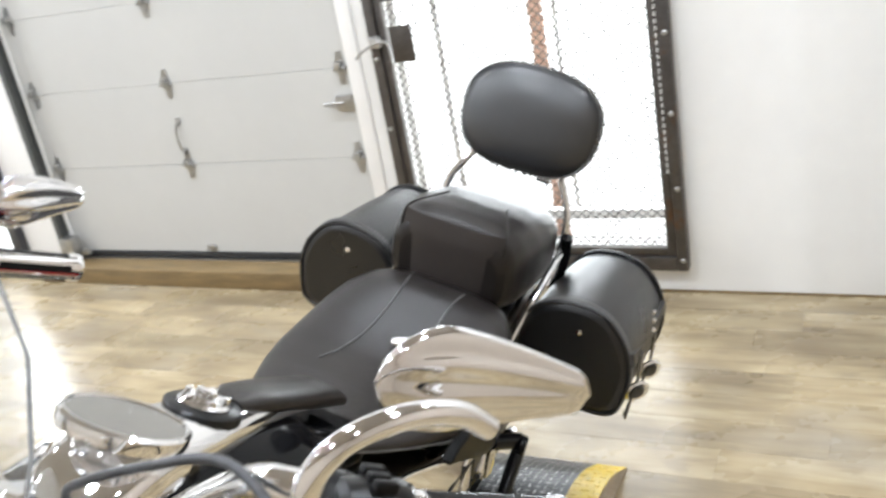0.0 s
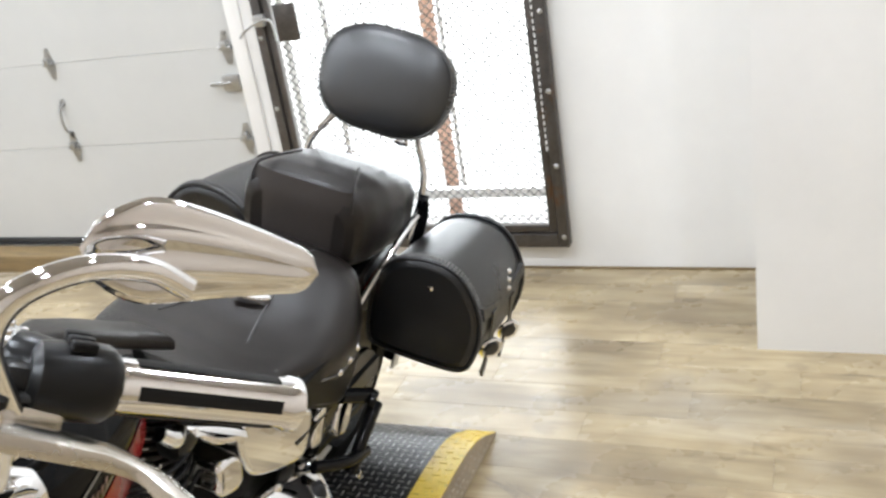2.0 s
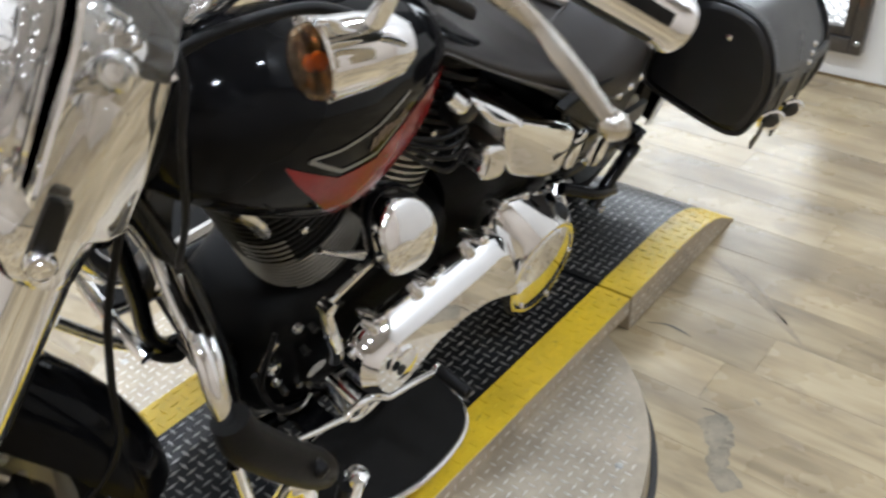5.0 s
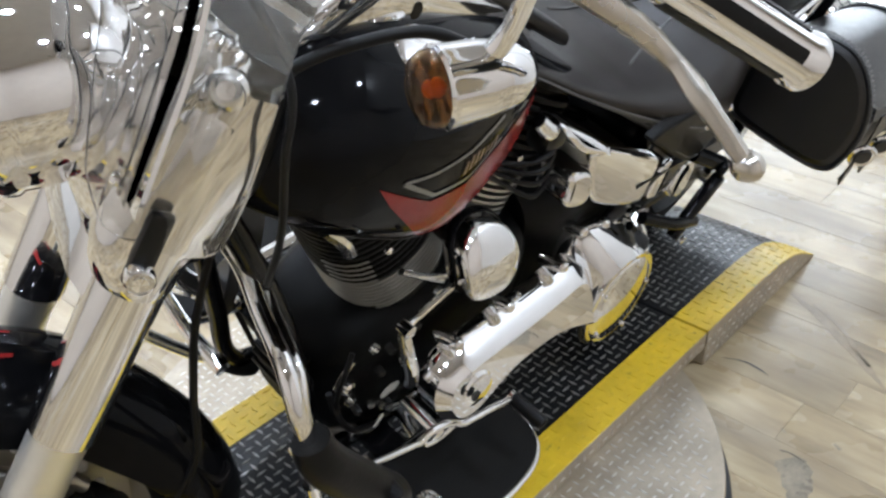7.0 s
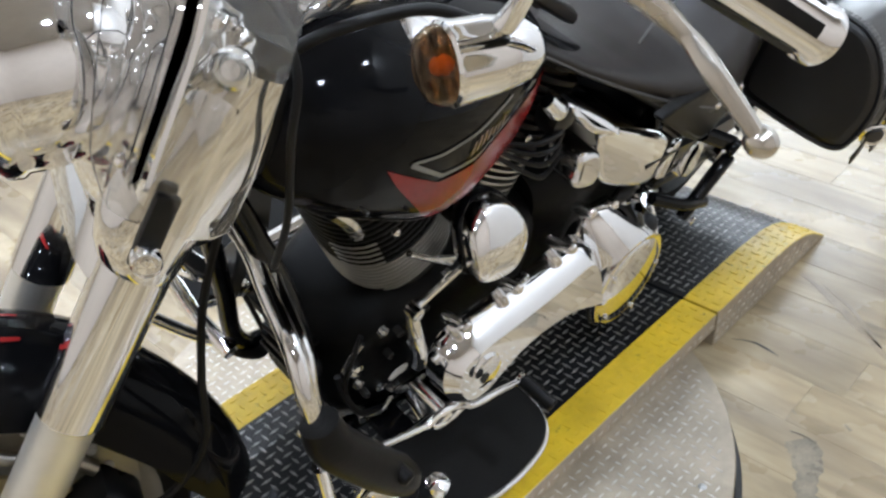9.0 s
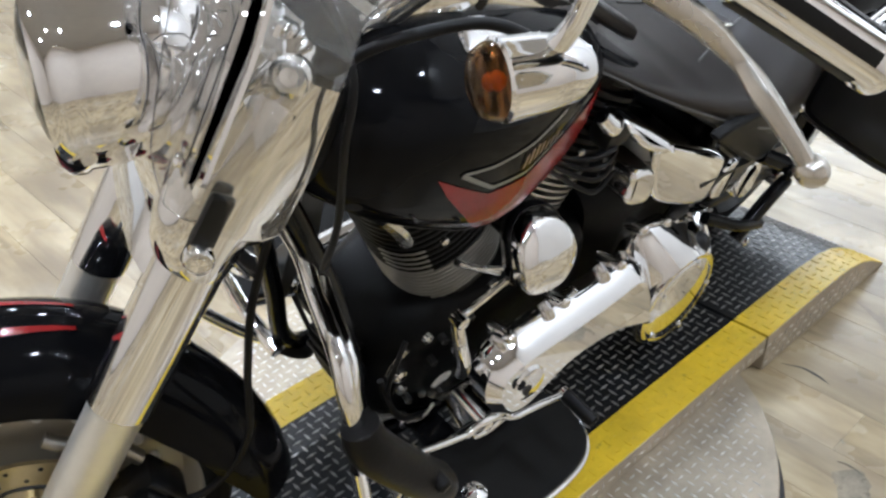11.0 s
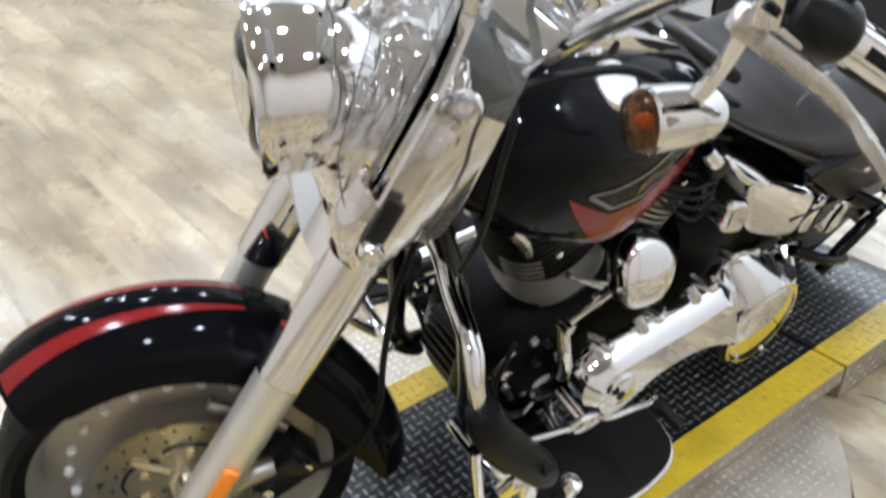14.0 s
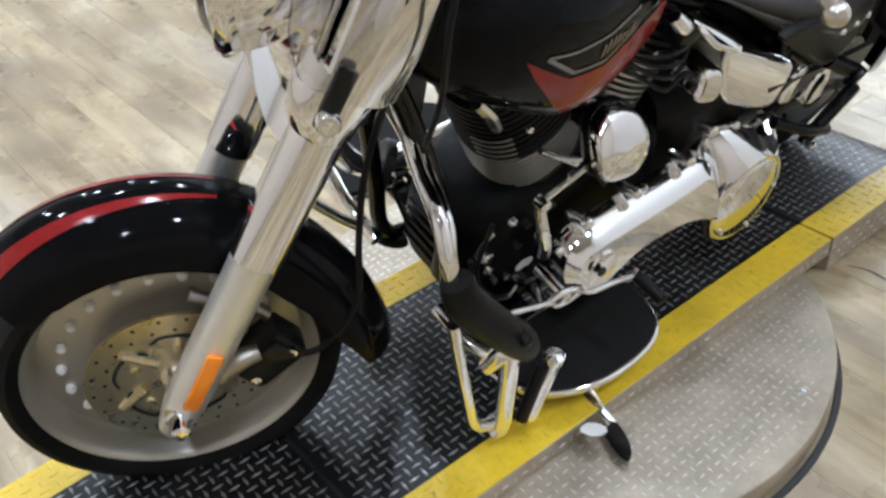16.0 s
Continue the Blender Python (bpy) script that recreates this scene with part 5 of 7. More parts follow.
bm = BM()
loft(bm, [[(x, y, z) for y, z in superring(*tank_at(x), 48, 2.3, 4.5)] for x in list(np.linspace(0.545, 0.60, 8)) + list(np.linspace(0.61, 1.06, 30)) + list(np.linspace(1.065, 1.12, 10))])
tank = part("fuel_tank", bm, BLACK_PAINT, bike, "black gloss teardrop fuel tank with red and silver flames")


def decal(name, outline, material, parent, off, label, s=1):
    """A painted panel that follows the tank's side."""
    bm = BM()
    xs = [p[0] for p in outline]
    x0, x1 = min(xs), max(xs)
    rows = []
    for x in np.linspace(x0 + 1e-4, x1 - 1e-4, 40):
        zs = []
        for a, b_ in zip(outline, outline[1:] + outline[:1]):
            if (a[0] - x) * (b_[0] - x) < 0:
                zs.append(a[1] + (b_[1] - a[1]) * (x - a[0]) / (b_[0] - a[0]))
        lo, hi = (min(zs), max(zs)) if zs else (outline[0][1], outline[0][1])
        rows.append([(x, s * (tank_y(x, z) + off), z) for z in np.linspace(lo, hi, 12)])
    loft(bm, rows, caps=False, wrap=False)
    part(name, bm, material, parent, label)


for s in (1, -1):
    decal("red_flame", [(0.970, 0.880), (0.915, 0.843), (0.876, 0.817), (0.795, 0.80), (0.715, 0.82), (0.60, 0.838), (0.568, 0.81), (0.60, 0.757), (0.65, 0.722), (0.75, 0.694), (0.835, 0.705), (0.885, 0.762), (0.95, 0.846)], RED_PAINT, tank, 0.0012, "red flame panel", s)
    decal("silver_line", [(0.937, 0.872), (0.89, 0.836), (0.874, 0.824), (0.795, 0.808), (0.72, 0.829), (0.72, 0.8335), (0.795, 0.8125), (0.872, 0.829), (0.888, 0.842), (0.928, 0.873)], GREY_PAINT, tank, 0.0018, "thin silver outline", s)
    decal("silver_line", [(0.937, 0.874), (0.88, 0.862), (0.80, 0.856), (0.72, 0.862), (0.72, 0.866), (0.80, 0.8605), (0.88, 0.8665), (0.93, 0.877)], GREY_PAINT, tank, 0.0018, "thin silver outline", s)
    # plain emblem bars in the colours of the badge
    for k in range(7):
        x = 0.815 - k * 0.012
        decal("emblem_bar", [(x, 0.824 + 0.001 * k), (x - 0.006, 0.825 + 0.001 * k), (x - 0.010, 0.845 + 0.004 * math.sin(k)), (x - 0.004, 0.845 + 0.004 * math.sin(k))], EMBLEM, tank, 0.0022, "", s)
    bm = BM()
    lathe(bm, [(0.0, -0.02), (0.036, -0.02), (0.038, 0.004), (0.034, 0.010), (0.012, 0.013), (0.0, 0.013)], axis((0.855, s * 0.108, 0.972), (-0.1, s * 0.5, 1)), 32)
    cap = part("fuel_cap", bm, CHROME, tank, "round chrome fuel cap")
bm = BM()
rows = []
for x, w, z in ((0.50, 0.026, 0.862), (0.54, 0.032, 0.890), (0.62, 0.044, 0.940), (0.72, 0.054, 0.990), (0.80, 0.064, 1.030), (0.87, 0.072, 1.056), (0.94, 0.066, 1.050), (1.0, 0.045, 1.02)):
    rows.append([(x, y, zz) for y, zz in superring(w, z, z - 0.085, 28, 3.6)])
loft(bm, rows)
con = part("console", bm, CHROME, tank, "chrome tank console")
m = axis((0.865, 0, 1.066), (-0.6, 0, 1))
bm = BM()
lathe(bm, [(0.050, -0.03), (0.062, -0.016), (0.074, -0.008), (0.0765, 0.000), (0.0760, 0.009), (0.072, 0.0125), (0.069, 0.0125), (0.068, 0.0105)], m, 56)
spd = part("speedometer", bm, CHROME, tank, "round chrome speedometer")
bm = BM()
lathe(bm, [(0.069, 0.0105), (0.0, 0.0115), (0.0, 0.008), (0.069, 0.008)], m, 48)
part("dial", bm, DIAL, spd)
m = axis((0.725, 0, 0.996), (-0.5, 0, 1))
bm = BM()
lathe(bm, [(0.052, -0.012), (0.052, 0.0), (0.048, 0.003), (0.0, 0.003)], m, 36)
part("switch_plate", bm, PLASTIC, con, "black ignition switch plate")
bm = BM()
lathe(bm, [(0.034, 0.002), (0.036, 0.006), (0.031, 0.010), (0.016, 0.008), (0.014, 0.013), (0.0, 0.014)], m, 28)
box(bm, (0, 0, 0.018), (0.03, 0.010, 0.010), m, 0.003)
for k in range(5):
    lathe(bm, [(0.005, 0.01), (0.005, 0.016), (0, 0.018)], m @ pose(0.027 * math.cos(k * 1.26), 0.027 * math.sin(k * 1.26), 0), 8)
part("ignition_switch", bm, CHROME, con)
for s in (1, -1):
    bm = BM()
    lathe(bm, [(0.011, 0), (0.011, 0.002), (0, 0.0025)], axis((0.83, s * 0.0665, 1.000), (0, s, 0.1)), 16)
    part("console_screw", bm, BLACK_METAL, con)
bm = BM()
rows = []
for x, w, z in ((0.42, 0.048, 0.828), (0.50, 0.046, 0.878), (0.58, 0.044, 0.930), (0.64, 0.040, 0.964), (0.675, 0.026, 0.976)):
    rows.append([(x, y, zz) for y, zz in superring(w, z, z - 0.035, 20, 3)])
loft(bm, rows)
part("dash_strap", bm, LEATHER, bike, "black leather dash strap")

# ---- seat, backrest, bags ----
def seat():
    R = [(0.575, 0.04, 0.832, 0.81), (0.555, 0.07, 0.830, 0.80), (0.52, 0.09, 0.815, 0.785), (0.46, 0.124, 0.790, 0.752), (0.39, 0.158, 0.768, 0.715), (0.31, 0.192, 0.754, 0.670), (0.22, 0.218, 0.750, 0.612),
         (0.14, 0.228, 0.756, 0.556), (0.07, 0.225, 0.770, 0.540), (0.01, 0.206, 0.782, 0.570), (-0.04, 0.174, 0.782, 0.615), (-0.08, 0.145, 0.762, 0.655), (-0.10, 0.11, 0.735, 0.68)]
    xs = np.linspace(0.575, -0.10, 44)
    f = lambda x, k: float(np.interp(-x, [-r[0] for r in R], [r[k] for r in R]))

    def sec(x, grow=0.0):
        w, t, b_ = f(x, 1) + grow, f(x, 2) + grow, f(x, 3) - grow
        out = []
        for j in range(48):
            a = 2 * math.pi * j / 48
            c, s = math.cos(a), math.sin(a)
            z = (t + b_) / 2 + (t - b_) / 2 * math.copysign(abs(s) ** 0.75, s)
            fl = 1.0 if s > 0 else 1.0 - 0.10 * abs(s)
            out.append((x, w * fl * math.copysign(abs(c) ** 0.62, c), z - 0.012 * math.exp(-((x - 0.2) / 0.12) ** 2) * max(0, s) ** 3))
        return out
    bm = BM()
    loft(bm, [sec(x) for x in xs])
    st = part("rider_seat", bm, LEATHER, bike, "black leather rider seat with a studded skirt")
    # seams across the top
    for ya, yb in ((0.07, 0.045), (-0.07, -0.045)):
        bm = BM()
        P = []
        for x in np.linspace(0.27, -0.06, 9):
            y = ya + (yb - ya) * (0.27 - x) / 0.33 + (0.05 if ya > 0 else -0.05) * ((x - 0.1) / 0.17) ** 2 * 0.5
            ring = [p for p in sec(x, 0.001) if p[2] > 0.70]
            z = float(np.interp(y, *zip(*sorted((p[1], p[2]) for p in ring))))
            P.append((x, y, z))
        tube(bm, P, 0.0022, 6, k=4)
        part("seam", bm, THREAD, st)
    # side seam that divides top and skirt
    for s in (1, -1):
        bm = BM()
        P = []
        for x in np.linspace(0.56, 0.02, 24):
            ring = [p for p in sec(x, 0.0012) if p[1] * s > 0]
            zt = f(x, 3) + (f(x, 2) - f(x, 3)) * 0.42
            y = float(np.interp(zt, *zip(*sorted((p[2], p[1] * s) for p in ring)))) if len(ring) > 3 else 0.1
            P.append((x, s * y, zt))
        tube(bm, P, 0.0025, 6, k=2)
        part("seam", bm, THREAD, st)
        # laced lower border
        for i in range(40):
            x = 0.30 - i * 0.0065
            ring = [p for p in sec(x, 0.0016) if p[1] * s > 0]
            z0 = f(x, 3) + 0.020
            yy = lambda z: float(np.interp(z, *zip(*sorted((p[2], p[1] * s) for p in ring))))
            bm = BM()
            tube(bm, [(x, s * yy(z0), z0), (x - 0.004, s * yy(z0 + 0.016), z0 + 0.016), (x - 0.006, s * yy(z0 + 0.030), z0 + 0.030)], 0.0016, 5, k=2)
            part("lace", bm, THREAD, st)
        for x, z in ((0.143, 0.647), (0.103, 0.651), (0.063, 0.655)) if s > 0 else ():
            ring = [p for p in sec(x, 0.0) if p[1] > 0]
            y = float(np.interp(z, *zip(*sorted((p[2], p[1]) for p in ring))))
            bm = BM()
            lathe(bm, [(0.008, 0), (0.0075, 0.003), (0.004, 0.006), (0, 0.0068)], axis((x, y, z), (0, 1, 0.1)), 14)
            part("stud", bm, CHROME, st, "chrome stud")
    bm = BM()
    y0 = 0.115
    plate(bm, rounded([(-0.036, -0.015), (0.036, -0.015), (0.036, 0.015), (-0.036, 0.015)], 2), 0, 0.012, 0.004, pose(0.153, 0.032, 0.7485, 0, 0, 112), "z")
    part("seat_badge", bm, CHROME, st, "small chrome seat badge")


seat()


def seat_skirt():
    o = rounded([(0.365, 0.705), (0.30, 0.664), (0.22, 0.606), (0.115, 0.536), (0.056, 0.556), (0.03, 0.628), (0.055, 0.690), (0.20, 0.705)], 2)
    bm = BM()
    plate(bm, o, 0.200, 0.219, 0.006)
    skirt = part("seat_skirt", bm, WRINKLE, bike, "black leather seat skirt with stitching")
    low = sorted([p for p in inset(o, 0.010) if p[1] < 0.5 * (max(q[1] for q in o) + min(q[1] for q in o))], key=lambda p: p[0])
    for a, b_ in zip(low, low[1:]):
        n = max(1, int(math.hypot(b_[0] - a[0], b_[1] - a[1]) / 0.011))
        for k in range(n):
            p, q = k / n, (k + 0.6) / n
            bm = BM()
            tube(bm, [(a[0] + (b_[0] - a[0]) * p, 0.2195, a[1] + (b_[1] - a[1]) * p), (a[0] + (b_[0] - a[0]) * q, 0.2195, a[1] + (b_[1] - a[1]) * q)], 0.0013, 5, curved=False)
            part("stitch", bm, THREAD, skirt)


seat_skirt()


def pillion():
    bm = BM()
    R = [(-0.068, 0.112, 0.866, 0.735), (-0.074, 0.130, 0.888, 0.725), (-0.090, 0.140, 0.903, 0.715), (-0.13, 0.150, 0.909, 0.700), (-0.20, 0.158, 0.901, 0.690), (-0.28, 0.160, 0.880, 0.685), (-0.35, 0.152, 0.856, 0.69), (-0.40, 0.136, 0.836, 0.70), (-0.43, 0.105, 0.815, 0.72), (-0.445, 0.06, 0.795, 0.74)]
    f = lambda x, k: float(np.interp(-x, [-r[0] for r in R], [r[k] for r in R]))
    xs = [r[0] for r in R[:3]] + list(np.linspace(-0.10, -0.445, 26))
    loft(bm, [[(x, y, z) for y, z in superring(f(x, 1), f(x, 2), f(x, 3), 44, 3.4)] for x in xs])
    p = part("pillion_seat", bm, LEATHER, bike, "tall black leather pillion seat")
    bm = BM()
    rows = []
    for z in np.linspace(0.765, 0.905, 10):
        t = (z - 0.765) / 0.14
        x = -0.0635 - 0.010 * max(0, t - 0.7) / 0.3
        w = 0.106 + 0.008 * t
        rows.append([(x - 0.012 * (abs(y) / w) ** 4, y, z) for y in np.linspace(-w, w, 13)])
    loft(bm, rows, caps=False, wrap=False)
    part("seat_patch", bm, SEAT_SHEEN, p, "front panel whose lighter brown paints in leather sheen")
    for s in (1, -1):
        bm = BM()
        tube(bm, [(-0.072, s * 0.112, 0.765), (-0.075, s * 0.117, 0.84), (-0.084, s * 0.115, 0.90), (-0.12, s * 0.10, 0.911), (-0.2, s * 0.07, 0.906)], 0.003, 6, k=4)
        part("piping", bm, LEATHER, p)


pillion()


def backrest():
    m = pose(-0.412, 0.016, 1.030, 0, -17, 0)
    def outline(g=0.0):
        pts = []
        for j in range(112):
            a = 2 * math.pi * j / 112
            c, s = math.cos(a), math.sin(a)
            w = 0.164 - 0.008 * max(0, -s)
            pts.append(((w + g) * math.copysign(abs(c) ** (0.80 if s > 0 else 0.68), c), (0.119 + g) * math.copysign(abs(s) ** (0.80 if s > 0 else 0.72), s)))
        return pts
    bm = BM()
    rings = []
    for x, g in ((-0.035, -0.03), (-0.040, -0.006), (-0.035, 0.0), (-0.008, 0.002)):
        rings.append([(x, y, z) for y, z in outline(g)])
    for k in range(1, 9):
        t = k / 8
        sc = math.cos(t * math.pi / 2 * 0.985)
        rings.append([(-0.008 + 0.045 * math.sin(t * math.pi / 2), y * (0.25 + 0.75 * sc) if k < 8 else y * 0.1, z * (0.25 + 0.75 * sc) if k < 8 else z * 0.1) for y, z in outline(-0.004)])
    loft(bm, rings, m=m)
    b_ = part("backrest", bm, PADDED, bike, "rounded black leather backrest pad with a laced edge")
    o = outline(0.0035)
    for i in range(0, 112):
        a = o[i]
        bm = BM()
        tube(bm, [(-0.012, a[0] * 0.993, a[1] * 0.993), (0.0, a[0] * 0.99, a[1] * 0.99), (0.008, a[0] * 0.972, a[1] * 0.972)], 0.0022, 5, m, k=2)
        part("lace", bm, THREAD, b_)
    bm = BM()
    tube(bm, [(-0.46, 0.07, 0.99), (-0.455, 0.085, 0.955), (-0.425, 0.115, 0.90), (-0.40, 0.148, 0.845), (-0.38, 0.158, 0.78), (-0.33, 0.16, 0.70)], 0.0085, 12)
    sb = part("sissy_bar", bm, CHROME, bike, "bent chrome sissy bar")
    bm = BM()
    tube(bm, [(-0.46, -0.07, 0.99), (-0.455, -0.085, 0.955), (-0.425, -0.115, 0.90), (-0.40, -0.148, 0.845), (-0.38, -0.158, 0.78), (-0.33, -0.16, 0.70)], 0.0085, 12)
    part("bar_leg", bm, CHROME, sb)
    bm = BM()
    for p0, p1 in (((-0.45, 0.075, 0.95), (-0.45, 0.075, 0.88)), ((-0.45, 0.055, 0.95), (-0.45, 0.055, 0.88))):
        tube(bm, [p0, p1], 0.005, 8)
    box(bm, (-0.45, 0.065, 0.878), (0.012, 0.034, 0.012), bevel=0.003)
    part("bracket", bm, CHROME, sb)
    for s in (1, -1):
        bm = BM()
        tube(bm, [(-0.36, s * 0.17, 0.80), (-0.37, s * 0.172, 0.74), (-0.36, s * 0.165, 0.66)], 0.014, 10)
        part("docking_mount", bm, BLACK_METAL, sb)


backrest()


def saddlebag(s):
    yi, yo, zb, zt = 0.150, 0.408, 0.503, 0.764
    pts = [(yi, zb + 0.02), (yi + 0.02, zb), (yo - 0.07, zb - 0.0), (yo - 0.015, zb + 0.012), (yo, zb + 0.05), (yo + 0.006, zb + 0.13), (yo - 0.02, zb + 0.20), (yo - 0.075, zb + 0.257), (yo - 0.15, zt), (yi + 0.045, zt - 0.022), (yi + 0.005, zt - 0.075), (yi, zb + 0.12)]
    sec = rounded(pts, 3)
    c = (sum(p[0] for p in sec) / len(sec), sum(p[1] for p in sec) / len(sec))
    sc = lambda k: [(c[0] + (p[0] - c[0]) * k, c[1] + (p[1] - c[1]) * k) for p in sec]
    x0, x1 = -0.165, -0.52
    rings = [(x0 + 0.006, 0.86), (x0 + 0.002, 0.95), (x0 - 0.002, 0.975), (x0 - 0.008, 0.985), (x0 - 0.05, 1.0), (x0 - 0.2, 1.012), (x1 + 0.05, 1.0), (x1 + 0.008, 0.985), (x1, 0.95), (x1 - 0.004, 0.86)]
    bm = BM()
    fall = lambda x: 0.048 * (x0 - x) / (x0 - x1)
    loft(bm, [[(x, s * p[0], p[1] - fall(x)) for p in sc(k)] for x, k in rings])
    bag = part("saddlebag", bm, LEATHER_DARK, bike, "black leather saddlebag with laced edges and chrome buckles")
    for x, k in ((x0 - 0.002, 1.0), (x1, 1.0)):
        bm = BM()
        P = [(x, s * p[0], p[1] - fall(x)) for p in sc(k)]
        P.append(P[0])
        tube(bm, P, 0.0055, 6, curved=False)
        part("welt", bm, LEATHER_DARK, bag)
    top = [p for p in sc(1.008) if p[1] > zb + 0.10]
    for j, p in enumerate(sc(1.012)):
        if p[1] < zb + 0.08:
            continue
        bm = BM()
        tube(bm, [(x0 - 0.020, s * p[0], p[1]), (x0 - 0.010, s * (p[0] + 0.001), p[1] + 0.002), (x0 + 0.002, s * p[0], p[1])], 0.0028, 5, k=2)
        part("lace", bm, THREAD, bag)
    # lid edge along the outer face
    bm = BM()
    rows = []
    for x in np.linspace(x0 - 0.012, x1 + 0.012, 12):
        zl = 0.655 - fall(x) - 0.030 * math.sin((x - x0) / (x1 - x0) * math.pi)
        rows.append([(x, s * (yo + 0.002), zl), (x, s * (yo + 0.006), zl + 0.006), (x, s * (yo - 0.001), zl + 0.03), (x, s * (yo - 0.012), zl + 0.03), (x, s * (yo - 0.012), zl)])
    loft(bm, rows)
    part("lid_edge", bm, LEATHER_DARK, bag)
    if s > 0:
        for x, z in ((-0.255, 0.540), (-0.412, 0.498)):
            bm = BM()
            rows = []
            for t in np.linspace(0, 1, 8):
                zz = z + 0.10 - 0.17 * t
                yy = yo + 0.004 + 0.006 * math.sin(t * 3) - 0.006 * max(0, t - 0.6)
                rows.append([(x - 0.014, yy, zz), (x + 0.014, yy, zz), (x + 0.014, yy + 0.004, zz), (x - 0.014, yy + 0.004, zz)])
            loft(bm, rows)
            strap = part("strap", bm, LEATHER_DARK, bag, "leather buckle strap")
            bm = BM()
            lathe(bm, [(0.0, 0.0), (0.029, 0.0), (0.030, 0.005), (0.026, 0.009), (0.021, 0.006), (0.0, 0.008)], axis((x, yo + 0.014, z), (0.7, 0.75, -0.1)), 28)
            part("concho_rim", bm, CHROME, strap, "round chrome concho")
            bm = BM()
            lathe(bm, [(0.0, 0.007), (0.0185, 0.007), (0.016, 0.010), (0.0, 0.0105)], axis((x, yo + 0.014, z), (0.7, 0.75, -0.1)), 24)
            part("concho_centre", bm, LEATHER_DARK, strap)
            bm = BM()
            plate(bm, rounded([(x - 0.014, z - 0.03), (x + 0.014, z - 0.03), (x + 0.012, z - 0.075), (x, z - 0.09), (x - 0.012, z - 0.075)], 1), yo + 0.006, yo + 0.011, ax="y")
            part("strap_end", bm, LEATHER_DARK, strap)
        for k in range(3):
            bm = BM()
            lathe(bm, [(0.0065, 0), (0.006, 0.003), (0.003, 0.0055), (0, 0.006)], axis((-0.362 - 0.010 * k, yo + 0.004 - 0.006 * k, 0.640 + 0.016 * k), (0, 1, 0.4)), 12)
            part("stud", bm, CHROME, bag, "chrome stud")
    bm = BM()
    lathe(bm, [(0.007, 0), (0.007, 0.003), (0, 0.005)], axis((x0 + 0.004, s * 0.285, 0.70), (1, 0, 0)), 12)
    part("rivet", bm, CHROME, bag)


saddlebag(1)
saddlebag(-1)

# rear fender, struts and wheel
RC = (-0.20, 0.0, 0.30)


def arc(r, w, a, e=2.6, d=0.05):
    out = []
    for k in range(15):
        t = -1 + 2 * k / 14
        rr = r - 0.035 * abs(t) ** e - d * max(0, abs(t) - 0.85) / 0.15
        out.append((RC[0] + rr * math.cos(a), w * math.sin(t * math.pi / 2), RC[2] + rr * math.sin(a)))
    return out


bm = BM()
for off in (0, -0.004):
    loft(bm, [arc(0.385 + off, 0.115 + off, a) for a in np.linspace(radians(20), radians(200), 36)], caps=False, wrap=False)
rf = part("rear_fender", bm, BLACK_PAINT, bike, "black gloss rear fender with a red stripe")
bm = BM()
loft(bm, [[(RC[0] + r_ * math.cos(a), 0.1165 - 0.002 * abs(r_ - 0.335), RC[2] + r_ * math.sin(a)) for r_ in (0.315, 0.335, 0.35)] for a in np.linspace(radians(45), radians(150), 24)], caps=False, wrap=False)
part("fender_stripe", bm, RED_PAINT, rf, "red painted stripe")
for s in (1, -1):
    bm = BM()
    loft(bm, [[(x, s * 0.128, z), (x, s * 0.138, z), (x, s * 0.138, z + 0.03), (x, s * 0.128, z + 0.03)] for x, z in ((0.06, 0.545), (-0.06, 0.62), (-0.16, 0.665), (-0.3, 0.69), (-0.5, 0.67))])
    part("fender_strut", bm, CHROME, bike, "chrome fender strut")
    bm = BM()
    tube(bm, [(-0.02, s * 0.155, 0.615), (-0.12, s * 0.16, 0.675), (-0.26, s * 0.165, 0.735), (-0.36, s * 0.165, 0.76)], 0.008, 10)
    part("bag_rail", bm, CHROME, bike, "chrome saddlebag rail")
w = axis(RC, (0, 1, 0))
bm = BM()
lathe(bm, [(0.215, -0.09), (0.25, -0.10), (0.285, -0.085), (0.303, -0.05), (0.31, 0), (0.303, 0.05), (0.285, 0.085), (0.25, 0.10), (0.215, 0.09), (0.21, 0), (0.215, -0.09)], w, 60)
rw = part("rear_wheel", bm, TYRE, bike, "wide black rear tyre")
bm = BM()
lathe(bm, [(0.0, 0.05), (0.06, 0.05), (0.17, 0.03), (0.205, 0.03), (0.213, 0.07), (0.222, 0.085), (0.222, -0.085), (0.205, -0.03), (0.06, -0.05), (0.0, -0.05)], w, 48)
part("rim", bm, RIM_METAL, rw)
bm = BM()
lathe(bm, [(0.075, -0.012), (0.125, -0.012), (0.128, 0.0), (0.125, 0.012), (0.075, 0.012), (0.075, -0.012)], axis((RC[0], 0.115, RC[2]), (0, 1, 0)), 48)
part("belt_pulley", bm, BLACK_METAL, rw)
# swing arm, belt guard, shock
for s in (1, -1):
    bm = BM()
    tube(bm, [(0.28, s * 0.13, 0.32), (0.05, s * 0.145, 0.345), (-0.2, s * 0.15, 0.32)], [0.024, 0.022, 0.02], 12)
    tube(bm, [(0.26, s * 0.13, 0.56), (0.05, s * 0.145, 0.45), (-0.2, s * 0.15, 0.32)], 0.018, 12)
    sw = part("swing_arm", bm, BLACK_METAL, bike)
    bm = BM()
    lathe(bm, [(0.022, 0), (0.022, 0.018), (0.014, 0.024), (0, 0.025)], axis((-0.2, s * 0.165, 0.32), (0, s, 0)), 20)
    part("axle_nut", bm, CHROME, sw)
bm = BM()
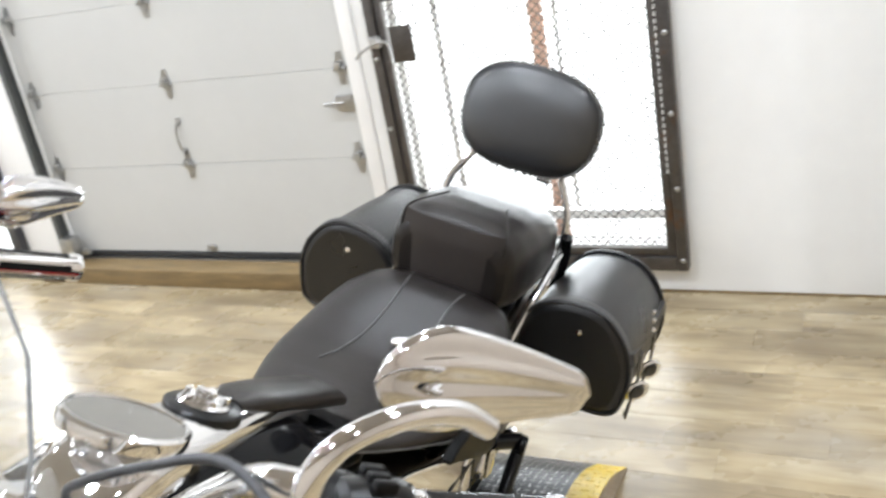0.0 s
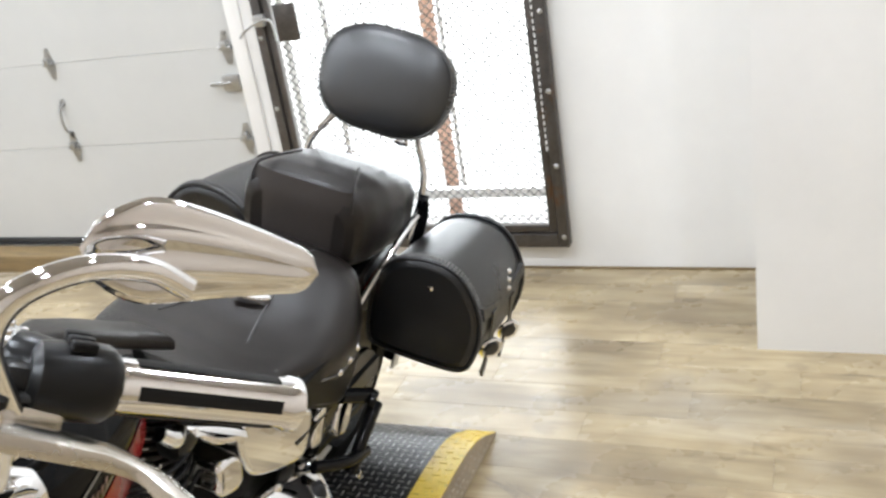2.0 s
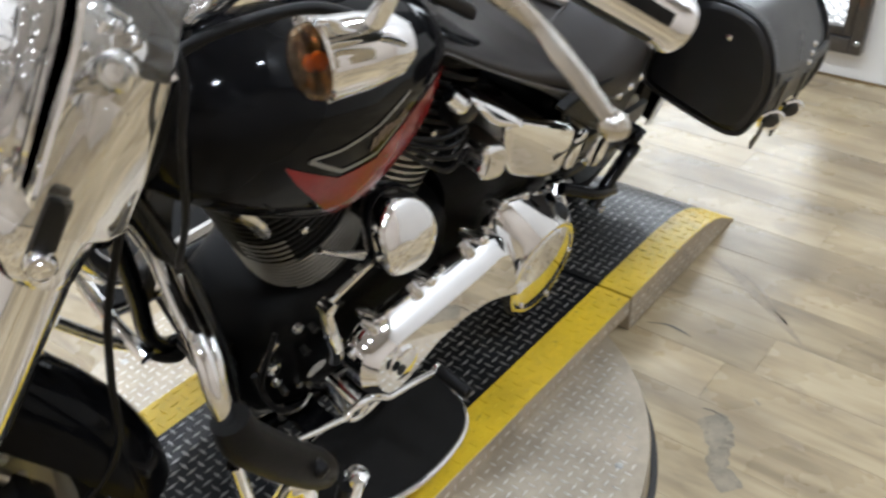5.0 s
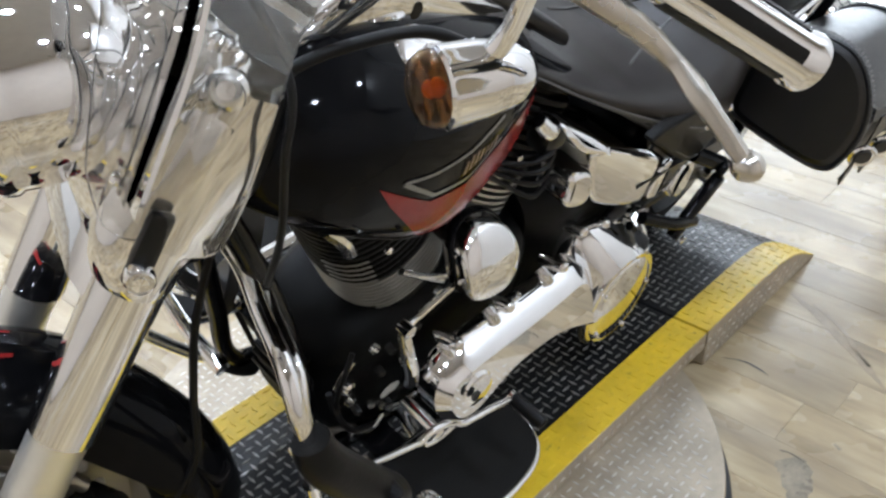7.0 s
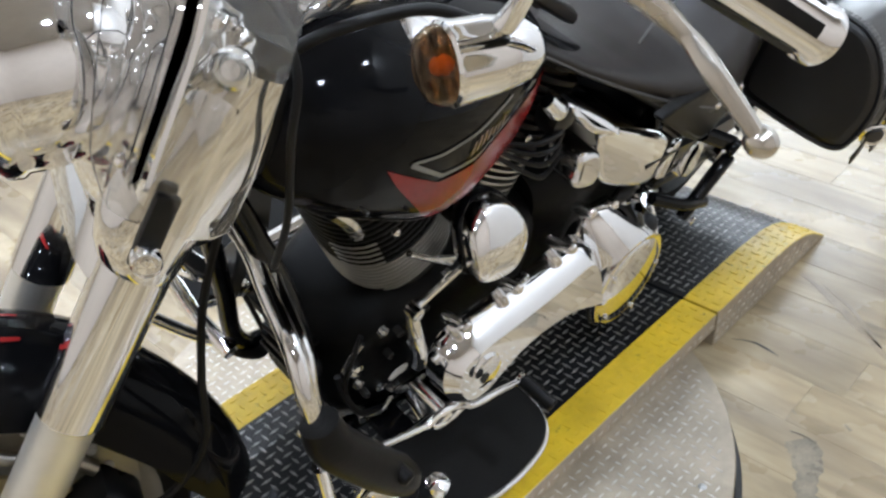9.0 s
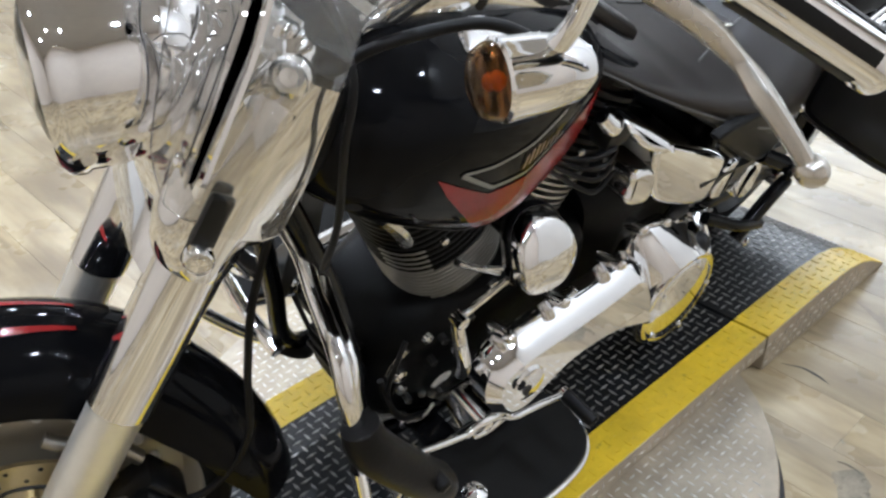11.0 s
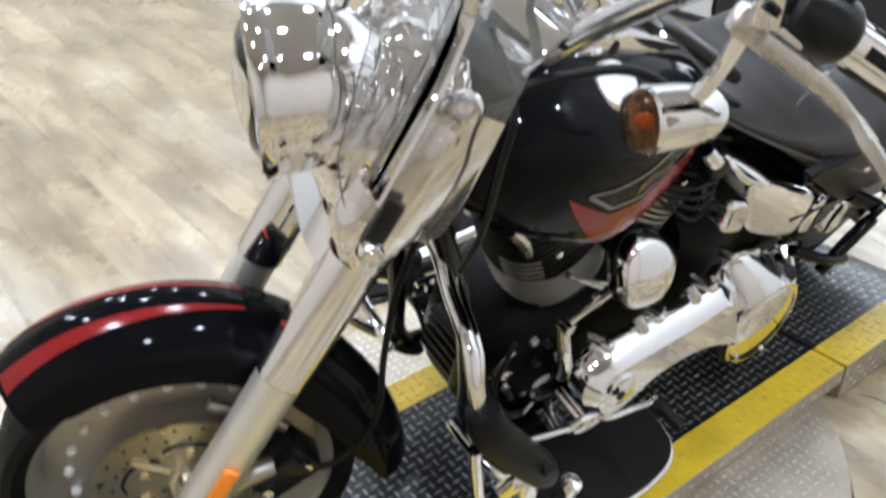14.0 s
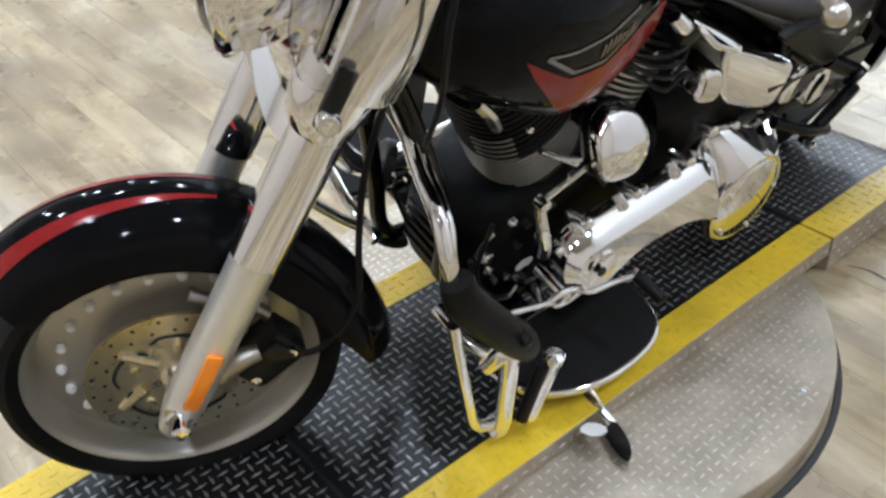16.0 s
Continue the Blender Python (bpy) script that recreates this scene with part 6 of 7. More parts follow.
loft(bm, [[(x, 0.165, z), (x, 0.178, z), (x, 0.178, z + 0.05), (x, 0.165, z + 0.05)] for x, z in ((0.20, 0.44), (0.08, 0.425), (-0.05, 0.41), (-0.2, 0.40))])
part("belt_guard", bm, PLASTIC, bike)
bm = BM()
tube(bm, [(0.09, 0.21, 0.545), (0.02, 0.25, 0.515)], 0.017, 12)
lathe(bm, [(0.02, 0), (0.022, 0.008), (0.02, 0.014), (0, 0.015)], axis((0.03, 0.253, 0.515), (-0.2, 1, -0.2)), 14)
part("passenger_peg", bm, BLACK_METAL, bike)
bm = BM()
tube(bm, [(-0.075, 0.232, 0.418), (-0.016, 0.238, 0.396), (0.063, 0.244, 0.325)], [0.015, 0.016, 0.014], 12)
tube(bm, [(0.16, 0.20, 0.40), (0.08, 0.24, 0.372), (0.0, 0.25, 0.345)], 0.014, 10)
part("peg_mount", bm, BLACK_METAL, bike)
bm = BM()
lathe(bm, [(0.009, 0), (0.009, 0.006), (0, 0.008)], axis((0.079, 0.268, 0.35), (0, 1, 0)), 12)
part("mount_bolt", bm, CHROME, bike)

# ---- engine, frame, controls ----
bm = BM()
loft(bm, [[(x, y, z) for y, z in superring(w, t, b_, 28, 4)] for x, w, t, b_ in ((0.40, 0.10, 0.44, 0.20), (0.46, 0.135, 0.47, 0.155), (0.60, 0.138, 0.47, 0.13), (0.78, 0.138, 0.46, 0.13), (0.86, 0.115, 0.42, 0.16), (0.895, 0.065, 0.36, 0.20))])
eng = part("engine", bm, WRINKLE, bike, "black V-twin engine with machined fin edges")
bm = BM()
loft(bm, [[(x, y, z) for y, z in superring(w, t, b_, 24, 4)] for x, w, t, b_ in ((0.10, 0.10, 0.48, 0.24), (0.16, 0.13, 0.52, 0.2), (0.36, 0.135, 0.52, 0.18), (0.44, 0.11, 0.50, 0.2))])
part("gearbox", bm, WRINKLE, eng, "black gearbox housing")


def cylinder(base, lean, z0, nb):
    """One cylinder: dark foot, bright-edged fins, black head and rocker cover."""
    m = Matrix.Translation(base) @ pose(0, 0, 0, 0, math.degrees(lean), 0)
    o = rounded([(-0.098, -0.095), (0.108, -0.095), (0.108, 0.095), (-0.098, 0.095)], 3)
    bm = BM()
    plate(bm, inset(o, 0.02), z0 - 0.06, 0.33, 0.005, m, "z")
    part("barrel", bm, WRINKLE, eng, "black cylinder barrel")
    bm = BM()
    plate(bm, inset(o, 0.003), z0, z0 + 0.016, 0.005, m, "z")
    part("barrel_foot", bm, SATIN, eng, "dark satin cylinder foot")
    for k in range(nb):
        z = z0 + 0.020 + k * 0.0125
        bm = BM()
        plate(bm, o, z, z + 0.004, 0.0012, m, "z")
        part("fin", bm, FIN_EDGE, eng, "fin with a machined bright edge")
    z1 = z0 + 0.020 + nb * 0.0125
    n = int((0.33 - z1) / 0.0165)
    for k in range(n):
        z = z1 + k * 0.0165
        bm = BM()
        plate(bm, o, z, z + 0.0085, 0.002, m, "z")
        f = part("head_fin", bm, WRINKLE, eng, "black cylinder head fin")
        if k < 5:
            bm = BM()
            c = [p for p in inset(o, -0.0008) if p[0] > 0.045 and p[1] > 0.02]
            c.sort(key=lambda p: -math.atan2(p[1], p[0] - 0.02))
            tube(bm, [(p[0], p[1], z + 0.006) for p in c], 0.0016, 6, m, curved=False)
            part("bright_edge", bm, FIN_EDGE, f)
    bm = BM()
    plate(bm, inset(o, 0.006), 0.332, 0.372, 0.02, m, "z")
    part("rocker_box", bm, BLACK_PAINT, eng, "black rocker cover")
    for x, z in ((0.03, 0.215), (-0.045, 0.255)):
        bm = BM()
        lathe(bm, [(0.007, 0), (0.007, 0.006), (0.004, 0.008), (0, 0.006)], m @ axis((x, 0.093, z), (0, 1, 0)), 12)
        part("head_bolt", bm, CHROME, eng)


cylinder((0.700, 0.010, 0.445), radians(27), 0.020, 8)
cylinder((0.60, 0.0, 0.45), radians(-26), 0.05, 10)
for P, r in (([(0.70, 0.13, 0.50), (0.76, 0.125, 0.545), (0.80, 0.12, 0.575)], 0.006), ([(0.66, 0.135, 0.49), (0.74, 0.13, 0.535)], 0.005), ([(0.86, 0.12, 0.40), (0.875, 0.115, 0.37), (0.88, 0.11, 0.33)], 0.005)):
    bm = BM()
    tube(bm, P, r, 10)
    part("oil_line", bm, CHROME_SOFT, eng)
for x, z in ((0.86, 0.30), (0.80, 0.24), (0.83, 0.42), (0.70, 0.47)):
    bm = BM()
    lathe(bm, [(0.010, 0), (0.010, 0.008), (0.005, 0.010), (0, 0.008)], axis((x, 0.126, z), (0, 1, 0)), 10)
    part("case_bolt", bm, CHROME_SOFT, eng)
for P, r, mt in (([(0.90, 0.115, 0.34), (0.89, 0.135, 0.29), (0.86, 0.15, 0.24), (0.80, 0.152, 0.205)], 0.006, RUBBER), ([(0.87, 0.12, 0.43), (0.89, 0.13, 0.39), (0.895, 0.13, 0.33), (0.88, 0.135, 0.27)], 0.0045, RUBBER),
                 ([(0.79, 0.152, 0.225), (0.82, 0.158, 0.215), (0.85, 0.155, 0.225)], 0.004, CHROME_SOFT), ([(0.735, 0.150, 0.33), (0.765, 0.152, 0.345), (0.78, 0.150, 0.375)], 0.004, CHROME_SOFT)):
    bm = BM()
    tube(bm, P, r, 8)
    part("engine_hose", bm, mt, eng)
for x, y, z in ((0.812, 0.140, 0.355), (0.772, 0.142, 0.235), (0.842, 0.135, 0.262), (0.80, 0.140, 0.405), (0.752, 0.142, 0.435)):
    bm = BM()
    lathe(bm, [(0.0075, -0.01), (0.0075, 0.004), (0.006, 0.006), (0.003, 0.004), (0, 0.004)], axis((x, y, z), (0.2, 1, 0.1)), 6)
    part("cover_bolt", bm, SATIN, eng)
bm = BM()
plate(bm, rounded([(0.842, 0.215), (0.862, 0.228), (0.858, 0.196), (0.838, 0.192)], 1), 0.140, 0.150, 0.002)
part("clamp_plate", bm, CHROME_SOFT, eng)
for k in range(5):
    bm = BM()
    box(bm, (0.885 + 0.004 * k, 0, 0.23 + 0.032 * k), (0.03, 0.15 - 0.010 * k, 0.010), bevel=0.003)
    part("case_rib", bm, WRINKLE, eng)

# primary cover: a level arm and a drum whose shoulder rises to the mounting lugs
PO = [(0.785, 0.340), (0.772, 0.380), (0.735, 0.404), (0.60, 0.405), (0.47, 0.410), (0.385, 0.420), (0.348, 0.36), (0.350, 0.27), (0.40, 0.288), (0.47, 0.312), (0.58, 0.316), (0.645, 0.300), (0.70, 0.282), (0.755, 0.29)]
bm = BM()
PS = Matrix(((1, 0, 0, 0), (0, 1, -0.40, 0.144), (0, 0, 1, 0), (0, 0, 0, 1)))
plate(bm, rounded(PO, 2), 0.192, 0.252, 0.020, PS, seg=1)
prim = part("primary_cover", bm, CHROME, bike, "polished chrome primary cover")
DC = (0.243, 0.266)
lug = lambda a: float(smooth_at(a, [-30, 5, 30, 48, 62, 80, 100, 125, 148, 165, 182, 200], [0.106, 0.110, 0.128, 0.158, 0.174, 0.160, 0.147, 0.152, 0.170, 0.144, 0.116, 0.107]))
deg = [-180 + 360 * j / 96 for j in range(96)]
LR = [lug(max(-30, min(200, a if a > -95 else a + 360))) for a in deg]
rim = lambda y, k: [(DC[0] + (0.106 + (l - 0.106) * k) * math.cos(radians(a)), y, DC[1] + (0.106 + (l - 0.106) * k) * math.sin(radians(a))) for a, l in zip(deg, LR)]
bm = BM()
loft(bm, [rim(0.12, 0.98), rim(0.150, 0.99), rim(0.157, 1.0), rim(0.164, 0.99), rim(0.175, 0.92), rim(0.19, 0.80), rim(0.21, 0.60), rim(0.228, 0.38), rim(0.242, 0.16), rim(0.250, 0.03)])
part("primary_drum", bm, CHROME, prim, "chrome drum with a sloping shoulder")
bm = BM()
lathe(bm, [(0.108, -0.020), (0.112, -0.002), (0.110, 0.006), (0.103, 0.008), (0.098, 0.006), (0.094, 0.010), (0.080, 0.0135), (0.060, 0.017), (0.040, 0.0195), (0.02, 0.021), (0.0, 0.0215)], axis((DC[0], 0.256, DC[1]), (0, 1, 0.15)), 64)
der = part("derby_cover", bm, CHROME, prim, "round chrome derby cover")
bm = BM()
lathe(bm, [(0.109, -0.016), (0.1155, -0.010), (0.1155, -0.004), (0.109, -0.003)], axis((DC[0], 0.256, DC[1]), (0, 1, 0.15)), 64)
part("derby_gasket", bm, SEAL, prim, "thin black gasket")
for k in range(5):
    a = k * 2 * math.pi / 5 + 0.6
    bm = BM()
    lathe(bm, [(0.0065, 0), (0.0065, 0.005), (0.003, 0.007), (0, 0.004)], axis((DC[0] + 0.088 * math.cos(a), 0.266 - 0.015 * math.sin(a), DC[1] + 0.088 * math.sin(a)), (0, 1, 0.17)), 10)
    part("cover_screw", bm, CHROME_SOFT, prim)
# solid black ellipsoids put the shade of recesses onto the drum
for c, r in (((0.300, 0.240, 0.300), (0.026, 0.015, 0.018)), ((0.185, 0.222, 0.362), (0.018, 0.024, 0.028)), ((0.215, 0.166, 0.420), (0.030, 0.014, 0.012))):
    bm = BM()
    ellipsoid(bm, (0, 0, 0), r, pose(*c, -20, 0, 0), 18, 10)
    part("recess", bm, SEAL, prim, "black oval standing for a shaded recess")
for x, z, y in ((0.338, 0.435, 0.162), (0.262, 0.415, 0.166), (0.095, 0.352, 0.162), (0.595, 0.432, 0.20), (0.45, 0.44, 0.20), (0.72, 0.425, 0.20)):
    bm = BM()
    lathe(bm, [(0.0, -0.04), (0.012, -0.04), (0.012, 0.008), (0.009, 0.014), (0.006, 0.016), (0.0, 0.016)], axis((x, y, z), (0, 1, 0.4)), 14)
    part("flange_bolt", bm, CHROME, prim)
bm = BM()
lathe(bm, [(0.038, -0.02), (0.040, 0.003), (0.035, 0.009), (0.025, 0.011), (0.0, 0.012)], axis((0.697, 0.253, 0.335), (0, 1, 0.26)), 40)
part("inspection_cover", bm, CHROME, prim, "small round chrome inspection cover")
bm = BM()
lathe(bm, [(0.010, 0.0), (0.010, 0.003), (0.0, 0.003)], axis((0.715, 0.2670, 0.35), (0, 1, 0.26)), 14)
part("cover_screw", bm, SEAL, prim)
bm = BM()
tube(bm, [(0.42, 0.21, 0.277), (0.50, 0.235, 0.290), (0.62, 0.235, 0.292)], 0.006, 8)
part("case_lip", bm, CHROME, prim)

# horn cover: an upper facet that faces the ceiling and a lower one that faces the floor
HO = rounded([(0.653, 0.627), (0.623, 0.615), (0.608, 0.593), (0.606, 0.56), (0.622, 0.527), (0.647, 0.513), (0.708, 0.523), (0.729, 0.543), (0.727, 0.602), (0.697, 0.627)], 2)
HC = (0.667, 0.575)


def horn_ring(k, y):
    out = []
    for x, z in HO:
        x, z = HC[0] + (x - HC[0]) * k, HC[1] + (z - HC[1]) * k
        out.append((x, y - float(smooth_at(z, [0.50, 0.562, 0.578, 0.594, 0.64], [-0.024, -0.0054, 0.002, 0.0128, 0.0496])), z))
    return out


bm = BM()
loft(bm, [horn_ring(0.96, 0.140), horn_ring(1.0, 0.146), horn_ring(1.0, 0.176), horn_ring(0.99, 0.185), horn_ring(0.955, 0.192), horn_ring(0.90, 0.1955), horn_ring(0.6, 0.199), horn_ring(0.3, 0.2), horn_ring(0.02, 0.2)])
horn = part("horn_cover", bm, CHROME, bike, "chrome horn cover of two facets")
bm = BM()
loft(bm, [horn_ring(1.03, 0.152), horn_ring(1.045, 0.155), horn_ring(1.045, 0.163), horn_ring(1.03, 0.166)])
part("horn_rim", bm, BLACK_METAL, horn)
bm = BM()
box(bm, (0.69, 0.10, 0.59), (0.03, 0.12, 0.03), bevel=0.004)
part("horn_bracket", bm, BLACK_METAL, horn)

# oil tank and side covers
bm = BM()
TILT = Matrix(((1, 0, 0, 0), (0, 1, -0.30, 0.156), (0, 0, 1, 0), (0, 0, 0, 1)))
o = rounded([(0.352, 0.632), (0.29, 0.604), (0.20, 0.560), (0.135, 0.527), (0.114, 0.503), (0.166, 0.446), (0.19, 0.438), (0.27, 0.470), (0.335, 0.503), (0.358, 0.530), (0.362, 0.585)], 2)
plate(bm, o, 0.02, 0.166, 0.012, TILT, seg=5)
oil = part("oil_tank", bm, CHROME, bike, "chrome horseshoe oil tank")
for nm, mt, o, hi in (("tank_band", BLACK_METAL, [(0.124, 0.508), (0.0, 0.458), (0.05, 0.396), (0.176, 0.446)], 0.150),
                      ("tank_strap", CHROME, [(0.099, 0.501), (0.053, 0.482), (0.105, 0.416), (0.151, 0.435)], 0.163),
                      ("tank_end", CHROME, [(0.006, 0.464), (-0.054, 0.440), (-0.002, 0.374), (0.058, 0.398)], 0.160)):
    bm = BM()
    plate(bm, rounded(o, 1), 0.03, hi, 0.008, TILT)
    part(nm, bm, mt, oil)
bm = BM()
o = rounded([(0.469, 0.637), (0.416, 0.629), (0.400, 0.606), (0.413, 0.561), (0.471, 0.575), (0.484, 0.593), (0.468, 0.606)], 2)
plate(bm, o, 0.11, 0.178, 0.010, Matrix(((1, 0, 0, 0), (0, 1, -0.30, 0.18), (0, 0, 1, 0), (0, 0, 0, 1))), seg=4)
coil = part("coil_cover", bm, CHROME, bike, "sculpted chrome coil cover")
bm = BM()
o = rounded([(0.520, 0.748), (0.466, 0.724), (0.400, 0.682), (0.430, 0.676), (0.476, 0.694), (0.496, 0.712)], 2)
plate(bm, o, 0.12, 0.175, 0.012, Matrix(((1, 0, 0, 0), (0, 1, -0.80, 0.56), (0, 0, 1, 0), (0, 0, 0, 1))), seg=4)
tube(bm, [(0.52, 0.125, 0.735), (0.545, 0.135, 0.745), (0.565, 0.125, 0.765)], [0.014, 0.016, 0.012], 12)
part("coil_cover_top", bm, CHROME, coil)
for k in range(4):
    bm = BM()
    tube(bm, [(0.50 - 0.01 * k, 0.13, 0.70 - 0.03 * k), (0.53, 0.145, 0.70 - 0.03 * k), (0.57, 0.135, 0.69 - 0.02 * k), (0.62 + 0.01 * k, 0.10, 0.69)], 0.0045, 8)
    part("plug_wire", bm, RUBBER, eng)
bm = BM()
box(bm, (0.515, 0.12, 0.715), (0.06, 0.05, 0.05), pose(0, 0, 0), 0.015)
part("coil", bm, PLASTIC, eng)

# frame
for s in (1, -1):
    bm = BM()
    tube(bm, [(1.13, s * 0.03, 0.93), (1.10, s * 0.06, 0.84), (1.01, s * 0.095, 0.60), (0.955, s * 0.11, 0.38), (0.92, s * 0.115, 0.22), (0.84, s * 0.12, 0.155), (0.6, s * 0.125, 0.15), (0.3, s * 0.13, 0.17), (0.16, s * 0.13, 0.24), (0.12, s * 0.13, 0.40), (0.14, s * 0.12, 0.58)], 0.0165, 14)
    part("frame_tube", bm, BLACK_METAL, bike, "black frame down tube")
    bm = BM()
    lathe(bm, [(0.014, 0), (0.014, 0.01), (0.009, 0.014), (0, 0.013)], axis((0.860, s * 0.112, 0.325), (0, s, 0)), 14)
    part("frame_bolt", bm, CHROME, bike)
bm = BM()
tube(bm, [(1.14, 0, 0.98), (1.0, 0, 0.90), (0.7, 0, 0.80), (0.4, 0, 0.70), (0.15, 0, 0.58)], 0.024, 14)
part("frame_tube", bm, BLACK_METAL, bike)
bm = BM()
box(bm, (0.925, 0.075, 0.315), (0.03, 0.04, 0.10), pose(0, 0, 0), 0.01)
part("regulator", bm, WRINKLE, bike)
bm = BM()
loft(bm, [[(1.055, y, z) for y, z in superring(0.055, 0.86, 0.70, 16, 4)], [(1.02, y, z) for y, z in superring(0.06, 0.86, 0.66, 16, 4)]])
part("ignition_box", bm, PLASTIC, bike)

# wiring and hoses in front of the tank
for P, r in (([(1.10, 0.10, 1.12), (1.10, 0.165, 1.06), (1.108, 0.178, 0.98), (1.085, 0.16, 0.85), (1.06, 0.12, 0.72)], 0.0045),):
    bm = BM()
    tube(bm, P, r, 10)
    part("wiring_hose", bm, RUBBER, bike)
bm = BM()
ellipsoid(bm, (0, 0, 0), (0.045, 0.095, 0.115), pose(1.085, 0.03, 0.92, 0, -25, 0), 20, 12)
part("neck_cover", bm, WRINKLE, bike, "black neck cover")

# crash bar, sleeves, highway pegs
for s in (1, -1):
    bm = BM()
    tube(bm, [(1.068, s * 0.0, 0.745), (1.066, s * 0.03, 0.738), (1.058, s * 0.07, 0.705), (1.068, s * 0.12, 0.678), (1.092, s * 0.20, 0.665), (1.102, s * 0.243, 0.625), (1.096, s * 0.266, 0.575)], 0.0125, 16)
    cb = part("crash_bar", bm, CHROME, bike, "chrome engine guard with black sleeves")
    for P, r in (([(1.045, s * 0.0, 0.735), (1.043, s * 0.03, 0.725), (1.036, s * 0.07, 0.688), (1.046, s * 0.12, 0.658), (1.072, s * 0.20, 0.645), (1.088, s * 0.238, 0.610), (1.086, s * 0.258, 0.57)], 0.0095), ([(0.965, s * 0.315, 0.37), (0.95, s * 0.28, 0.27), (0.945, s * 0.2, 0.215), (0.94, s * 0.1, 0.20)], 0.0155)):
        bm = BM()
        tube(bm, P, r, 12)
        part("guard_tube", bm, CHROME, cb)
    bm = BM()
    tube(bm, [(1.096, s * 0.264, 0.592), (1.084, s * 0.282, 0.55), (1.03, s * 0.307, 0.475), (0.985, s * 0.322, 0.42), (0.962, s * 0.325, 0.385)], [0.026, 0.031, 0.032, 0.031, 0.026], 16)
    part("sleeve", bm, RUBBER, cb, "black rubber guard sleeve")
bm = BM()
tube(bm, [(1.083, 0.268, 0.475), (1.072, 0.284, 0.40), (1.048, 0.312, 0.265), (1.034, 0.326, 0.200), (1.012, 0.337, 0.185), (0.990, 0.342, 0.19)], 0.0115, 12)
part("heel_guard", bm, CHROME, bike, "bent chrome guard rod")
bm = BM()
tube(bm, [(1.018, 0.305, 0.345), (1.006, 0.316, 0.388), (0.994, 0.324, 0.385), (0.988, 0.340, 0.27), (0.988, 0.352, 0.185), (1.004, 0.353, 0.165)], [0.015, 0.017, 0.018, 0.018, 0.017, 0.011], 14)
part("peg_arm", bm, CHROME, bike, "chrome highway peg arm")
bm = BM()
tube(bm, [(0.905, 0.350, 0.330), (0.926, 0.361, 0.215), (0.933, 0.365, 0.180)], 0.0165, 16, curved=False)
lathe(bm, [(0.019, 0), (0.019, 0.012), (0.012, 0.016), (0, 0.016)], axis((0.905, 0.350, 0.328), (-0.15, -0.1, 1)), 16)
hp = part("highway_peg", bm, CHROME, bike, "chrome highway peg with ribbed rubber")
bm = BM()
tube(bm, [(0.923, 0.348, 0.325), (0.943, 0.359, 0.215), (0.950, 0.363, 0.185)], 0.0125, 10, curved=False)
part("peg_rubber", bm, RUBBER, hp)

# floorboard
for s in (1, -1):
    bz = 0.195
    o = rounded([(0.95, 0.205), (0.945, 0.285), (0.89, 0.358), (0.80, 0.396), (0.70, 0.402), (0.605, 0.386), (0.563, 0.33), (0.572, 0.205)], 3)
    o = [(p[0], s * p[1]) for p in o]
    bm = BM()
    plate(bm, o, bz - 0.012, bz + 0.002, 0.005, ax="z")
    fb = part("floorboard", bm, CHROME, bike, "black rubber floorboard with a chrome rim")
    bm = BM()
    plate(bm, inset(o, 0.008), bz, bz + 0.010, 0.004, ax="z")
    part("board_pad", bm, BOARD, fb, "black rubber pad")
    bm = BM()
    box(bm, (0.80, s * 0.19, bz - 0.02), (0.06, 0.12, 0.02), bevel=0.005)
    part("board_bracket", bm, BLACK_METAL, fb)
    bm = BM()
    box(bm, (0.66, s * 0.19, bz - 0.02), (0.06, 0.12, 0.02), bevel=0.005)
    part("board_bracket", bm, BLACK_METAL, fb)

# shifter
bm = BM()
tube(bm, [(1.000, 0.290, 0.462), (0.945, 0.293, 0.440), (0.890, 0.296, 0.420)], 0.0052, 10)
tube(bm, [(0.815, 0.299, 0.402), (0.79, 0.304, 0.386), (0.735, 0.309, 0.378), (0.672, 0.312, 0.356)], 0.0055, 10)
tube(bm, [(0.895, 0.296, 0.422), (0.875, 0.296, 0.43), (0.845, 0.298, 0.425), (0.815, 0.299, 0.402)], 0.0062, 10)
tube(bm, [(0.895, 0.296, 0.420), (0.875, 0.296, 0.398), (0.845, 0.298, 0.392), (0.815, 0.299, 0.402)], 0.006, 10)
lathe(bm, [(0.010, -0.07), (0.010, 0.006), (0.006, 0.009), (0, 0.009)], axis((0.855, 0.296, 0.412), (0, 1, 0)), 16)
sh = part("shift_lever", bm, CHROME, bike, "chrome heel and toe shifter")
for c, d in (((0.670, 0.313, 0.356), (-0.1, 1, -0.1)), ((1.002, 0.289, 0.464), (-0.1, 1, -0.1))):
    bm = BM()
    lathe(bm, [(0.0, -0.006), (0.009, -0.006), (0.012, 0.0), (0.012, 0.062), (0.008, 0.066), (0, 0.066)], axis(c, d), 14)
    part("toe_rubber", bm, RUBBER, sh)
    bm = BM()
    lathe(bm, [(0.0, -0.010), (0.010, -0.010), (0.011, -0.004), (0.008, 0.0), (0, 0.0)], axis(c, d), 12)
    part("pivot_cap", bm, CHROME, sh)
bm = BM()
tube(bm, [(0.815, 0.16, 0.495), (0.812, 0.178, 0.45), (0.80, 0.188, 0.40), (0.798, 0.19, 0.37)], [0.010, 0.012, 0.013, 0.012], 12)
tube(bm, [(0.815, 0.165, 0.498), (0.69, 0.165, 0.545)], 0.0055, 8)
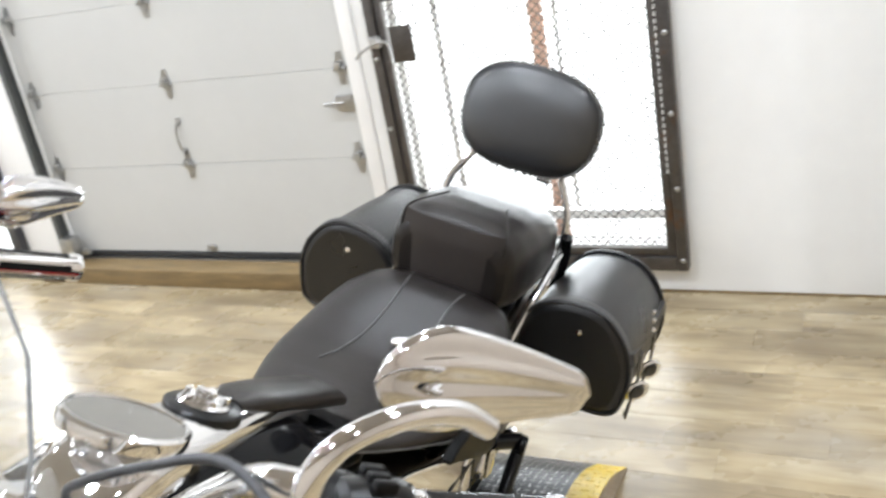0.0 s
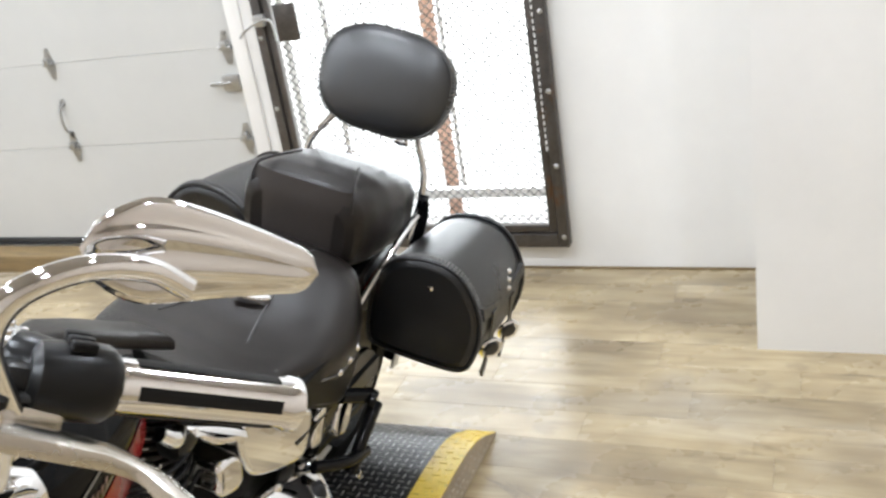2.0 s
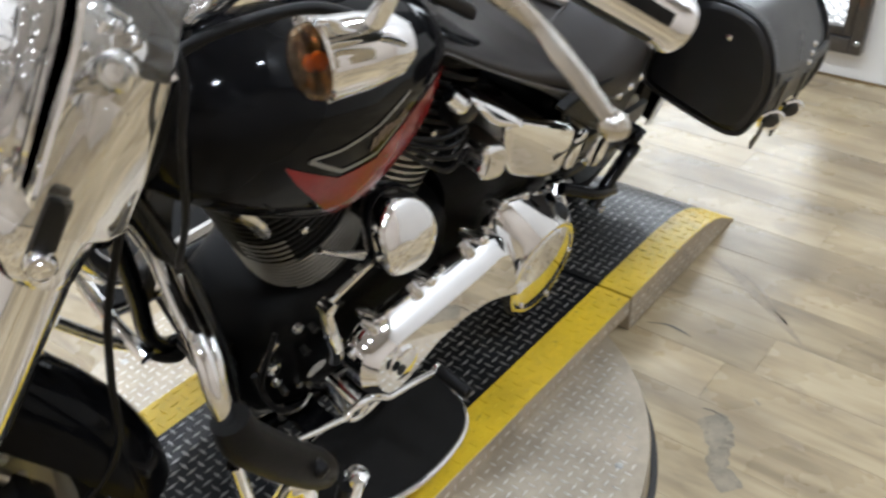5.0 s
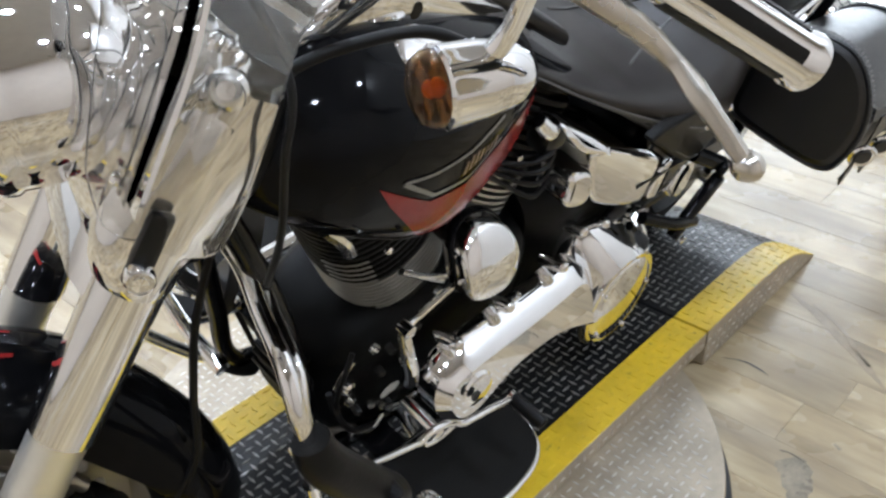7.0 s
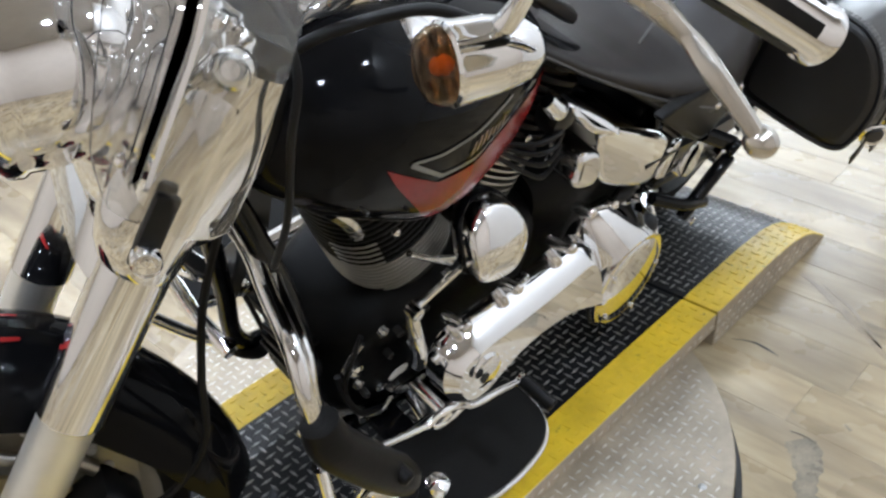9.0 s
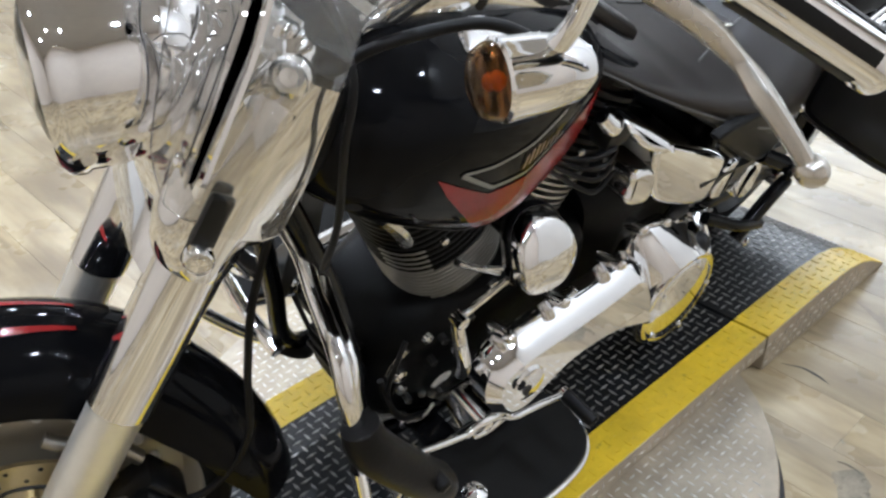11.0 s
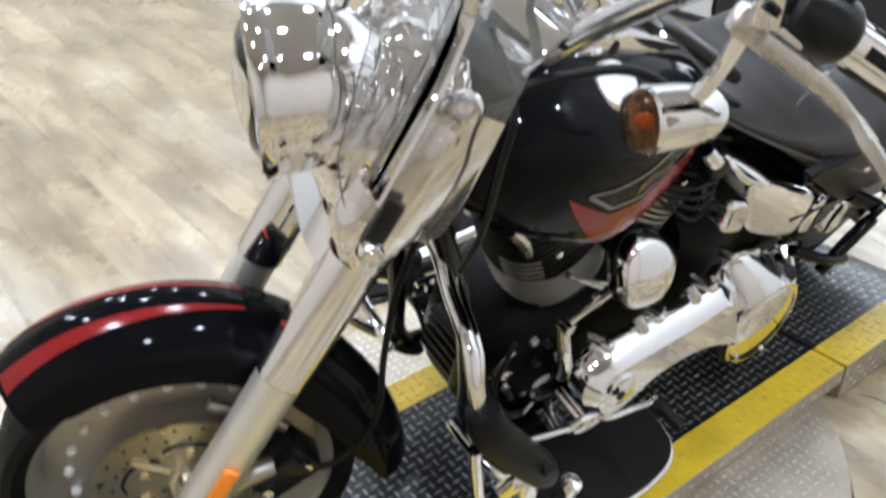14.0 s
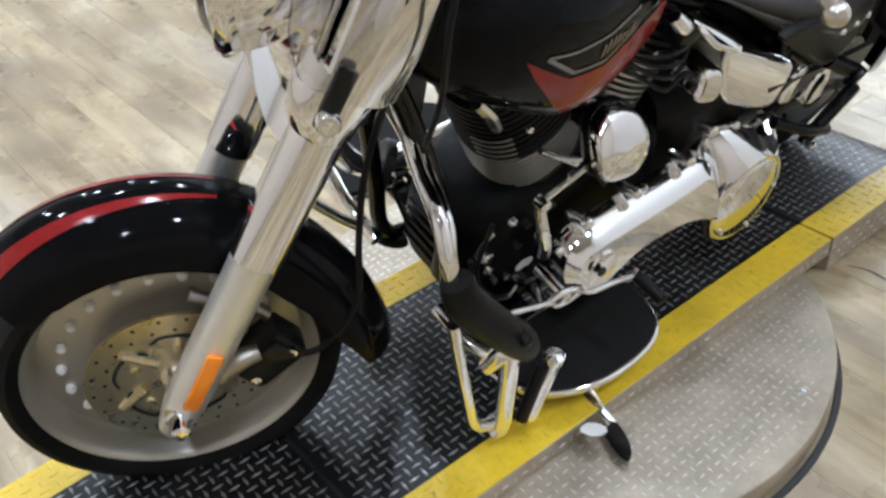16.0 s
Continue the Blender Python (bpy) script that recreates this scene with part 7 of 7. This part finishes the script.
lathe(bm, [(0.012, -0.01), (0.012, 0.012), (0.007, 0.015), (0, 0.014)], axis((0.815, 0.165, 0.497), (0, 1, 0)), 14)
part("shift_linkage", bm, CHROME, bike, "chrome shift linkage")

# side stand
bm = BM()
tube(bm, [(0.72, 0.14, 0.16), (0.755, 0.28, 0.145), (0.783, 0.378, 0.140), (0.797, 0.458, 0.147)], [0.014, 0.0125, 0.0125, 0.012], 12)
st = part("side_stand", bm, CHROME, bike, "chrome side stand, lowered")
bm = BM()
o = rounded([(-0.015, -0.03), (0.012, -0.03), (0.018, 0.02), (0.010, 0.065), (0.0, 0.075), (-0.012, 0.06), (-0.02, 0.02)], 2)
plate(bm, o, 0.0, 0.010, 0.003, pose(0.803, 0.468, 0.140, 18, 0, -24), "z")
part("stand_foot", bm, BLACK_METAL, st)
bm = BM()
plate(bm, rounded([(-0.025, -0.02), (0.02, -0.025), (0.028, 0.02), (-0.015, 0.028)], 1), 0, 0.0015, 0, pose(0.838, 0.447, 0.158, 30, -20, 10), "z")
part("paper_tag", bm, PAPER, st, "white paper tag")
bm = BM()
plate(bm, rounded([(0.752, 0.284), (0.776, 0.294), (0.792, 0.288), (0.800, 0.272), (0.786, 0.262), (0.774, 0.268), (0.760, 0.264)], 1), 0.142, 0.1432)
part("paper_tag", bm, PAPER, eng, "torn white paper tag")
for P, r in (([(0.90, 0.10, 0.66), (0.925, 0.105, 0.70), (0.955, 0.10, 0.735)], 0.011), ([(0.93, 0.11, 0.30), (0.90, 0.125, 0.25), (0.84, 0.135, 0.215)], 0.006), ([(0.70, 0.145, 0.20), (0.76, 0.15, 0.22), (0.80, 0.15, 0.26)], 0.007), ([(0.62, 0.150, 0.42), (0.66, 0.155, 0.47), (0.70, 0.15, 0.50)], 0.005)):
    bm = BM()
    tube(bm, P, r, 8)
    part("engine_pipe", bm, CHROME_SOFT if r > 0.0055 else RUBBER, eng)

# right side: exhaust, brake pedal, guard parts that show past the engine
bm = BM()
tube(bm, [(0.92, -0.10, 0.60), (1.0, -0.17, 0.56), (0.98, -0.2, 0.40), (0.85, -0.21, 0.28), (0.5, -0.22, 0.26), (0.1, -0.22, 0.25), (-0.75, -0.23, 0.27)], [0.024, 0.026, 0.026, 0.028, 0.032, 0.042, 0.042], 18)
part("exhaust_pipe", bm, CHROME, bike, "chrome exhaust pipe")
bm = BM()
tube(bm, [(0.62, -0.10, 0.56), (0.66, -0.19, 0.52), (0.55, -0.22, 0.36), (0.3, -0.24, 0.34), (-0.75, -0.24, 0.36)], [0.024, 0.026, 0.026, 0.034, 0.042], 18)
part("exhaust_pipe", bm, CHROME, bike, "chrome exhaust pipe")
bm = BM()
tube(bm, [(1.045, -0.205, 0.285), (0.985, -0.168, 0.225), (0.925, -0.135, 0.178)], 0.012, 14)
bp = part("brake_pedal", bm, CHROME, bike, "chrome brake pedal with a black pad")
bm = BM()
ellipsoid(bm, (0, 0, 0), (0.045, 0.022, 0.008), axis((0.895, -0.120, 0.160), (0.3, 0.2, 1)), 18, 10)
part("pedal_pad", bm, RUBBER, bp)
bm = BM()
o = rounded([(-0.05, -0.04), (0.05, -0.04), (0.04, 0.03), (0.0, 0.07), (-0.04, 0.05)], 2)
plate(bm, o, 0.0, 0.02, 0.006, pose(0.905, -0.145, 0.345, 70, 0, 60), "z")
mc = part("master_cylinder", bm, PLASTIC, bike, "black rear brake cylinder")
bm = BM()
lathe(bm, [(0.016, 0), (0.016, 0.012), (0.010, 0.014), (0.007, 0.008), (0, 0.008)], axis((0.915, -0.120, 0.350), (0.6, 0.7, 0.3)), 18)
part("banjo_bolt", bm, CHROME, mc)
bm = BM()
tube(bm, [(0.915, -0.12, 0.35), (0.90, -0.08, 0.28), (0.88, -0.07, 0.22), (0.85, -0.09, 0.18)], 0.005, 8)
part("brake_line", bm, RUBBER, mc)
# air cleaner on the right
bm = BM()
lathe(bm, [(0.0, 0.07), (0.08, 0.065), (0.095, 0.05), (0.098, 0.0), (0.0, 0.0)], axis((0.70, -0.13, 0.63), (0, -1, 0)), 36)
part("air_cleaner", bm, CHROME, bike, "round chrome air cleaner")

# ---- plank floor, last ----
PW, PL = 0.155, 1.0
bm = BM()
box(bm, ((WX + X1) / 2, (Y0R + Y1R) / 2, -0.055), (X1 - WX + 0.3, Y1R - Y0R + 0.3, 0.1))
floor = solid("floor", bm, SEAL, "light oak vinyl plank floor with worn patches", "floor", kind="structure", smooth=False)


def plank_mesh(l):
    bm = BM()
    box(bm, (0, 0, 0), (PW - 0.0004, l - 0.0004, 0.005))
    es = [e for e in bm.edges if all(v.co.z > 0 for v in e.verts)]
    bmesh.ops.bevel(bm, geom=es, offset=0.0006, segments=1, affect="EDGES")
    return put(bm, "plank", WOOD, smooth=False)


whole, long_ = plank_mesh(PL), plank_mesh(PL * 3)
rng = random.Random(5)
row = 0
x = WX + PW / 2
while x < X1:
    y = Y0R - rng.random() * PL * 3
    while y < Y1R:
        near = x < 1.3 and y > -3.2
        l = PL if near else PL * 3
        ob = new("plank", whole if near else long_)
        a, b = max(y, Y0R), min(y + l, Y1R)
        ob.matrix_world = pose(x, (a + b) / 2, -0.0025) @ Matrix.Diagonal((1, (b - a) / l, 1, 1))
        ob.parent = floor
        y += l
    x += PW
# scuffs and worn-through places
rng = random.Random(11)


def ragged(path, widths, n=5):
    """An uneven outline along a line, of the given half widths."""
    c = spline([(x, y, 0) for x, y in path], n)
    left, right = [], []
    for i, p in enumerate(c):
        t = (c[min(i + 1, len(c) - 1)] - c[max(i - 1, 0)]).normalized()
        w = float(np.interp(i / (len(c) - 1), np.linspace(0, 1, len(widths)), widths)) * rng.uniform(0.78, 1.18)
        left.append((p.x - t.y * w, p.y + t.x * w))
        right.append((p.x + t.y * w, p.y - t.x * w))
    return left + right[::-1]


for name, path, widths, mt, lab in (
        ("worn_patch", [(0.165, 0.640), (0.190, 0.670), (0.245, 0.700), (0.300, 0.720), (0.340, 0.770)], [0.030, 0.038, 0.026, 0.022, 0.030], SCAR, "grey worn patch in the plank floor"),
        ("floor_scar", [(-0.060, 0.367), (-0.080, 0.412), (-0.078, 0.453), (-0.070, 0.484)], [0.001, 0.003, 0.0035, 0.001], SEAL, "thin dark curved scar in the plank floor"),
        ("floor_scar", [(0.150, 0.618), (0.145, 0.642), (0.152, 0.676)], [0.001, 0.002, 0.001], SEAL, "dark lifted edge of a worn floor patch"),
        ("tyre_scuff", [(-0.435, 0.378), (-0.390, 0.465), (-0.320, 0.566), (-0.245, 0.665), (-0.19, 0.73)], [0.004, 0.010, 0.012, 0.010, 0.003], SCUFF, "faint curved tyre scuff on the plank floor"),
        ("tyre_scuff", [(-0.423, 0.445), (-0.368, 0.542), (-0.310, 0.605), (-0.259, 0.659)], [0.002, 0.006, 0.007, 0.003], SCUFF, "faint curved tyre scuff on the plank floor"),
        ("floor_chip", [(-1.745, 0.240), (-1.750, 0.258), (-1.742, 0.275)], [0.001, 0.004, 0.001], SCAR, "small dark chip in the plank floor"),
        ("floor_chip", [(-1.575, 0.91), (-1.57, 0.94)], [0.001, 0.003], SCAR, "small dark chip in the plank floor"),
        ("floor_chip", [(-1.475, 0.975), (-1.47, 1.0)], [0.001, 0.003], SCAR, "small dark chip in the plank floor"),
        ("floor_chip", [(0.054, 0.700), (0.064, 0.718)], [0.003, 0.004], SCAR, "small dark chip in the plank floor"),
        ("floor_chip", [(0.083, 0.590), (0.092, 0.604)], [0.003, 0.003], SCAR, "small dark chip in the plank floor")):
    bm = BM()
    plate(bm, ragged(path, widths), 0.0001, 0.0004, ax="z")
    solid(name, bm, mt, lab, "floor mark", kind="structure", smooth=False)
